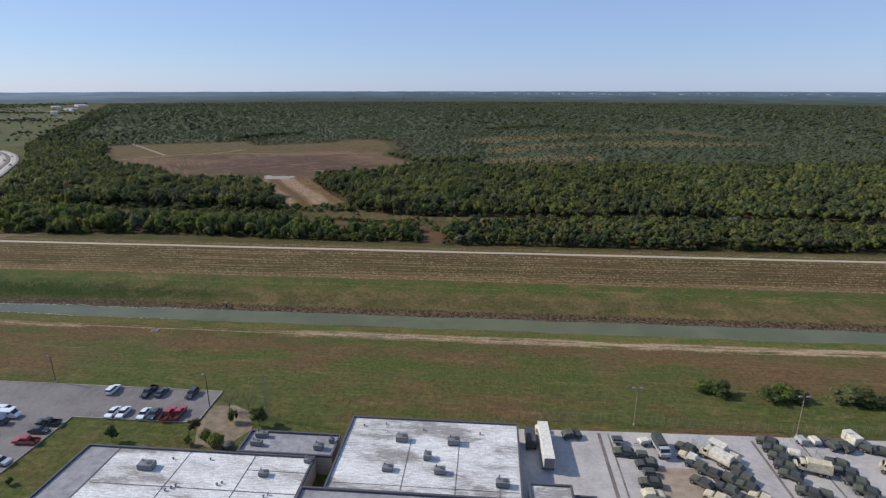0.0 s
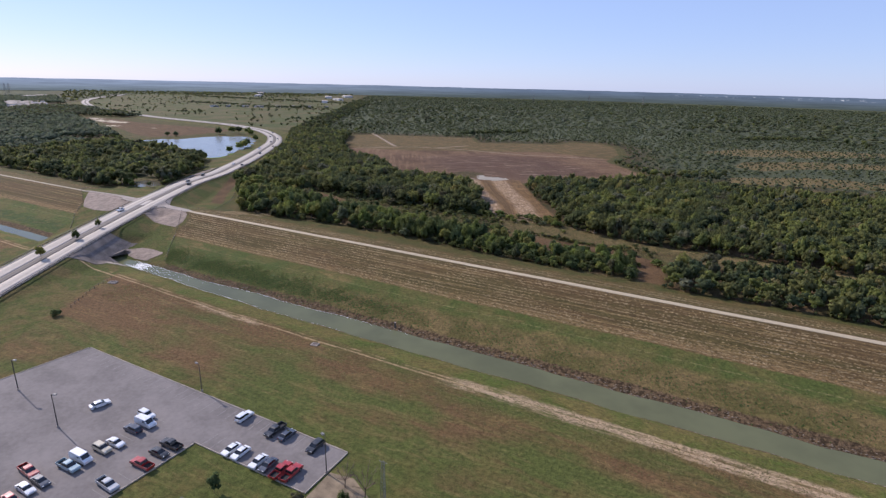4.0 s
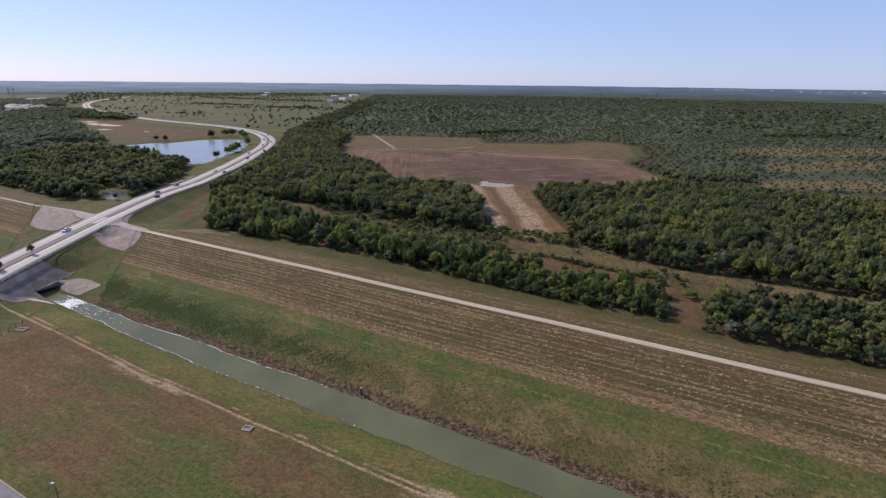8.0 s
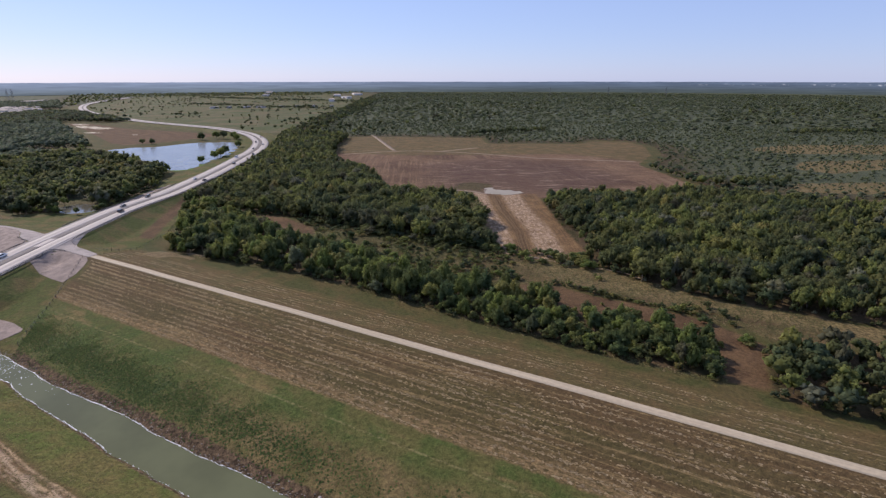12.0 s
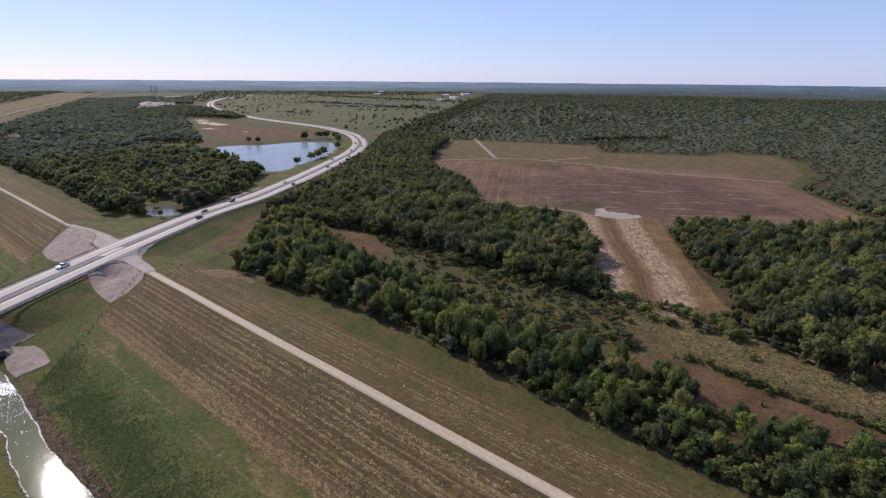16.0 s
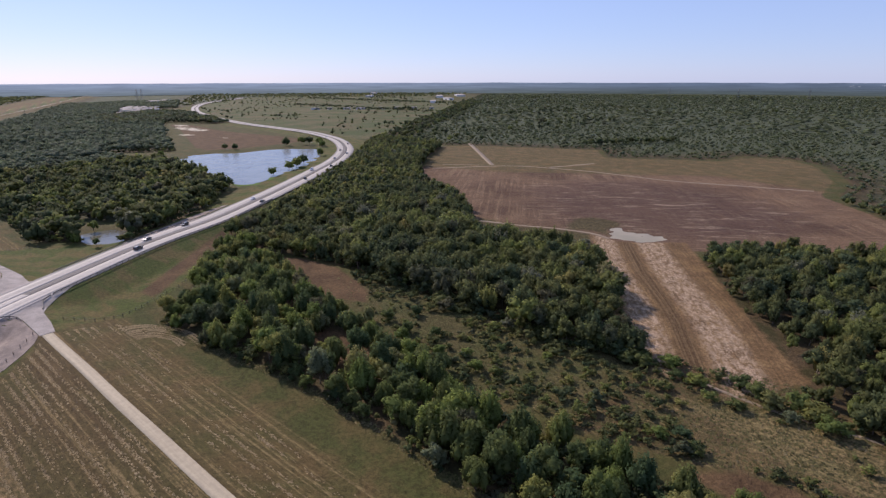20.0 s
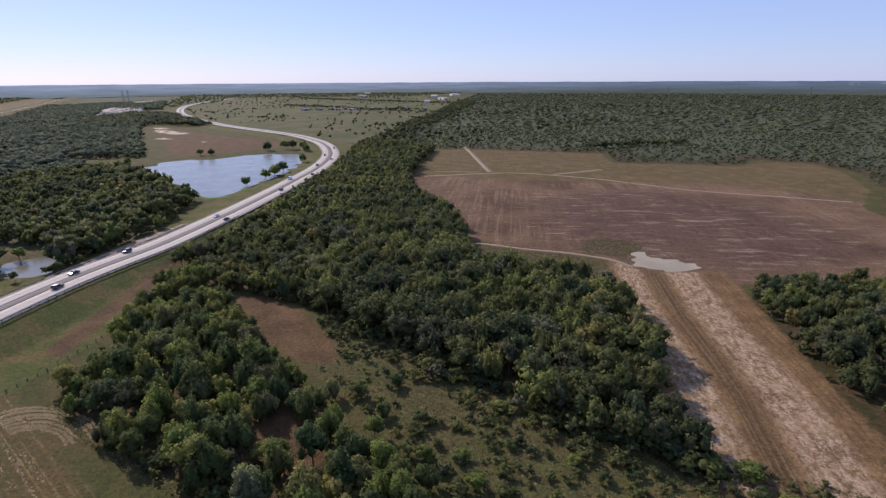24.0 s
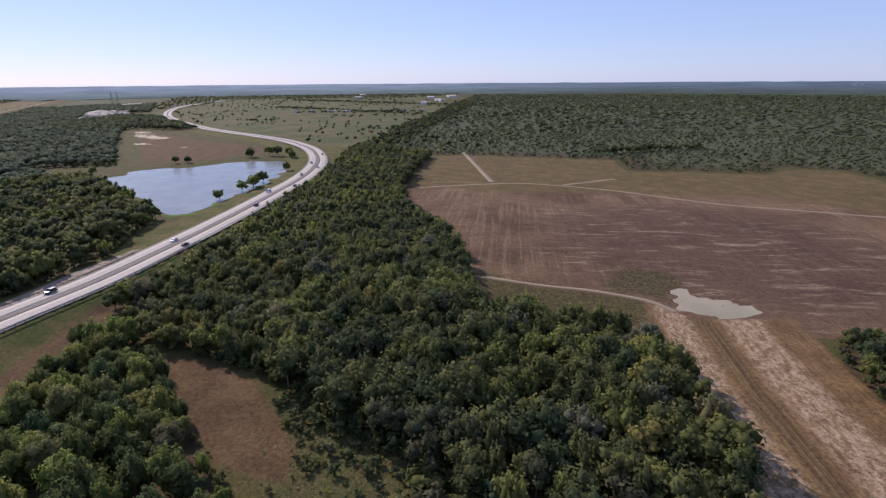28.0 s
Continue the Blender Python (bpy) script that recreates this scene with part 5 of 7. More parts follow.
def tree_belt():
    r = np.random.default_rng(12)
    x, y = scatter(STRIP, 5.5, 40, 0.5)
    k = open_ground(x, y, -1.8) & (union(x, y, CLEARING_EAST) < 0)
    x, y = x[k], y[k]
    sd = poly_sd(x, y, STRIP)
    for px, py, d in zip(x, y, sd):
        east = np.clip((px + 90) / 60, 0, 1)
        h = (r.uniform(7.5, 12.0) if d > 2.5 else r.uniform(5.0, 9.5)) * (1 - 0.16 * east)
        low = r.random() < 0.30 + 0.25 * east
        lab = "dense bushy green tree in the belt below the levee" if low else "full-crowned young green tree in the belt below the levee" if h > 6.5 else "low bushy green tree at the mown grass edge"
        tree(px, py, h * (0.72 if low else 1.0), r, lab, "trees along the levee", 1.22 if low else 0.92 if h > 6.5 else 1.15, low=low)


tree_belt()
rt = np.random.default_rng(77)
for x, y, h in ((-297, 104, 9), (-302, 108, 9.5), (-306, 113, 9), (-299, 112, 10)):
    tree(x, y, h, rt, "dark dense roadside tree beside the guard rail", "trees by the road", 1.15)
for x, y, h in ((-448, 228, 9), (-464, 255, 10), (-470, 268, 11), (-476, 272, 11), (-484, 286, 11), (-519, 333, 10), (-525, 181, 12), (-451, 181, 9),
                (-425, 174, 9), (-619, 381, 12), (-610, 386, 12), (-625, 362, 12), (-598, 392, 11), (-585, 386, 10), (-629, 210, 9), (-566, 196, 10),
                (-640, 300, 8), (-644, 290, 8)):
    tree(x, y, h, rt, "round-crowned dark tree on the lake shore", "trees round the lake", 1.25)
for x, y, h in ((-353, 45.5, 7), (-346, 44.5, 6), (-339, 70, 6.5), (-333, 50, 5), (-360, 76, 7), (-368, 60, 6), (-332, 66, 5)):
    tree(x, y, h, rt, "dark bushy tree leaning over the woodland pond", "trees round the pond", 1.2)
for y, h in ((-92, 6), (-68, 5.5), (-50, 5)):
    tree(float(np.interp(y, RY, RX)), y, h, rt, "small tree growing in the highway median", "trees in the median", 0.95, base=float(np.interp(y, RY, RZ)))
for x, y, h, w in ((129, -115, 4.6, 1.5), (133, -116, 5.6, 1.6), (149, -117, 6.4, 1.5), (145.5, -118, 5.0, 1.6), (153, -118, 4.6, 1.6), (165, -118, 6.6, 1.6), (169, -117, 5.6, 1.7), (173, -119, 4.6, 1.6), (186, -118, 6, 1.6)):
    tree(x, y, h, rt, "broad low bush in the grass beside the yard", "bushes by the yard", w, "bush")
for x, y, h in ((7, -151, 5.0), (3.5, -149, 4.4), (13.2, -141.5, 6.2), (6, -140.5, 4.2), (-1.2, -145.5, 4.4), (-0.5, -150, 3), (-19, -150.5, 4.6), (-31, -166, 2.2), (10, -152.5, 3)):
    tree(x, y, h, rt, "small garden tree on the lawn by the building", "trees by the building", 1.0)
for x, y, h in ((-159.5, 79, 6.0), (-155, 84, 5.5), (-147, 68, 7.0), (-139, 75, 6.2), (-160, 69, 7.5), (-151, 94, 4.6), (-143, 82, 5.0), (-131, 70, 6.4), (-124, 76, 5.2), (-134, 86, 4.2), (-118, 70, 6.0), (-110, 76, 4.8)):
    tree(x, y, h, rt, "olive-green tree at the meadow side of the belt", "trees along the levee", 1.15, low=h < 6)


def bare_tree(x, y, h):
    t = thing("tree", "leafless brown tree behind the lattice mast", "tree", "trees by the building", pose(x, y, z_at(x, y)))
    r = np.random.default_rng(8)
    part("trunk", tube(bmesh.new(), (0, 0, -0.2), (0.1, 0, 0.35 * h), 0.13, 0.09, 6), M_BARK, t)
    bm = bmesh.new()
    for i in range(9):
        a, up = i * 2.4, r.uniform(0.55, 1.0) * h
        tip = Vector((math.cos(a) * h * 0.38, math.sin(a) * h * 0.38, up))
        tube(bm, (0.1, 0, 0.3 * h), tip, 0.06, 0.02, 4)
        for _ in range(16):
            p = Vector((0.1, 0, 0.3 * h)).lerp(tip, r.uniform(0.4, 1.0))
            tube(bm, p, p + Vector(r.normal(0, 0.5, 3)) + Vector((0, 0, 0.3)), 0.022, 0.01, 3)
    part("branches", bm, M_TWIG, t)


bare_tree(8.5, -136.5, 7.5)
bare_tree(3.0, -136, 6.0)
tree(-137, -119, 3.4, rt, "lone dark bush in the dry grass", "", 1.5, "bush")
for x, y, h, w in ((-81.8, 111, 6.0, 1.0), (-79, 109.5, 4.4, 1.2), (-74.5, 112, 3.4, 1.3), (-67.7, 115, 5.0, 1.2), (-64.4, 110, 3.0, 1.3), (-58.6, 110, 3.8, 1.3), (-48.8, 116.5, 4.6, 1.0),
                   (-43.6, 113, 5.6, 1.2), (-40.5, 111, 5.0, 1.2), (-47.2, 104.5, 3.0, 1.3), (-35.5, 114.5, 6.0, 1.2), (-31, 112, 5.4, 1.2), (-35.3, 107.5, 3.0, 1.3), (-27, 108, 5.0, 1.2)):
    tree(x, y, h * 1.25, rt, "bright green bush at the end of the haul road", "bushes by the haul road", w * 1.2, "bush")
for x, y, h, w in ((-58, 80, 3.6, 1.5), (-54, 83, 4.0, 1.5), (-50, 80, 3.4, 1.5), (-78, 70, 5.0, 1.3), (-92, 76, 3.6, 1.5), (-104, 78, 4.2, 1.4), (-118, 82, 3.6, 1.5), (-126, 90, 3.0, 1.5),
                   (-112, 92, 2.8, 1.6), (-98, 96, 3.2, 1.5), (-86, 88, 2.6, 1.6), (24, 72, 4.2, 1.3), (30, 55, 3.2, 1.2), (37, 62, 4.4, 1.4)):
    tree(x, y, h, rt, "grey-green bush in the brown meadow", "bushes in the meadow", w, "bush")

# bushes and tall weeds between the stands
def shrubs():
    r = np.random.default_rng(55)
    # undergrowth between the trees of the belt
    x, y = scatter(STRIP, 4.3, 70, 0.5)
    k = (union(x, y, CLEARING_EAST, CLEARING_NEAR, CLEARING_MID, CLEARING) < -0.5) & ((x > -85) | (r.random(len(x)) < 0.35))
    many_trees("undergrowth", x[k], y[k], r.uniform(2.2, 5.0, int(k.sum())), LOW, "dense bushes between the trees along the levee", 71, 1.4, tone=0.42)
    x, y = scatter(MEADOW, 3.0, 56, 0.5)
    patch = wave(x, y, 11, 0.4) + 0.6 * wave(x, y, 5, 1.3)
    k = (x < 330) & (r.random(len(x)) < 0.02 + 0.50 * (patch > 0.42) + 0.62 * np.clip((-52 - x) / 20, 0, 1) * (patch > -0.7)) & (union(x, y, CLEARING, CLEARING_EAST) < 0)
    a, b = scatter(CLEARING_EAST, 4.0, 57, 0.5)
    j = r.random(len(a)) < 0.08
    row_x = np.arange(-34, 24, 1.5)
    row_y = np.interp(row_x, [-34, -18, 0, 24], [83, 81, 79, 77]) + r.uniform(-1.2, 1.2, len(row_x))
    x, y = np.concatenate([x[k], a[j], row_x]), np.concatenate([y[k], b[j], row_y])
    h = r.uniform(1.0, 2.6, len(x)) * np.where(r.random(len(x)) < 0.3, 1.5, 1.0)
    h = h * np.where((poly_sd(x, y, WOOD) > -7) & (x < -60), 1.6, 1.0)
    many_trees("shrubs", x, y, h, LOW, "olive-green shrubs and weeds in the meadow", 58, 1.7, tone=0.40)


shrubs()

# ---- car park ----
Z_LOT = -0.45
lot = thing("car_park", "worn grey asphalt car park with faded stall lines", "car park", kind="structure")
LOT = [(-103, -127), (-3.5, -127), (-3, -141.7), (-36, -141.9), (-36, -260), (-112, -260)]


def slab(name, outline, z, mat, parent, thick=0.4):
    bm = bmesh.new()
    f = bm.faces.new([bm.verts.new((x, y, z)) for x, y in outline])
    g = bmesh.ops.extrude_face_region(bm, geom=[f])
    for v in [q for q in g["geom"] if isinstance(q, bmesh.types.BMVert)]:
        v.co.z -= thick
    return part(name, bm, mat, parent)


slab("surface", LOT, Z_LOT, M_LOT, lot)


def kerb_line(a, b, parent, w=0.22, h=0.14, z=Z_LOT):
    a, b = Vector((*a, 0)), Vector((*b, 0))
    d = b - a
    return part("kerb", blk(-d.length / 2, d.length / 2, -w / 2, w / 2, -0.2, h, bevel=0.03), M_CONC, parent,
                at=pose(*((a + b) / 2)[:2], z, 0, 0, math.degrees(math.atan2(d.y, d.x))))


for a, b in (((-103, -126.9), (-3.4, -126.9)), ((-3.3, -127.1), (-2.9, -141.7)), ((-36, -141.8), (-3.1, -141.6)), ((-35.9, -142.1), (-35.9, -200)), ((-103.1, -127.2), (-107, -190))):
    kerb_line(a, b, lot)
line = None
spots = [(x, -129.6, 90) for x in np.arange(-98, -5, 2.75)] + [(x, -139.2, 90) for x in np.arange(-34, -5, 2.75)]
spots += [(-38.7, y, 0) for y in np.arange(-198, -143, 2.75)] + [(-51.2, y, 0) for y in np.arange(-198, -140, 2.75)]
for x, y, a in spots:
    at = pose(x, y, Z_LOT + 0.004, 0, 0, a)
    if line is None:
        line = part("stall_line", blk(-2.4, 2.4, -0.05, 0.05, -0.02, 0.006), M_PAINT, lot, at=at)
    else:
        share("stall_line", line, lot, at)


def car_park_lamp(x, y, h, z=Z_LOT, turn=0, heads=1, mat=None, group="car park lamps", label="tall bronze car park lamp with a boxy head"):
    t = thing("street_lamp", label, "street lamp", group, pose(x, y, z, 0, 0, turn))
    part("base", tube(bmesh.new(), (0, 0, -0.3), (0, 0, 0.5), 0.28, 0.26, 10), M_CONC, t)
    part("pole", tube(bmesh.new(), (0, 0, 0.5), (0, 0, h), 0.13, 0.09, 8), mat or M_POLE, t)
    for i in range(heads):
        s = 1 if i == 0 else -1
        part("arm", tube(bmesh.new(), (0, 0, h - 0.1), (0.7 * s, 0, h), 0.05, 0.05, 6), M_POLE, t)
        hd = part("head", blk(min(0.5 * s, 1.35 * s), max(0.5 * s, 1.35 * s), -0.28, 0.28, h - 0.08, h + 0.16, top=0.85), M_UNIT, t)
        part("lens", blk(min(0.6 * s, 1.25 * s), max(0.6 * s, 1.25 * s), -0.2, 0.2, h - 0.11, h - 0.082), M_LIGHT, hd)
    return t


for x, y, h, a in ((-52.9, -126.3, 8.2, 180), (-3.1, -134.6, 9.3, 160), (-68.6, -154.2, 9.0, 20), (-94.5, -150.5, 9.0, 20), (-55.0, -172.5, 9.0, 20)):
    car_park_lamp(x, y, h, turn=a)
for x, y, h in ((106.0, -133.2, 10.4), (144.0, -134.4, 10.7)):
    car_park_lamp(x, y, h, -0.6, 0, 2, M_TANWOOD, "yard lamps", "tall wooden yard pole with twin floodlights")


# ---- vehicles ----
def wheel_set(t, xs, w, r=0.34, tw=0.24):
    tyre = rim = None
    for x in xs:
        for s in (1, -1):
            at = pose(x, s * (w / 2 - tw / 2), r)
            if tyre is None:
                tyre = part("wheel", tube(bmesh.new(), (0, -tw / 2, 0), (0, tw / 2, 0), r, r, 14), M_TYRE, t, at=at)
                rim = part("rim", tube(bmesh.new(), (0, -tw / 2 - 0.01, 0), (0, tw / 2 + 0.01, 0), r * 0.55, r * 0.55, 8), M_STEEL, tyre)
            else:
                o = share("wheel", tyre, t, at)
                share("rim", rim, o, Matrix.Identity(4))


def lights(t, xf, xr, w, z):
    for s in (1, -1):
        part("headlight", blk(xf - 0.06, xf + 0.03, s * w * 0.36 - 0.17, s * w * 0.36 + 0.17, z - 0.07, z + 0.07), M_LIGHT, t)
        part("tail_light", blk(xr - 0.03, xr + 0.06, s * w * 0.40 - 0.12, s * w * 0.40 + 0.12, z, z + 0.18), M_TAIL, t)


def sedan(paint):
    t = thing("car", "", "car")
    part("body", hull(bmesh.new(), [(-2.28, 0.28), (-2.36, 0.72), (-2.25, 0.92), (-1.6, 0.98), (1.05, 0.96), (2.05, 0.80), (2.36, 0.62), (2.3, 0.28)], 1.8, 0.9, 0.93), paint, t)
    part("window_band", hull(bmesh.new(), [(-1.75, 0.965), (-1.02, 1.40), (0.35, 1.42), (1.15, 0.95)], 1.62, 1.1, 0.80), M_GLASS, t)
    part("roof", hull(bmesh.new(), [(-1.15, 1.385), (-0.95, 1.45), (0.25, 1.47), (0.45, 1.39)], 1.38, 1.42, 0.88), paint, t)
    wheel_set(t, (-1.4, 1.42), 1.78)
    lights(t, 2.3, -2.34, 1.8, 0.68)
    return t


def suv(paint):
    t = thing("car", "", "car")
    part("body", hull(bmesh.new(), [(-2.3, 0.34), (-2.38, 0.80), (-2.3, 1.08), (1.0, 1.08), (2.05, 0.98), (2.33, 0.75), (2.3, 0.34)], 1.88, 1.0, 0.95), paint, t)
    part("window_band", hull(bmesh.new(), [(-2.25, 1.07), (-1.95, 1.60), (0.30, 1.64), (1.05, 1.06)], 1.74, 1.3, 0.84), M_GLASS, t)
    part("roof", hull(bmesh.new(), [(-2.05, 1.585), (-1.9, 1.70), (0.2, 1.72), (0.42, 1.60)], 1.52, 1.65, 0.9), paint, t)
    wheel_set(t, (-1.4, 1.42), 1.86, 0.38)
    lights(t, 2.26, -2.36, 1.88, 0.82)
    return t


def van(paint):
    t = thing("van", "", "van")
    part("body", hull(bmesh.new(), [(-2.65, 0.36), (-2.7, 1.0), (-2.62, 1.98), (-2.4, 2.08), (1.15, 2.06), (1.95, 1.20), (2.6, 1.02), (2.72, 0.7), (2.68, 0.36)], 2.0, 1.4, 0.88), paint, t)
    part("windscreen", hull(bmesh.new(), [(1.28, 1.95), (1.32, 2.0), (1.99, 1.27), (1.90, 1.24)], 1.66), M_GLASS, t)
    for s in (1, -1):
        part("side_window", blk(0.35, 1.25, s * 0.93 - 0.03, s * 0.93 + 0.03, 1.28, 1.75), M_GLASS, t)
    wheel_set(t, (-1.6, 1.75), 1.98, 0.37)
    lights(t, 2.66, -2.68, 2.0, 0.8)
    return t


def pickup(paint):
    t = thing("pickup_truck", "", "pickup truck")
    bm = hull(bmesh.new(), [(-0.85, 0.42), (-0.85, 1.10), (1.5, 1.12), (2.7, 1.04), (2.9, 0.8), (2.86, 0.42)], 1.95, 1.05, 0.94)
    part("body", bm, paint, t)
    part("window_band", hull(bmesh.new(), [(-0.82, 1.10), (-0.62, 1.66), (0.75, 1.70), (1.5, 1.11)], 1.78, 1.3, 0.84), M_GLASS, t)
    part("roof", hull(bmesh.new(), [(-0.72, 1.65), (-0.6, 1.76), (0.6, 1.78), (0.85, 1.66)], 1.54, 1.7, 0.92), paint, t)
    part("bed_floor", blk(-2.8, -0.86, -0.9, 0.9, 0.42, 0.62), M_BEDLINER, t)
    for s in (1, -1):
        part("bed_side", blk(-2.85, -0.86, s * 0.93 - 0.045, s * 0.93 + 0.045, 0.42, 1.08, bevel=0.02), paint, t)
    part("tailgate", blk(-2.95, -2.86, -0.93, 0.93, 0.5, 1.06, bevel=0.02), paint, t)
    wheel_set(t, (-1.9, 1.85), 1.95, 0.40)
    lights(t, 2.84, -2.94, 1.95, 0.85)
    return t


def utility(paint, cover):
    """A broad four-wheel-drive service vehicle with a sloping canvas back."""
    t = thing("utility_vehicle", "", "vehicle")
    part("chassis", blk(-2.25, 2.25, -0.75, 0.75, 0.5, 0.78), MATT["charcoal"], t)
    part("hood", hull(bmesh.new(), [(0.75, 0.72), (0.75, 1.36), (2.0, 1.18), (2.3, 1.0), (2.3, 0.72)], 2.05), paint, t)
    part("body", hull(bmesh.new(), [(-2.3, 0.70), (-2.3, 1.22), (0.75, 1.30), (0.75, 0.70)], 2.12), paint, t)
    part("cover", hull(bmesh.new(), [(-2.28, 1.22), (-1.55, 1.78), (0.15, 1.84), (0.28, 1.30)], 2.0, 1.4, 0.9), cover, t)
    part("windscreen", hull(bmesh.new(), [(0.30, 1.30), (0.20, 1.80), (0.26, 1.82), (0.60, 1.31)], 1.86, 1.5, 0.92), M_GLASS, t)
    part("bumper", blk(2.3, 2.42, -0.9, 0.9, 0.62, 0.85), MATT["charcoal"], t)
    wheel_set(t, (-1.6, 1.62), 2.16, 0.47, 0.30)
    return t


def cargo_truck(paint, cover, box_body=False):
    t = thing("cargo_truck", "", "truck")
    part("chassis", blk(-3.4, 3.2, -0.5, 0.5, 0.75, 1.0), MATT["charcoal"], t)
    part("cab", hull(bmesh.new(), [(1.5, 0.95), (1.5, 2.55), (2.5, 2.55), (2.85, 1.75), (3.3, 1.65), (3.35, 0.95)], 2.3, 1.9, 0.92), paint, t)
    part("windscreen", hull(bmesh.new(), [(2.53, 2.48), (2.60, 2.50), (2.93, 1.79), (2.83, 1.78)], 1.95), M_GLASS, t)
    for s in (1, -1):
        part("side_window", blk(1.75, 2.5, s * 1.09 - 0.03, s * 1.09 + 0.03, 1.75, 2.35), M_GLASS, t)
    part("bed", blk(-3.45, 1.35, -1.2, 1.2, 1.0, 1.55, bevel=0.03), paint, t)
    hi = 3.1 if box_body else 2.85
    part("cover", hull(bmesh.new(), [(-3.4, 1.55), (-3.4, hi - 0.15), (-3.3, hi), (1.2, hi), (1.3, hi - 0.15), (1.3, 1.55)], 2.3, hi - 0.2, 0.9), cover, t)
    wheel_set(t, (-2.6, -1.4, 2.35), 2.35, 0.52, 0.32)
    return t


def small_trailer(paint, cover):
    t = thing("trailer", "", "trailer")
    part("bed", blk(-1.3, 1.3, -0.95, 0.95, 0.55, 1.05, bevel=0.03), paint, t)
    part("cover", blk(-1.25, 1.25, -0.9, 0.9, 1.05, 1.5, top=0.85), cover, t)
    part("drawbar", tube(bmesh.new(), (1.3, 0, 0.6), (2.5, 0, 0.5), 0.06), MATT["charcoal"], t)
    part("prop_stand", tube(bmesh.new(), (2.3, 0, 0.0), (2.3, 0, 0.52), 0.04), MATT["charcoal"], t)
    wheel_set(t, (0.0,), 2.05, 0.42)
    return t


def generator_box(paint, cover):
    t = thing("shelter_box", "", "container")
    part("box", blk(-1.9, 1.9, -1.1, 1.1, 0.35, 2.5, bevel=0.05), cover, t)
    part("door", blk(1.9, 1.94, -0.5, 0.5, 0.5, 2.3), paint, t)
    for s in (1, -1):
        part("skid", blk(-1.9, 1.9, s * 0.8 - 0.1, s * 0.8 + 0.1, 0.0, 0.35), MATT["charcoal"], t)
    return t


SHAPES = {"sedan": sedan, "suv": suv, "van": van, "pickup": pickup}
made = {}


def vehicle(kind, colours, x, y, z, turn, label, group):
    """The first of its kind is built, the rest are copies."""
    at = pose(x, y, z, 0, 0, turn)
    key = (kind, colours)
    if key not in made:
        if kind in SHAPES:
            t = SHAPES[kind](PAINT[colours])
        else:
            a, b = colours.split()
            build = {"utility": utility, "cargo": cargo_truck, "box_truck": lambda p, q: cargo_truck(p, q, True), "trailer": small_trailer, "shelter": generator_box}[kind]
            t = build(MATT[a], MATT[b])
        t.matrix_basis = at
        made[key] = t
    else:
        t = copy_thing(made[key], at)
    return tagged(t, label, group=group)


jig = np.random.default_rng(9)
WORD = {"sedan": "saloon car", "suv": "estate car", "van": "panel van", "pickup": "pickup truck"}
for kind, col, x, y, a in (("sedan", "white", -69.0, -144.0, 75), ("suv", "white", -54.6, -141.0, 0), ("van", "white", -51.8, -143.2, 2), ("suv", "navy", -52.0, -146.2, 180),
        ("suv", "tan", -51.2, -154.0, 0), ("sedan", "white", -50.6, -151.3, 0), ("van", "white", -51.8, -158.2, 0), ("pickup", "teal", -51.5, -161.0, 0),
        ("pickup", "red", -57.0, -166.0, 0), ("sedan", "navy", -51.6, -166.4, 0), ("sedan", "white", -51.8, -169.0, 0), ("sedan", "red", -51.0, -172.0, 0),
        ("pickup", "silver", -38.9, -160.2, 0), ("pickup", "red", -38.7, -152.8, 180), ("sedan", "black", -39.0, -148.6, 0), ("pickup", "black", -39.2, -145.4, 180),
        ("suv", "white", -33.5, -129.4, 92), ("pickup", "black", -22.9, -129.6, 268), ("sedan", "navy", -19.2, -129.6, 90), ("suv", "black", -10.6, -129.6, 270),
        ("sedan", "white", -26.2, -139.8, 270), ("sedan", "white", -23.5, -139.6, 270), ("sedan", "white", -17.9, -139.7, 270), ("sedan", "navy", -15.2, -139.5, 270),
        ("pickup", "red", -11.6, -139.4, 90), ("pickup", "red", -9.1, -138.9, 90)):
    colour = {"tan": "beige", "teal": "pale teal", "navy": "dark blue"}.get(col, col)
    vehicle(kind, col, x, y, Z_LOT, a + jig.uniform(-3, 3), "%s %s parked in the asphalt car park" % (colour, WORD[kind]), "parked cars")

# ---- building ----
Z_G, Z_R = -0.6, 4.0
hall = thing("building", "low flat-roofed hall with a stained white roof", "building")


def wing(x0, x1, y0, y1, z, mat, rim=0.45, lab=""):
    w = part("wall", blk(x0, x1, y0, y1, Z_G - 0.3, z - 0.1), M_WALL, hall)
    part("roof", blk(x0 + 0.35, x1 - 0.35, y0 + 0.35, y1 - 0.35, z - 0.1, z), mat, hall, lab)
    for a, b, c, d in ((x0 - 0.1, x1 + 0.1, y1 - 0.35, y1 + 0.1), (x0 - 0.1, x1 + 0.1, y0 - 0.1, y0 + 0.35), (x0 - 0.1, x0 + 0.35, y0 + 0.352, y1 - 0.352), (x1 - 0.35, x1 + 0.1, y0 + 0.352, y1 - 0.352)):
        part("parapet", blk(a, b, c, d, z - 0.098, z + rim, bevel=0.04), M_COPING, hall)
    return w


wing(-18.2, 33.0, -205, -158.0, Z_R, M_ROOF)
wing(15.4, 36.4, -157.5, -149.8, Z_R - 0.1, M_ROOF_OLD, 0.5, "dark grey gravel roof")
wing(37.6, 76.7, -167.4, -142.6, Z_R + 0.15, M_ROOF, 0.4)
wing(33.5, 77.0, -205, -168.2, Z_R + 0.9, M_ROOF_OLD, 0.5)
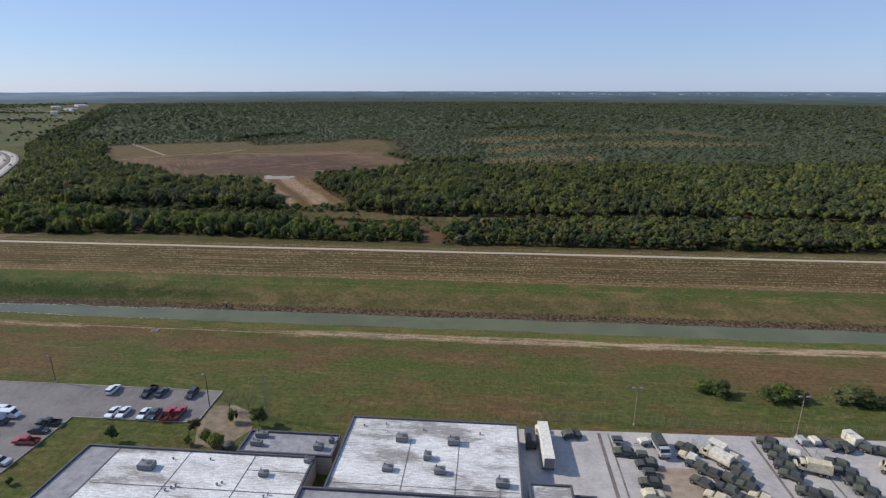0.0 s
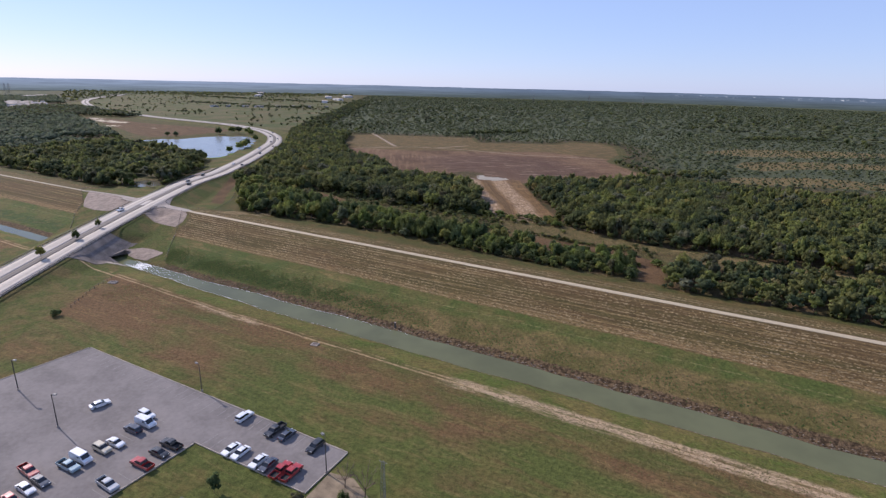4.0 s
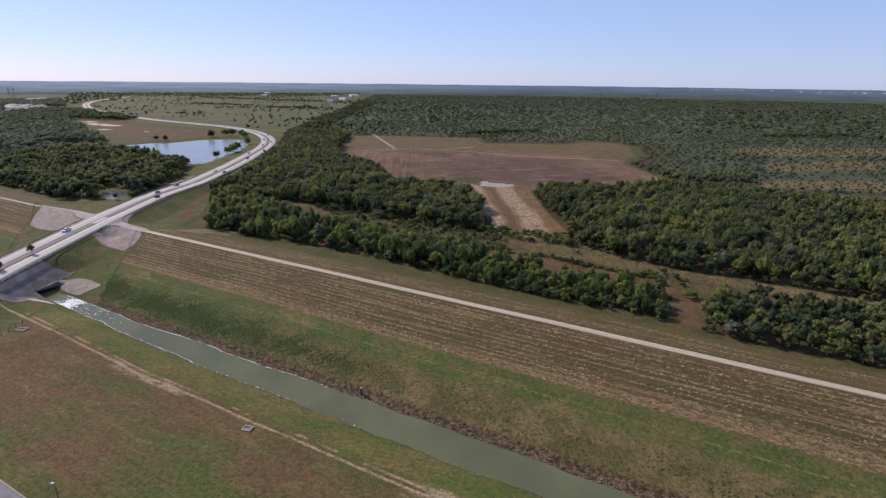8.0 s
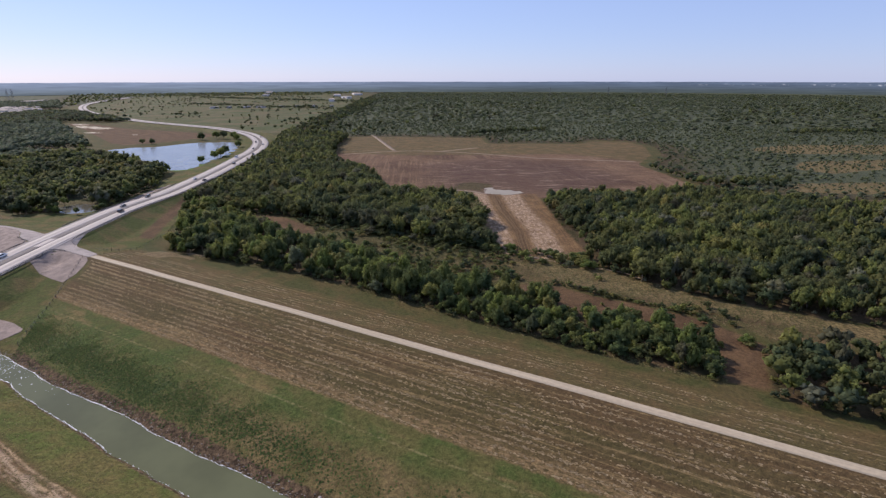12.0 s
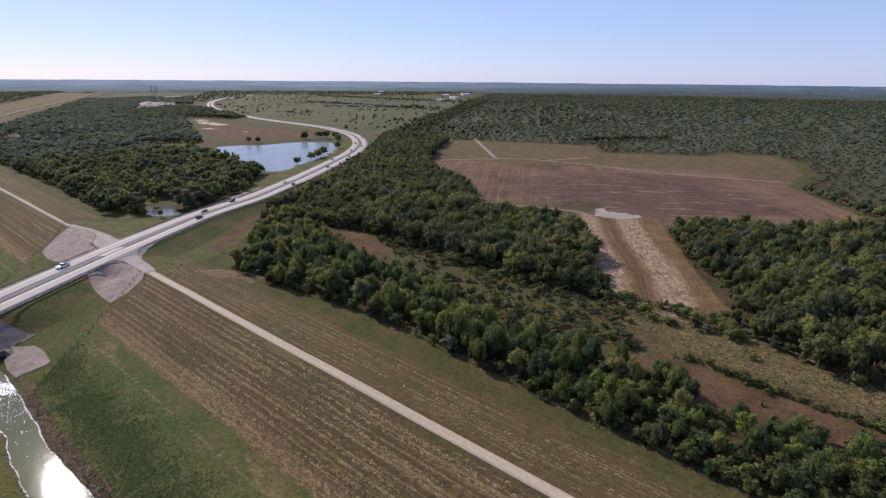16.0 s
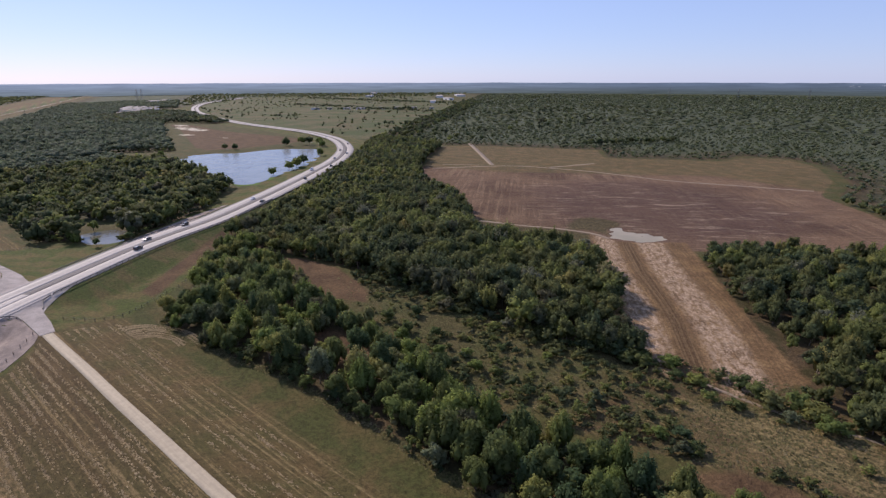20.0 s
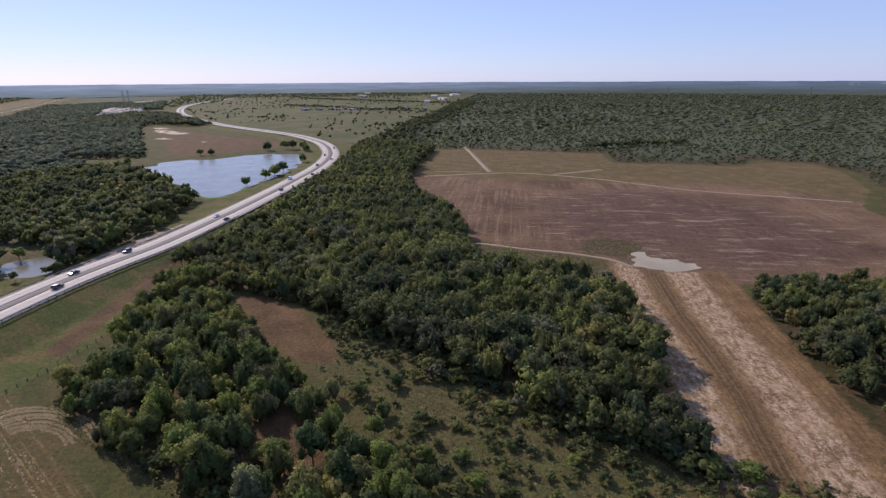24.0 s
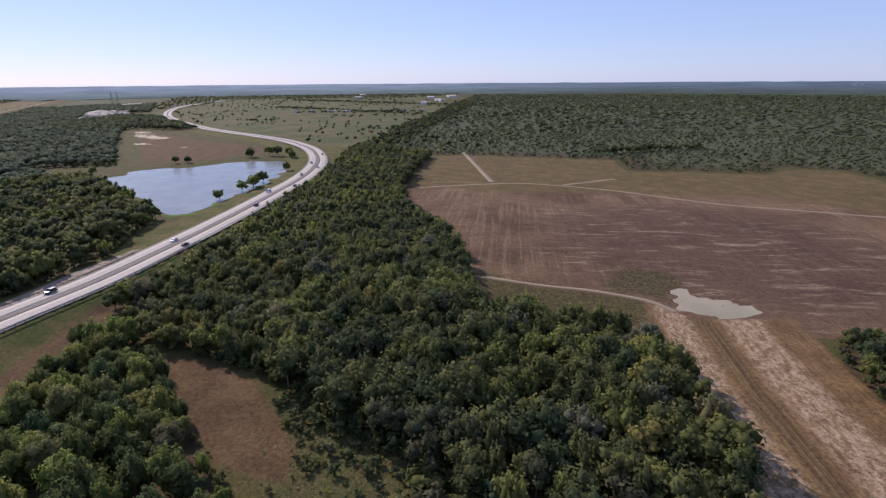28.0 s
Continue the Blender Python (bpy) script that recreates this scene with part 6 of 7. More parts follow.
wing(78.0, 86.4, -190, -162.6, Z_R + 0.3, M_ROOF, 0.4)
wing(86.7, 91.0, -186, -164.2, Z_R - 0.6, M_ROOF_OLD, 0.3)
part("roof_strip", blk(-17.7, -10.8, -204.5, -158.5, Z_R + 0.002, Z_R + 0.03), M_ROOF_OLD, hall, "older grey strip of roofing")
for x0, x1, y0, y1 in ((-10.8, -10.5, -204, -158.4), (5.5, 5.62, -204, -158.4), (20.0, 20.12, -204, -158.4), (-10, 32.5, -169.2, -169.05), (20, 32.5, -163.0, -162.9)):
    part("roof_seam", blk(x0, x1, y0, y1, Z_R + 0.004, Z_R + 0.07), M_COPING, hall)
for x0, x1, y0, y1 in ((52.6, 52.72, -167, -150), (63.4, 63.52, -167, -150.5), (72.2, 72.3, -167, -160), (38.2, 76, -165.2, -165.1)):
    part("roof_seam", blk(x0, x1, y0, y1, Z_R + 0.154, Z_R + 0.21), M_COPING, hall)


def roof_unit(x, y, z, w, d, h, turn=0.0, duct=True):
    t = thing("air_conditioner", "grey sheet-metal air conditioning unit on the roof", "air conditioner", "rooftop units", pose(x, y, z, 0, 0, turn))
    part("curb", blk(-w / 2 + 0.1, w / 2 - 0.1, -d / 2 + 0.1, d / 2 - 0.1, 0, 0.2), M_COPING, t)
    part("case", blk(-w / 2, w / 2, -d / 2, d / 2, 0.2, h, bevel=0.04), M_UNIT, t)
    part("fan_ring", tube(bmesh.new(), (w * 0.2, 0, h), (w * 0.2, 0, h + 0.12), min(w, d) * 0.3, None, 12), M_COPING, t)
    part("grille", blk(-w / 2 - 0.03, -w / 2 + 0.0, -d * 0.35, d * 0.35, 0.35, h - 0.15), M_COPING, t)
    if duct:
        part("vent_pipe", tube(bmesh.new(), (-w * 0.3, d * 0.25, h), (-w * 0.3, d * 0.25, h + 0.55), 0.12), M_UNIT, t)
    return t


for x, y, w, d, h, z in ((-1.0, -164, 3.2, 2.0, 1.3, 0), (50.6, -150.6, 2.6, 1.7, 1.3, 0.15), (62.3, -150.8, 2.8, 1.8, 1.4, 0.15), (57.0, -156.3, 1.5, 2.0, 1.3, 0.15),
                         (49.2, -160.6, 2.2, 1.6, 1.0, 0.15), (60.0, -160.6, 2.3, 1.5, 1.2, 0.15), (72.8, -163.4, 2.7, 1.6, 1.3, 0.15), (18.6, -151.6, 2.8, 1.1, 1.2, -0.1),
                         (18.6, -154.6, 2.6, 1.1, 1.2, -0.1), (32.8, -154.8, 2.0, 1.5, 1.3, -0.1), (35.0, -152.4, 1.1, 1.0, 1.2, -0.1), (24.2, -164.2, 1.9, 1.3, 1.0, 0), (36.0 - 4, -159.5, 1.7, 1.0, 0.9, 0)):
    roof_unit(x, y, Z_R + z, w, d, h, jig.uniform(-4, 4))
vents = None
for x, y in ((7.4, -169.5), (8.0, -168.8), (6.6, -170.2), (16.0, -167.8), (16.8, -167.3), (26.6, -170.3), (27.2, -169.6), (3, -161), (11, -160.5), (41, -146), (46, -145), (68, -147), (55.0, -146.5)):
    at = pose(x, y, Z_R + (0.15 if x > 37 else 0))
    v = thing("roof_vent", "small dark roof vent pipe with a cap", "roof vent", "roof vents", at)
    if vents is None:
        vents = [part("pipe", tube(bmesh.new(), (0, 0, 0), (0, 0, 0.45), 0.14), M_COPING, v), part("cap", tube(bmesh.new(), (0, 0, 0.45), (0, 0, 0.6), 0.3, 0.1), M_UNIT, v)]
    else:
        for o in vents:
            share(o.name.split(".")[0], o, v, Matrix.Identity(4))

tank = thing("water_tank", "dark round tank standing beside the hall", "tank", "", pose(10.8, -152.2, Z_G))
part("drum", tube(bmesh.new(), (0, 0, 0), (0, 0, 2.6), 1.2, 1.2, 16), MATT["charcoal"], tank)
part("dome", tube(bmesh.new(), (0, 0, 2.6), (0, 0, 3.0), 1.2, 0.5, 16), MATT["charcoal"], tank)

# lattice mast by the hall
mast = thing("radio_mast", "slim grey lattice radio mast on the grass", "mast", "", pose(14.3, -138.4, Z_G))
for i in range(3):
    a = radians(120 * i)
    part("leg", tube(bmesh.new(), (0.65 * math.cos(a), 0.65 * math.sin(a), -0.3), (0.35 * math.cos(a), 0.35 * math.sin(a), 12.6), 0.05, 0.04, 5), M_STEEL, mast)
for k in range(14):
    z0, z1 = k * 0.9, k * 0.9 + 0.9
    for i in range(3):
        a, b = radians(120 * i), radians(120 * (i + 1))
        r0, r1 = 0.65 - 0.3 * z0 / 12.6, 0.65 - 0.3 * z1 / 12.6
        part("brace", tube(bmesh.new(), (r0 * math.cos(a), r0 * math.sin(a), z0), (r1 * math.cos(b), r1 * math.sin(b), z1), 0.03, 0.03, 4), M_STEEL, mast)
part("antenna_bar", tube(bmesh.new(), (-0.9, 0, 12.4), (0.9, 0, 12.4), 0.04), M_STEEL, mast)

# bare worn earth beside the car park
drape("worn_earth", [(-2.6, -134), (3, -133), (9, -136), (12, -143), (8, -151), (1, -150), (-2, -143)], plain("dry_earth", (0.20, 0.152, 0.098), 0.95, grain=0.4, scale=0.5), 0.03)
tagged(bpy.data.objects["worn_earth"], "dry bare earth patch beside the car park", "earth", kind="structure")

# ---- vehicle yard ----
Z_Y = -0.45
yard = thing("yard", "pale concrete storage yard with drainage strips", "yard", kind="structure")
slab("surface", [(77.3, -137.4), (98, -136.6), (180, -134.5), (200, -134.2), (200, -230), (77.3, -230)], Z_Y, M_YARD, yard)
for x0, x1 in ((96.2, 97.0), (98.6, 99.0), (131.9, 132.5), (142.9, 143.3)):
    part("drain_strip", blk(x0, x1, -200, -137.5, Z_Y - 0.1, Z_Y + 0.012), M_CONC_DARK, yard)
part("patch", blk(105.5, 116, -166, -149, Z_Y - 0.1, Z_Y + 0.02), plain("rusty_gravel", (0.30, 0.23, 0.165), 0.95, grain=0.3, scale=0.6), yard, "brown gravel patch")
trailer = thing("semi_trailer", "long white box trailer parked in the yard", "trailer", "", pose(83.0, -146.0, Z_Y, 0, 0, 91.5))
part("box", blk(-6.9, 6.9, -1.2, 1.2, 1.1, 3.7, bevel=0.05), plain("trailer_skin", (0.66, 0.62, 0.53), 0.6), trailer)
part("door", blk(-6.94, -6.9, -1.1, 1.1, 1.2, 3.6), plain("trailer_door", (0.24, 0.21, 0.20), 0.7), trailer, "brown rear door")
part("frame", blk(-6.7, 6.5, -0.5, 0.5, 0.8, 1.1), MATT["charcoal"], trailer)
for s in (-0.7, 0.7):
    part("landing_leg", blk(4.4, 4.6, s - 0.08, s + 0.08, 0.0, 0.9), M_STEEL, trailer)
wheel_set(trailer, (-5.6, -4.4), 2.45, 0.5, 0.4)
vehicle("cargo", "charcoal charcoal", 79.8, -142.5, Z_Y, 91, "dark truck parked in the hall's shadow", "yard vehicles")
# low trailer added where a flat roof-like thing stands
vehicle("trailer", "grey canvas", 82.6, -138.0, Z_Y, 2, "white-covered trailer standing in for a flat roof-like thing by the fence", "yard vehicles")
vehicle("utility", "charcoal olive", 89.8, -139.8, Z_Y, 10, "dark olive utility vehicle in the concrete yard", "yard vehicles")
O, C, S = "olive charcoal", "charcoal olive", "sand canvas"
for kind, col, x, y, a in (
        ("utility", O, 100.7, -145.4, 178), ("trailer", C, 104.6, -146.0, 180), ("utility", C, 104.8, -149.2, 178), ("trailer", O, 104.6, -151.9, 0), ("utility", O, 104.0, -155.2, 178),
        ("utility", "sand sand", 103.6, -158.8, 0), ("trailer", "grey charcoal", 100.2, -141.0, 0), ("cargo", "grey charcoal", 109.4, -143.4, 276), ("trailer", "grey canvas", 106.3, -141.0, 200),
        ("utility", O, 115.4, -142.6, 140), ("utility", "sand canvas", 114.8, -146.0, 140), ("shelter", "grey grey", 119.0, -142.0, 130), ("utility", C, 115.6, -148.6, 140),
        ("shelter", S, 122.4, -142.3, 130), ("cargo", S, 120.8, -145.8, 132), ("utility", "sand sand", 124.0, -145.2, 140), ("utility", C, 123.4, -148.6, 140), ("utility", O, 117.6, -150.8, 140),
        ("utility", C, 120.2, -152.0, 140), ("utility", O, 114.8, -154.2, 140), ("utility", C, 124.0, -151.8, 140), ("utility", O, 123.6, -154.8, 140), ("utility", C, 119.2, -155.8, 140),
        ("utility", "sand sand", 125.0, -158.0, 140), ("utility", "sand sand", 116.0, -158.6, 140), ("utility", C, 121.5, -159.0, 140),
        ("utility", O, 135.2, -138.6, 150), ("utility", C, 135.3, -141.5, 150), ("utility", O, 135.2, -144.4, 150), ("utility", C, 135.0, -147.4, 150), ("utility", O, 134.6, -150.4, 150),
        ("trailer", "grey canvas", 139.2, -142.6, 160), ("box_truck", "sand sand", 140.2, -148.0, 158), ("utility", O, 135.6, -155.4, 150), ("trailer", C, 138.8, -155.6, 150), ("utility", C, 135.6, -158.8, 150),
        ("utility", C, 146.8, -145.4, 150), ("utility", O, 146.9, -148.4, 150), ("utility", C, 147.2, -151.4, 150), ("utility", O, 147.6, -154.2, 150), ("utility", C, 148.0, -157.2, 150),
        ("trailer", "grey grey", 143.4, -137.4, 100), ("trailer", "grey canvas", 146.4, -137.4, 100), ("utility", C, 149.2, -138.2, 110), ("utility", O, 152.0, -138.6, 110), ("shelter", S, 155.2, -136.4, 100),
        ("trailer", C, 156.6, -139.2, 140), ("utility", C, 159.0, -140.2, 150), ("shelter", "charcoal olive", 162.4, -141.8, 140), ("cargo", S, 158.0, -147.6, 150), ("box_truck", "sand sand", 164.5, -150.0, 150),
        ("utility", O, 166.0, -143.5, 150), ("utility", C, 168.5, -147.0, 150)):
    first = {"olive": "dark olive", "charcoal": "dark grey", "sand": "sand-coloured", "grey": "grey"}[col.split()[0]]
    noun = {"utility": "utility vehicle", "cargo": "covered cargo truck", "box_truck": "box-bodied truck", "trailer": "small trailer", "shelter": "shelter box"}[kind]
    vehicle(kind, col, x, y, Z_Y, a + jig.uniform(-5, 5), "%s %s parked in the concrete yard" % (first, noun), "yard vehicles")


def wire_fence(name, pts, gap, h, label, mat=None, wires=(0.45, 0.85, 1.15), post_r=0.10, z=None, rail=False):
    """Posts along a line with strands of wire between them."""
    t = thing(name, label, "fence")
    p = [Vector((*q, 0)) for q in pts]
    tops, post = [], None
    for a, b in zip(p, p[1:]):
        n = max(1, round((b - a).length / gap))
        for i in range(n + (b is p[-1])):
            q = a.lerp(b, i / n)
            zz = z_at(q.x, q.y) if z is None else z
            at = pose(q.x, q.y, zz)
            if post is None:
                post = part("post", tube(bmesh.new(), (0, 0, -0.4), (0, 0, h), post_r, post_r * 0.9, 6), mat or M_POST, t, at=at)
            else:
                share("post", post, t, at)
            tops.append(Vector((q.x, q.y, zz)))
    for w in wires:
        bm = bmesh.new()
        r, rings = 0.05 if rail else 0.012, []
        for i, a in enumerate(tops):
            d = (tops[min(i + 1, len(tops) - 1)] - tops[max(i - 1, 0)]).normalized()
            side = Vector((-d.y, d.x, 0)).normalized() * r
            c = a + Vector((0, 0, w * h / 1.2))
            rings.append([bm.verts.new(c + o) for o in (side, Vector((0, 0, r)), -side, Vector((0, 0, -r)))])
        for p0, p1 in zip(rings, rings[1:]):
            for j in range(4):
                bm.faces.new((p0[j], p0[(j + 1) % 4], p1[(j + 1) % 4], p1[j]))
        bm.faces.new(rings[0])
        bm.faces.new(rings[-1])
        part("rail" if rail else "wire", bm, M_STEEL, t)
    return t


wire_fence("yard_fence", [(78, -133.2), (98, -132.2), (132, -133.4), (200, -131.0)], 3.0, 2.4, "tall chain-link fence along the yard's edge", M_STEEL, (0.1, 0.4, 0.7, 1.0, 1.18), 0.05, -0.6)
wire_fence("pipe_fence", [(144.4, -137.5), (145.2, -175)], 4.0, 1.4, "white pipe rail fence across the yard", M_STEEL, (0.6, 1.15), 0.06, Z_Y, True)
wire_fence("pipe_fence", [(141.2, -137.0), (141.6, -146)], 4.0, 1.4, "white pipe rail fence across the yard", M_STEEL, (0.6, 1.15), 0.06, Z_Y, True)

# ---- the crossing of levee and highway ----
def paved(name, outline, mat, label, dz=0.08, **k):
    return tagged(drape(name, outline, mat, dz, **k), label, "paving", kind="structure")


paved("paved_fan", [(-241.6, -17.5), (-234, -18.8), (-227, -20), (-215.6, -20.6), (-207.4, -20.4), (-209.4, -14), (-214, -8), (-217.5, -4.6), (-222, -2.3), (-240, -2.4), (-244, -3.4),
                    (-245.6, -6), (-244.6, -10.4)], M_PAVE, "grey-pink paved slope beside the crossing", 0.12, cell=1.1, thick=0.9)
paved("paved_fan", [(-297.2, -19.5), (-304.5, -15), (-310.6, -10.8), (-316, -6.6), (-320.5, -3), (-325.5, 0.8), (-319, 3.8), (-312, 5.6), (-303, 5.2), (-296, 3.6), (-284, -1.9), (-275, -3.0),
                    (-271.8, -3.9), (-268.6, -7.5), (-267, -11), (-268.5, -15.2), (-274, -19.2), (-284.2, -20.8)], M_PAVE, "grey-pink paved slope beside the crossing", 0.12, cell=1.3, thick=0.9)
paved("junction", [(-243.6, -8.6), (-245.8, -5.8), (-244.1, -3.2), (-240, -2.2), (-221.5, -2.1), (-221.5, 2.1), (-231, 3.5), (-243, 4.4), (-249.6, 7.4), (-256, 13), (-263, 20), (-269, 27), (-277, 40),
                   (-285, 52.5), (-291, 62.5), (-250.2, 1.2)], M_JOIN, "pale concrete apron where the track meets the road", 0.16, cell=1.2, thick=0.9)
paved("junction", [(-271.2, -2.2), (-281, 12.6), (-287, 10.6), (-300, 11), (-318, 8.5), (-330, 4.0), (-330, -0.5), (-326, 1), (-312, 5.9), (-303, 5.5), (-296, 3.9), (-284, -1.6), (-275, -2.7)], M_JOIN,
      "pale concrete apron where the track meets the road", 0.16, cell=1.2, thick=0.9)
paved("road_shoulder", [(-312, 48), (-330, 62), (-360, 114), (-372, 140), (-368, 143), (-350, 112), (-322, 66)], M_PAVE, "worn gravel shoulder along the guard rail", 0.05, cell=3)

# crest track beyond the road
M_WORN = road_material("worn_track", (0.34, 0.285, 0.205), False)
wx2 = np.concatenate([np.arange(-3300, -700, 60.0), np.arange(-700, -326, 10.0)])
wy2 = np.interp(wx2, BEND_X, BEND_Y)
west_track = ribbon("crest_track", wx2, wy2 + 1.0, height(wx2, wy2 + 1.0) + 0.06, -1.1, 1.1, M_WORN, 0.3, wx2, 3)
tagged(west_track, "pale gravel service track on the levee's crest", "track", kind="structure")
toe = ribbon("berm_track", wx2[wx2 < -900], wy2[wx2 < -900] - 34, height(wx2[wx2 < -900], wy2[wx2 < -900] - 34) + 0.06, -2.5, 2.5, M_WORN, 0.3, wx2[wx2 < -900], 3)
tagged(toe, "pale track along the levee's berm", "track", kind="structure")


def guard_rail(side, y0, y1):
    """A steel guard rail on posts along the road's edge."""
    t = thing("guard_rail", "weathered steel guard rail on dark posts", "guard rail", "guard rails")
    s = np.arange(RS[0], RS[-1], 3.8)
    x, y, z = np.interp(s, RS, RX), np.interp(s, RS, RY), np.interp(s, RS, RZ)
    tx, ty = np.gradient(x), np.gradient(y)
    n = np.hypot(tx, ty)
    x, y = x + ty / n * side, y - tx / n * side
    k = (y > y0) & (y < y1)
    x, y, z = x[k], y[k], z[k]
    post = None
    for a, b, c in zip(x, y, z):
        at = pose(a, b, c - 0.05)
        if post is None:
            post = part("post", blk(-0.09, 0.09, -0.09, 0.09, -0.9, 0.78), M_POST, t, at=at)
        else:
            share("post", post, t, at)
    tx, ty = np.gradient(x), np.gradient(y)
    n = np.hypot(tx, ty)
    wx, wy = ty / n * 0.06, -tx / n * 0.06
    rings = [np.stack([x + sx * wx, y + sx * wy, z + 0.6 + sz], 1) for sx, sz in ((-1, -0.16), (1, -0.16), (1, 0.16), (-1, 0.16))]
    bm = bmesh.new()
    vs = [[bm.verts.new(p) for p in ring] for ring in rings]
    for j in range(4):
        for i in range(len(x) - 1):
            bm.faces.new((vs[j][i], vs[(j + 1) % 4][i], vs[(j + 1) % 4][i + 1], vs[j][i + 1]))
    for i in (0, -1):
        bm.faces.new([vs[j][i] for j in range(4)])
    part("rail", bm, M_RAIL, t)
    return t


for side, y0, y1 in ((9.9, -150, -10.5), (9.9, 10, 165), (-9.9, -150, -9), (-9.9, 16, 135)):
    guard_rail(side, y0, y1)


def end_rail(pts):
    """A short curved end of a guard rail round the paved corner."""
    xs, ys, _ = spline(pts, 2.0)
    t = thing("guard_rail", "curved end of a steel guard rail", "guard rail", "guard rails")
    bm = bmesh.new()
    vs = []
    for px, py in zip(xs, ys):
        pz = z_at(px, py) + 0.62
        vs.append([bm.verts.new((px + 0.07 * u, py + 0.07 * u, pz + w)) for u, w in ((-1, -0.13), (1, -0.13), (1, 0.13), (-1, 0.13))])
    for p, q in zip(vs, vs[1:]):
        for j in range(4):
            bm.faces.new((p[j], p[(j + 1) % 4], q[(j + 1) % 4], q[j]))
    bm.faces.new(vs[0])
    bm.faces.new(vs[-1])
    part("rail", bm, M_RAIL, t)
    for i in range(0, len(xs), 2):
        part("post", blk(-0.09, 0.09, -0.09, 0.09, -0.5, 0.75), M_POST, t, at=pose(xs[i], ys[i], z_at(xs[i], ys[i])))


end_rail([(-242.6, -11), (-245.2, -7.6), (-245.4, -4.6), (-243.2, -3.0), (-239.5, -2.7)])
end_rail([(-256.2, 10.2), (-253.2, 7.2), (-249.5, 6.2), (-246.5, 5.2)])
end_rail([(-268.2, -10.2), (-271.4, -6.4), (-274.5, -3.6), (-284, -2.6)])
wire_fence("post_fence", [(-172, -52.6), (-190, -35), (-206, -19.5), (-224, -3.2)], 3.4, 1.25, "dark wooden post and wire fence down the slope")
wire_fence("post_fence", [(-233, 7.5), (-227.5, 15), (-228.5, 24), (-235, 35), (-244, 51), (-262, 70)], 3.4, 1.25, "dark wooden post and wire fence by the mown grass")
wire_fence("post_fence", [(-262, -47), (-288, -30), (-305, -15), (-334, 0.5)], 3.4, 1.25, "dark wooden post and wire fence by the paved slope")
wire_fence("post_fence", [(-141, -112), (-152, -99), (-163, -84)], 3.4, 1.25, "dark wooden post and wire fence near the culvert")
wire_fence("post_fence", [(-336, 2), (-352, 14), (-352, 30)], 3.6, 1.25, "dark wooden post and wire fence by the levee track")


# culvert under the road
def spot(side, out):
    q = CULV + CU * side + CN * out
    return float(q[0]), float(q[1])


culvert = thing("culvert", "concrete box culvert with a wide dark mouth under the road", "culvert", kind="structure")


def slope(x, y):
    return np.maximum(np.maximum(bank_z(x, y), height(x, y)), np.where(hole_at(x, y), -9, ground_z(x, y))) + 0.14


def hole_at(x, y):
    side, out = (x - CULV[0]) * CU[0] + (y - CULV[1]) * CU[1], (x - CULV[0]) * CN[0] + (y - CULV[1]) * CN[1]
    return (np.abs(side) < 9) & (out > -16)


W = 5.7                                               # half the mouth's width
apron = drape("apron", [(-193.2, -85), (-204.5, -67.6), (-214.6, -52.6), (-211, -49.5), (-206, -43.9), (-205.2, -46.4), (-203.8, -50.5), spot(W + 1.2, 0.2), spot(W, 0.3), spot(-W, 0.3), spot(-W - 1.2, 3.6),
              (-188.5, -69), (-187.7, -73.4), (-188.4, -77.3), (-190.6, -81)], M_CONC_DARK, 0.1, 1.3, 0.7, slope)
apron.parent = culvert
at = pose(CULV[0], CULV[1], 0, 0, 0, math.degrees(math.atan2(CN[1], CN[0])))     # local x: out of the mouth, y: along it
part("head_wall", blk(-0.45, 0.45, -W - 1, W + 1, -4.5, -3.75, bevel=0.05), M_CONC_DARK, culvert, at=at)
for s in (1, -1):
    part("side_wall", blk(-14, 0.45, s * (W + 0.7) - 0.7, s * (W + 0.7) + 0.7, -8, -3.9), M_CONC_DARK, culvert, at=at)
    w = bmesh.new()
    hull(w, [(0.45, -8), (0.45, -3.8), (1.4, -4.1), (5.6, -6.3), (6.4, -6.5), (6.4, -8)], 1.5)
    part("wing_wall", w, M_PAVE, culvert, at=at @ pose(0, s * (W + 0.75), 0, 0, 0, s * 6))
part("back_wall", blk(-14.2, -13.8, -W - 1, W + 1, -8, -3.4), M_CONC_DARK, culvert, at=at)
part("tunnel_roof", blk(-14, -0.45, -W - 1, W + 1, -4.5, -3.9), M_CONC_DARK, culvert, at=at)
part("tunnel_floor", blk(-13.8, 0.4, -W, W, -8.2, -6.85), M_CONC_DARK, culvert, at=at)
paved("culvert_slab", [(-203.5, -52), (-197.7, -46.8), (-190.5, -46), (-182, -46.6), (-180.6, -48), (-181.6, -55.6), (-190, -56.2), (-196.4, -55.4)], M_PAVE, "pale concrete slab beside the channel", 0.16, cell=1.1, thick=0.8)
paved("culvert_sill", [(-190, -70.6), (-188.2, -67.4), (-184.5, -65.6), (-180.6, -65.2), (-181.4, -67.4), (-186, -70.2)], M_CONC, "pale concrete slab beside the channel", 0.16, cell=1.1, thick=0.8)


def water_edge(x, south):
    """Where the bank meets the water at x."""
    lo, hi = np.full(x.shape, -61.0), np.full(x.shape, -74.0 if south else -50.0)
    for _ in range(18):
        m = (lo + hi) / 2
        dry = height(x, m) > -6.72
        hi, lo = np.where(dry, m, hi), np.where(dry, lo, m)
    return lo


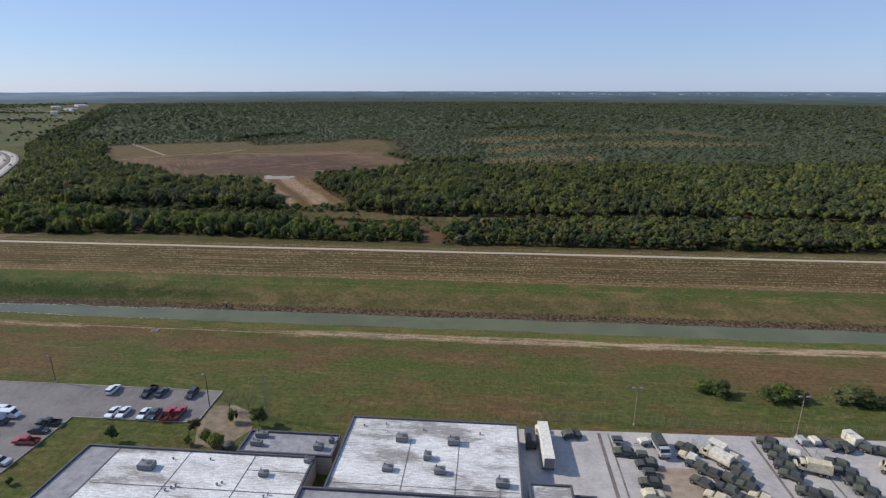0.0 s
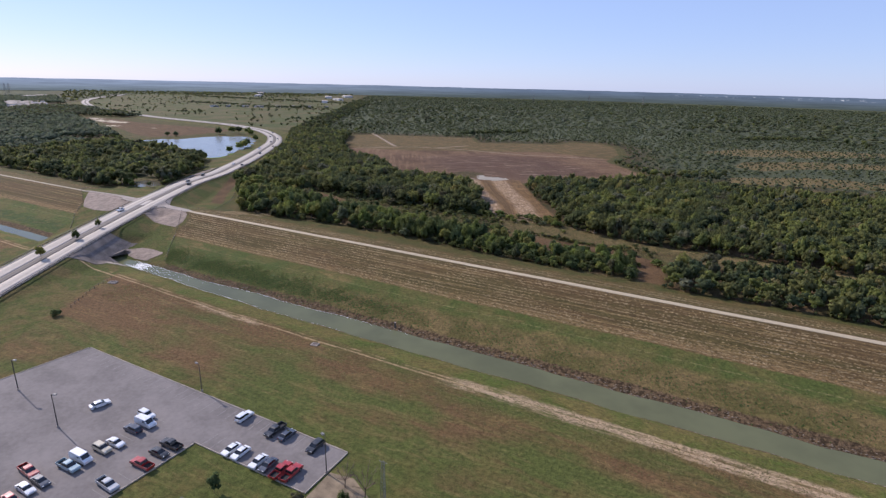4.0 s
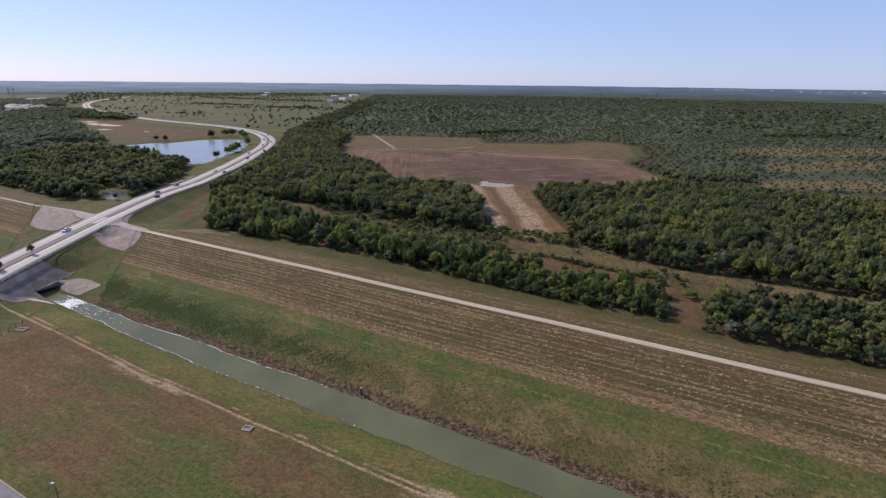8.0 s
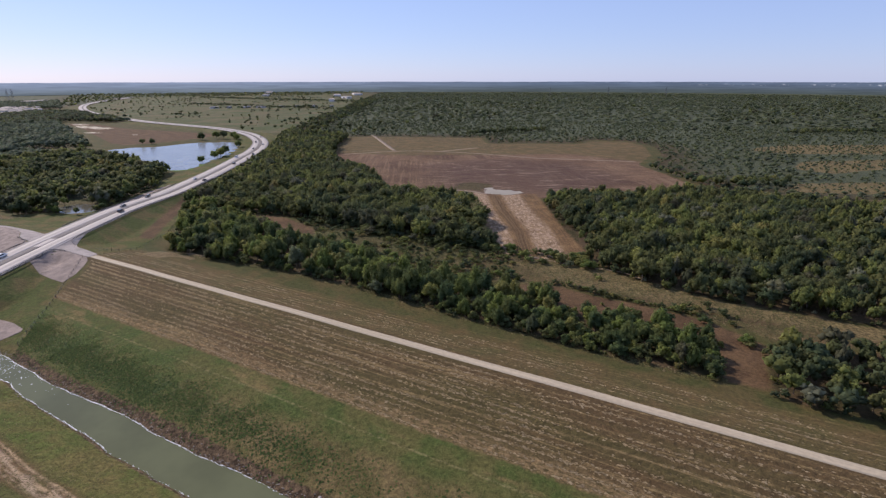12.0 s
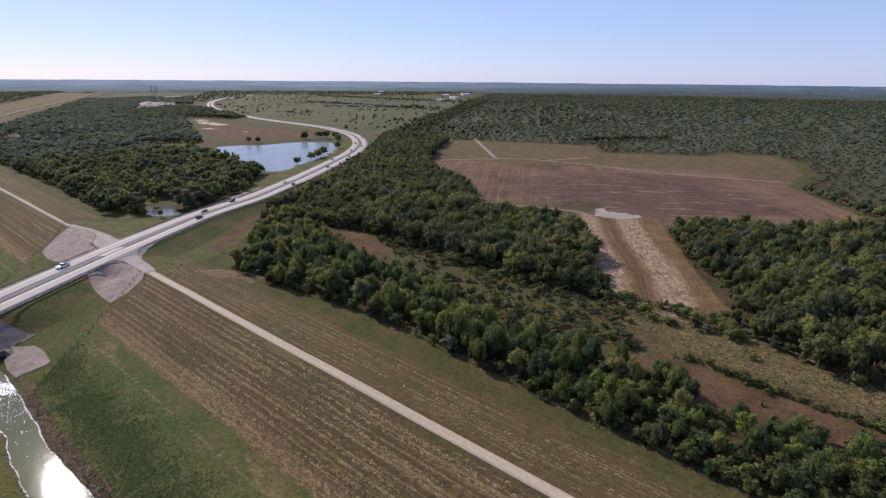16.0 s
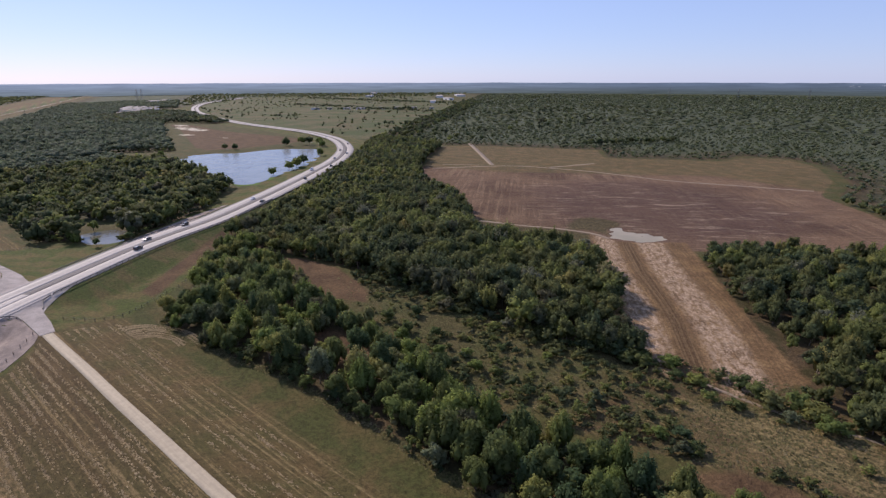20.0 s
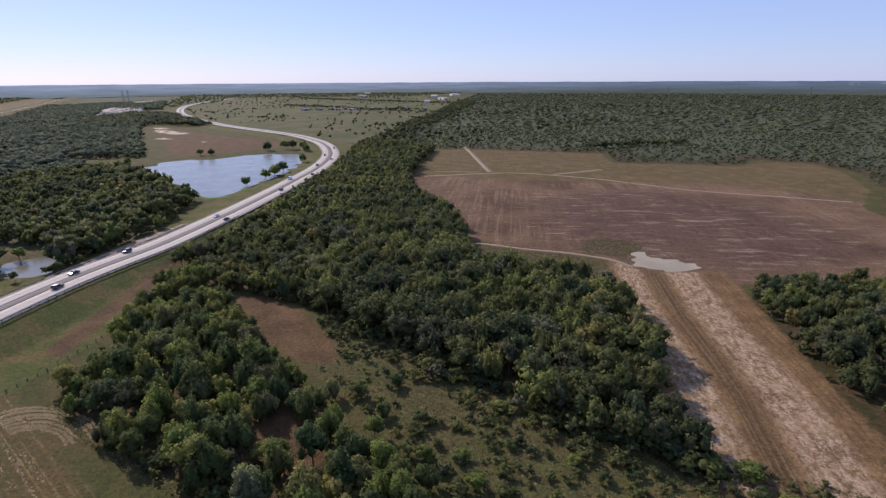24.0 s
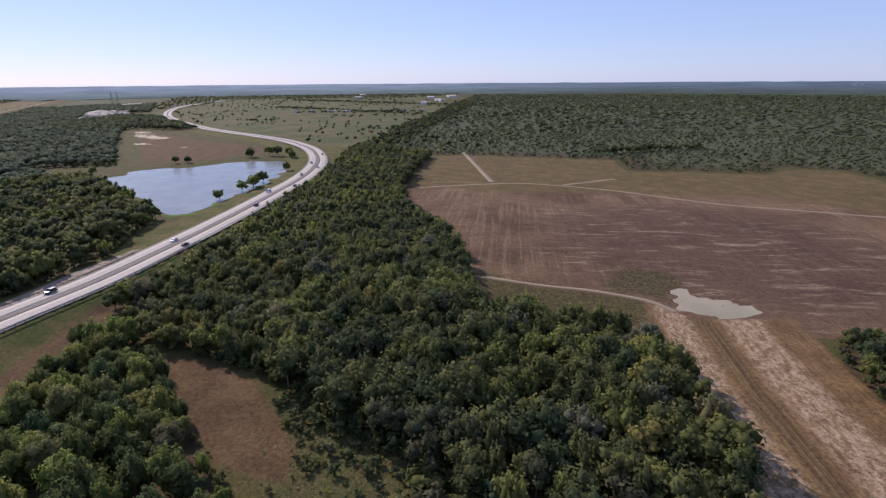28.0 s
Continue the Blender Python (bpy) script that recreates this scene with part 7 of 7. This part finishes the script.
def foam():
    """White water below the culvert, drifting flecks, and white flecks that stand in for glare along each bank."""
    r = np.random.default_rng(4)
    x = np.concatenate([r.normal(-178.5, 2.4, 620), -176 + abs(r.normal(0, 16, 260)), r.uniform(-188, -30, 3000)])
    y = np.concatenate([r.uniform(-65, -56, 620), r.uniform(-63.5, -57, 260), np.zeros(3000)])
    south = np.arange(3000) % 2 == 0
    e = x[880:]
    patchy = 0.62 + 0.5 * wave(e, 0 * e, 5, 1.2)
    # glare on the wet edges, built as white flecks along both banks
    y[880:] = np.where(south, water_edge(e, True) + r.uniform(0.0, 0.3, 3000), water_edge(e, False) - r.uniform(0.0, 0.35, 3000))
    keep = np.concatenate([r.random(620) < 0.8, r.random(260) < 0.8, r.random(3000) < np.where(south, 0.22 + 0.4 * (e < -95), 0.95) * patchy * np.clip((-36 - e) / 50, 0.1, 1)])
    L = np.concatenate([r.uniform(0.2, 1.0, 620), r.uniform(0.1, 0.4, 260), r.uniform(0.12, 0.42, 3000)])
    w = np.concatenate([r.uniform(0.06, 0.28, 620), r.uniform(0.03, 0.09, 260), r.uniform(0.03, 0.08, 3000)])
    a = np.concatenate([r.uniform(-0.6, 0.6, 880), r.uniform(-0.3, 0.3, 3000)])
    x, y, L, w, a = x[keep], y[keep], L[keep], w[keep], a[keep]
    q = np.array([(-1, -0.5), (0.1, -1.2), (1, 0.2), (-0.2, 1.1)])
    qx, qy = q[:, 0] * L[:, None], q[:, 1] * w[:, None]
    V = np.stack([x[:, None] + qx * np.cos(a)[:, None] - qy * np.sin(a)[:, None], y[:, None] + qx * np.sin(a)[:, None] + qy * np.cos(a)[:, None],
                  np.broadcast_to(np.array((-6.705, -6.62, -6.705, -6.63)), qx.shape)], -1).reshape(-1, 3)
    F = np.arange(len(V)).reshape(-1, 4)
    return tagged(new("foam_and_glare", mesh_np("foam_and_glare", V, F, [M_FOAM_GLARE])), "white foam below the culvert, white flecks for glare along the banks", "foam", kind="stuff")


foam()


def bank_rocks():
    """Broken clods and stones along the eroded bank."""
    r = np.random.default_rng(14)
    n = 1800
    x = r.uniform(-186, 260, n)
    south = r.random(n) < 0.2
    y = np.where(south, water_edge(x, True) - abs(r.normal(0, 0.35, n)), water_edge(x, False) + abs(r.normal(0.1, 1.0, n)))
    z = height(x, y)
    s = r.uniform(0.10, 0.28, n)
    oct_v = np.array([(1, 0, 0), (-1, 0, 0), (0, 1, 0), (0, -1, 0), (0, 0, 0.7), (0, 0, -0.7)])
    oct_f = np.array([(0, 2, 4), (2, 1, 4), (1, 3, 4), (3, 0, 4), (2, 0, 5), (1, 2, 5), (3, 1, 5), (0, 3, 5)])
    V = oct_v[None] * (s[:, None, None] * r.uniform(0.6, 1.4, (n, 6, 1))) * (1.5, 1, 0.8) + np.stack([x, y, z], 1)[:, None]
    F = oct_f[None] + (np.arange(n) * 6)[:, None, None]
    return tagged(new("bank_stones", mesh_np("bank_stones", V.reshape(-1, 3), F.reshape(-1, 3), [M_ROCK])), "brown clods and stones along the water's edge", "stones", kind="stuff")


bank_rocks()

gauge = thing("gauge_post", "short dark gauge post standing at the water's edge", "post", "", pose(-37.3, -55.6, -6.9))
part("post", tube(bmesh.new(), (0, 0, -0.5), (0, 0, 2.6), 0.35, 0.32, 10), MATT["charcoal"], gauge)
part("cap", tube(bmesh.new(), (0, 0, 2.6), (0, 0, 2.8), 0.42, 0.3, 10), M_CONC, gauge)
manhole = thing("inlet_box", "small concrete inlet box set in the grass", "inlet box", "", pose(-48.2, -86.8, z_at(-48.2, -86.8), 0, 0, 15))
for a in (-1, 1):
    part("wall", blk(-1.2, 1.2, a * 0.85 - 0.15, a * 0.85 + 0.15, -0.4, 0.35, bevel=0.03), M_CONC, manhole)
    part("end_wall", blk(a * 1.05 - 0.15, a * 1.05 + 0.15, -0.7, 0.7, -0.4, 0.345, bevel=0.03), M_CONC, manhole)
part("grate", blk(-0.9, 0.9, -0.7, 0.7, 0.05, 0.15), M_CONC_DARK, manhole)
outlet = thing("inlet_box", "concrete outlet box on the bank near the culvert", "inlet box", "", pose(-157, -87, z_at(-157, -87) - 0.05, 0, 0, 30))
for a in (-1, 1):
    part("wall", blk(-1.6, 1.6, a * 1.1 - 0.15, a * 1.1 + 0.15, -0.4, 0.5, bevel=0.03), M_CONC, outlet)
    part("end_wall", blk(a * 1.45 - 0.15, a * 1.45 + 0.15, -0.95, 0.95, -0.4, 0.495, bevel=0.03), M_CONC, outlet)
part("grate", blk(-1.3, 1.3, -0.95, 0.95, 0.1, 0.2), M_CONC_DARK, outlet)

# cars on the highway
def on_road(s_y, lane):
    i = int(np.argmin(np.abs(RY - s_y)))
    tx, ty = RX[i + 1] - RX[i], RY[i + 1] - RY[i]
    n = math.hypot(tx, ty)
    return RX[i] + ty / n * lane, RY[i] - tx / n * lane, RZ[i] + 0.06, math.degrees(math.atan2(ty, tx))


for y, lane, kind, col in ((-20, -5.6, "pickup", "white"), (52, 3.6, "suv", "black"), (66, -3.6, "sedan", "black"), (96, -6.2, "suv", "black"), (150, 6.2, "sedan", "black"), (158, -3.6, "sedan", "white"),
                           (226, 3.6, "suv", "black"), (262, -5.8, "van", "white"), (280, 5.8, "sedan", "navy"), (318, -3.6, "sedan", "black"), (352, 3.8, "suv", "silver"), (372, -5.8, "pickup", "navy"), (408, 5.8, "sedan", "black"), (455, -3.6, "sedan", "white")):
    x, yy, z, a = on_road(y, lane)
    vehicle(kind, col, x, yy, z, a + (0 if lane > 0 else 180), "%s %s driving on the concrete highway" % (col if col != "navy" else "dark blue", WORD[kind]), "highway cars")

# far roofs, tanks and pylons
def shed(x, y, w, d, h, turn, label="low white flat-roofed building far off", mat=None):
    t = thing("far_building", label, "building", "far buildings", pose(x, y, z_at(x, y) - 0.3, 0, 0, turn))
    part("wall", blk(-w / 2, w / 2, -d / 2, d / 2, 0, h), mat or M_HOUSE, t)
    part("roof", blk(-w / 2 - 0.5, w / 2 + 0.5, -d / 2 - 0.5, d / 2 + 0.5, h, h + 1.2, top=0.8), M_CONC, t)
    part("door", blk(-w * 0.12, w * 0.12, -d / 2 - 0.06, -d / 2, 0.1, h * 0.6), M_COPING, t)
    return t


fr = np.random.default_rng(21)
for i in range(34):
    u, v = fr.random(), fr.random()
    x, y = -1450 - 300 * u - 60 * v, 470 + 125 * u + 110 * v
    shed(x, y, fr.uniform(14, 40), fr.uniform(10, 18), fr.uniform(3.5, 6), fr.uniform(-30, 30) + 150)
for x, y, w, d in ((-2106, 842, 120, 25), (-1752, 2112, 130, 40), (-2481, 2206, 180, 40), (-1713, 1916, 120, 30), (-1336, 1444, 60, 20), (-2000, 1750, 90, 25), (-2300, 2050, 90, 30), (-1480, 1700, 70, 20)):
    shed(x, y, w, d, 8, fr.uniform(-20, 20) - 40)


rf = np.random.default_rng(46)
for i in range(12):
    shed(-1560 - 21 * i + rf.uniform(-8, 8), 528 + 15 * i + rf.uniform(-14, 14), rf.uniform(14, 34), rf.uniform(9, 16), rf.uniform(4, 6), rf.uniform(-25, 25) + 35)
for i in range(8):
    shed(-1300 + 32 * i + rf.uniform(-10, 10), 905 + 34 * i + rf.uniform(-10, 10), rf.uniform(12, 24), rf.uniform(8, 13), rf.uniform(3.5, 5.5), rf.uniform(-25, 25) + 45)


def pylon(x, y, h):
    t = thing("pylon", "grey lattice power pylon rising from the woods", "pylon", "power pylons", pose(x, y, z_at(x, y), 0, 0, 20))
    for sx in (-1, 1):
        for sy in (-1, 1):
            part("leg", tube(bmesh.new(), (4 * sx, 4 * sy, -0.3), (0.6 * sx, 0.6 * sy, h), 0.35, 0.25, 4), M_STEEL, t)
    for z, w in ((h * 0.62, 8), (h * 0.78, 7), (h * 0.94, 5)):
        part("cross_arm", tube(bmesh.new(), (-w, 0, z), (w, 0, z), 0.35, 0.35, 4), M_STEEL, t)
    for i in range(5):
        z0, z1 = h * i / 6, h * (i + 1) / 6
        r0, r1 = 4 - 3.4 * z0 / h, 4 - 3.4 * z1 / h
        part("brace", tube(bmesh.new(), (-r0, -r0, z0), (r1, -r1, z1), 0.2, 0.2, 4), M_STEEL, t)
        part("brace", tube(bmesh.new(), (r0, r0, z0), (-r1, r1, z1), 0.2, 0.2, 4), M_STEEL, t)


for x, y in ((-597, 2453), (-371, 2571), (-830, 2340), (-2350, 860), (-2420, 905)):
    pylon(x, y, 42)


# worn tracks across the field
M_TRACK = road_material("field_track_soil", (0.25, 0.185, 0.12), False)
for pts, w in (([(-466, 532), (-392, 457), (-335, 399)], 2.4), ([(-373, 369), (-342, 393)], 0.8), ([(-212, 214), (-189, 220), (-169, 228), (-150, 232), (-138, 228)], 1.3),
               ([(-365, 345), (-320, 401), (-279, 417), (-235, 423), (-178, 421), (-132, 431), (-75, 446)], 1.6), ([(-283, 420), (-262, 470)], 1.8), ([(-58, 112), (-41, 110), (-29, 110.5), (-13, 111), (-4, 107)], 0.7)):
    xs, ys, ss = spline(pts, 4.0)
    tr = ribbon("field_track", xs, ys, height(xs, ys) + 0.04, -w + 0.4 * wave(xs, ys, 5, 1), w + 0.4 * wave(xs, ys, 4, 2), M_TRACK, 0.25, ss, 3)
    tagged(tr, "pale worn vehicle track across the brown field", "track", kind="structure")
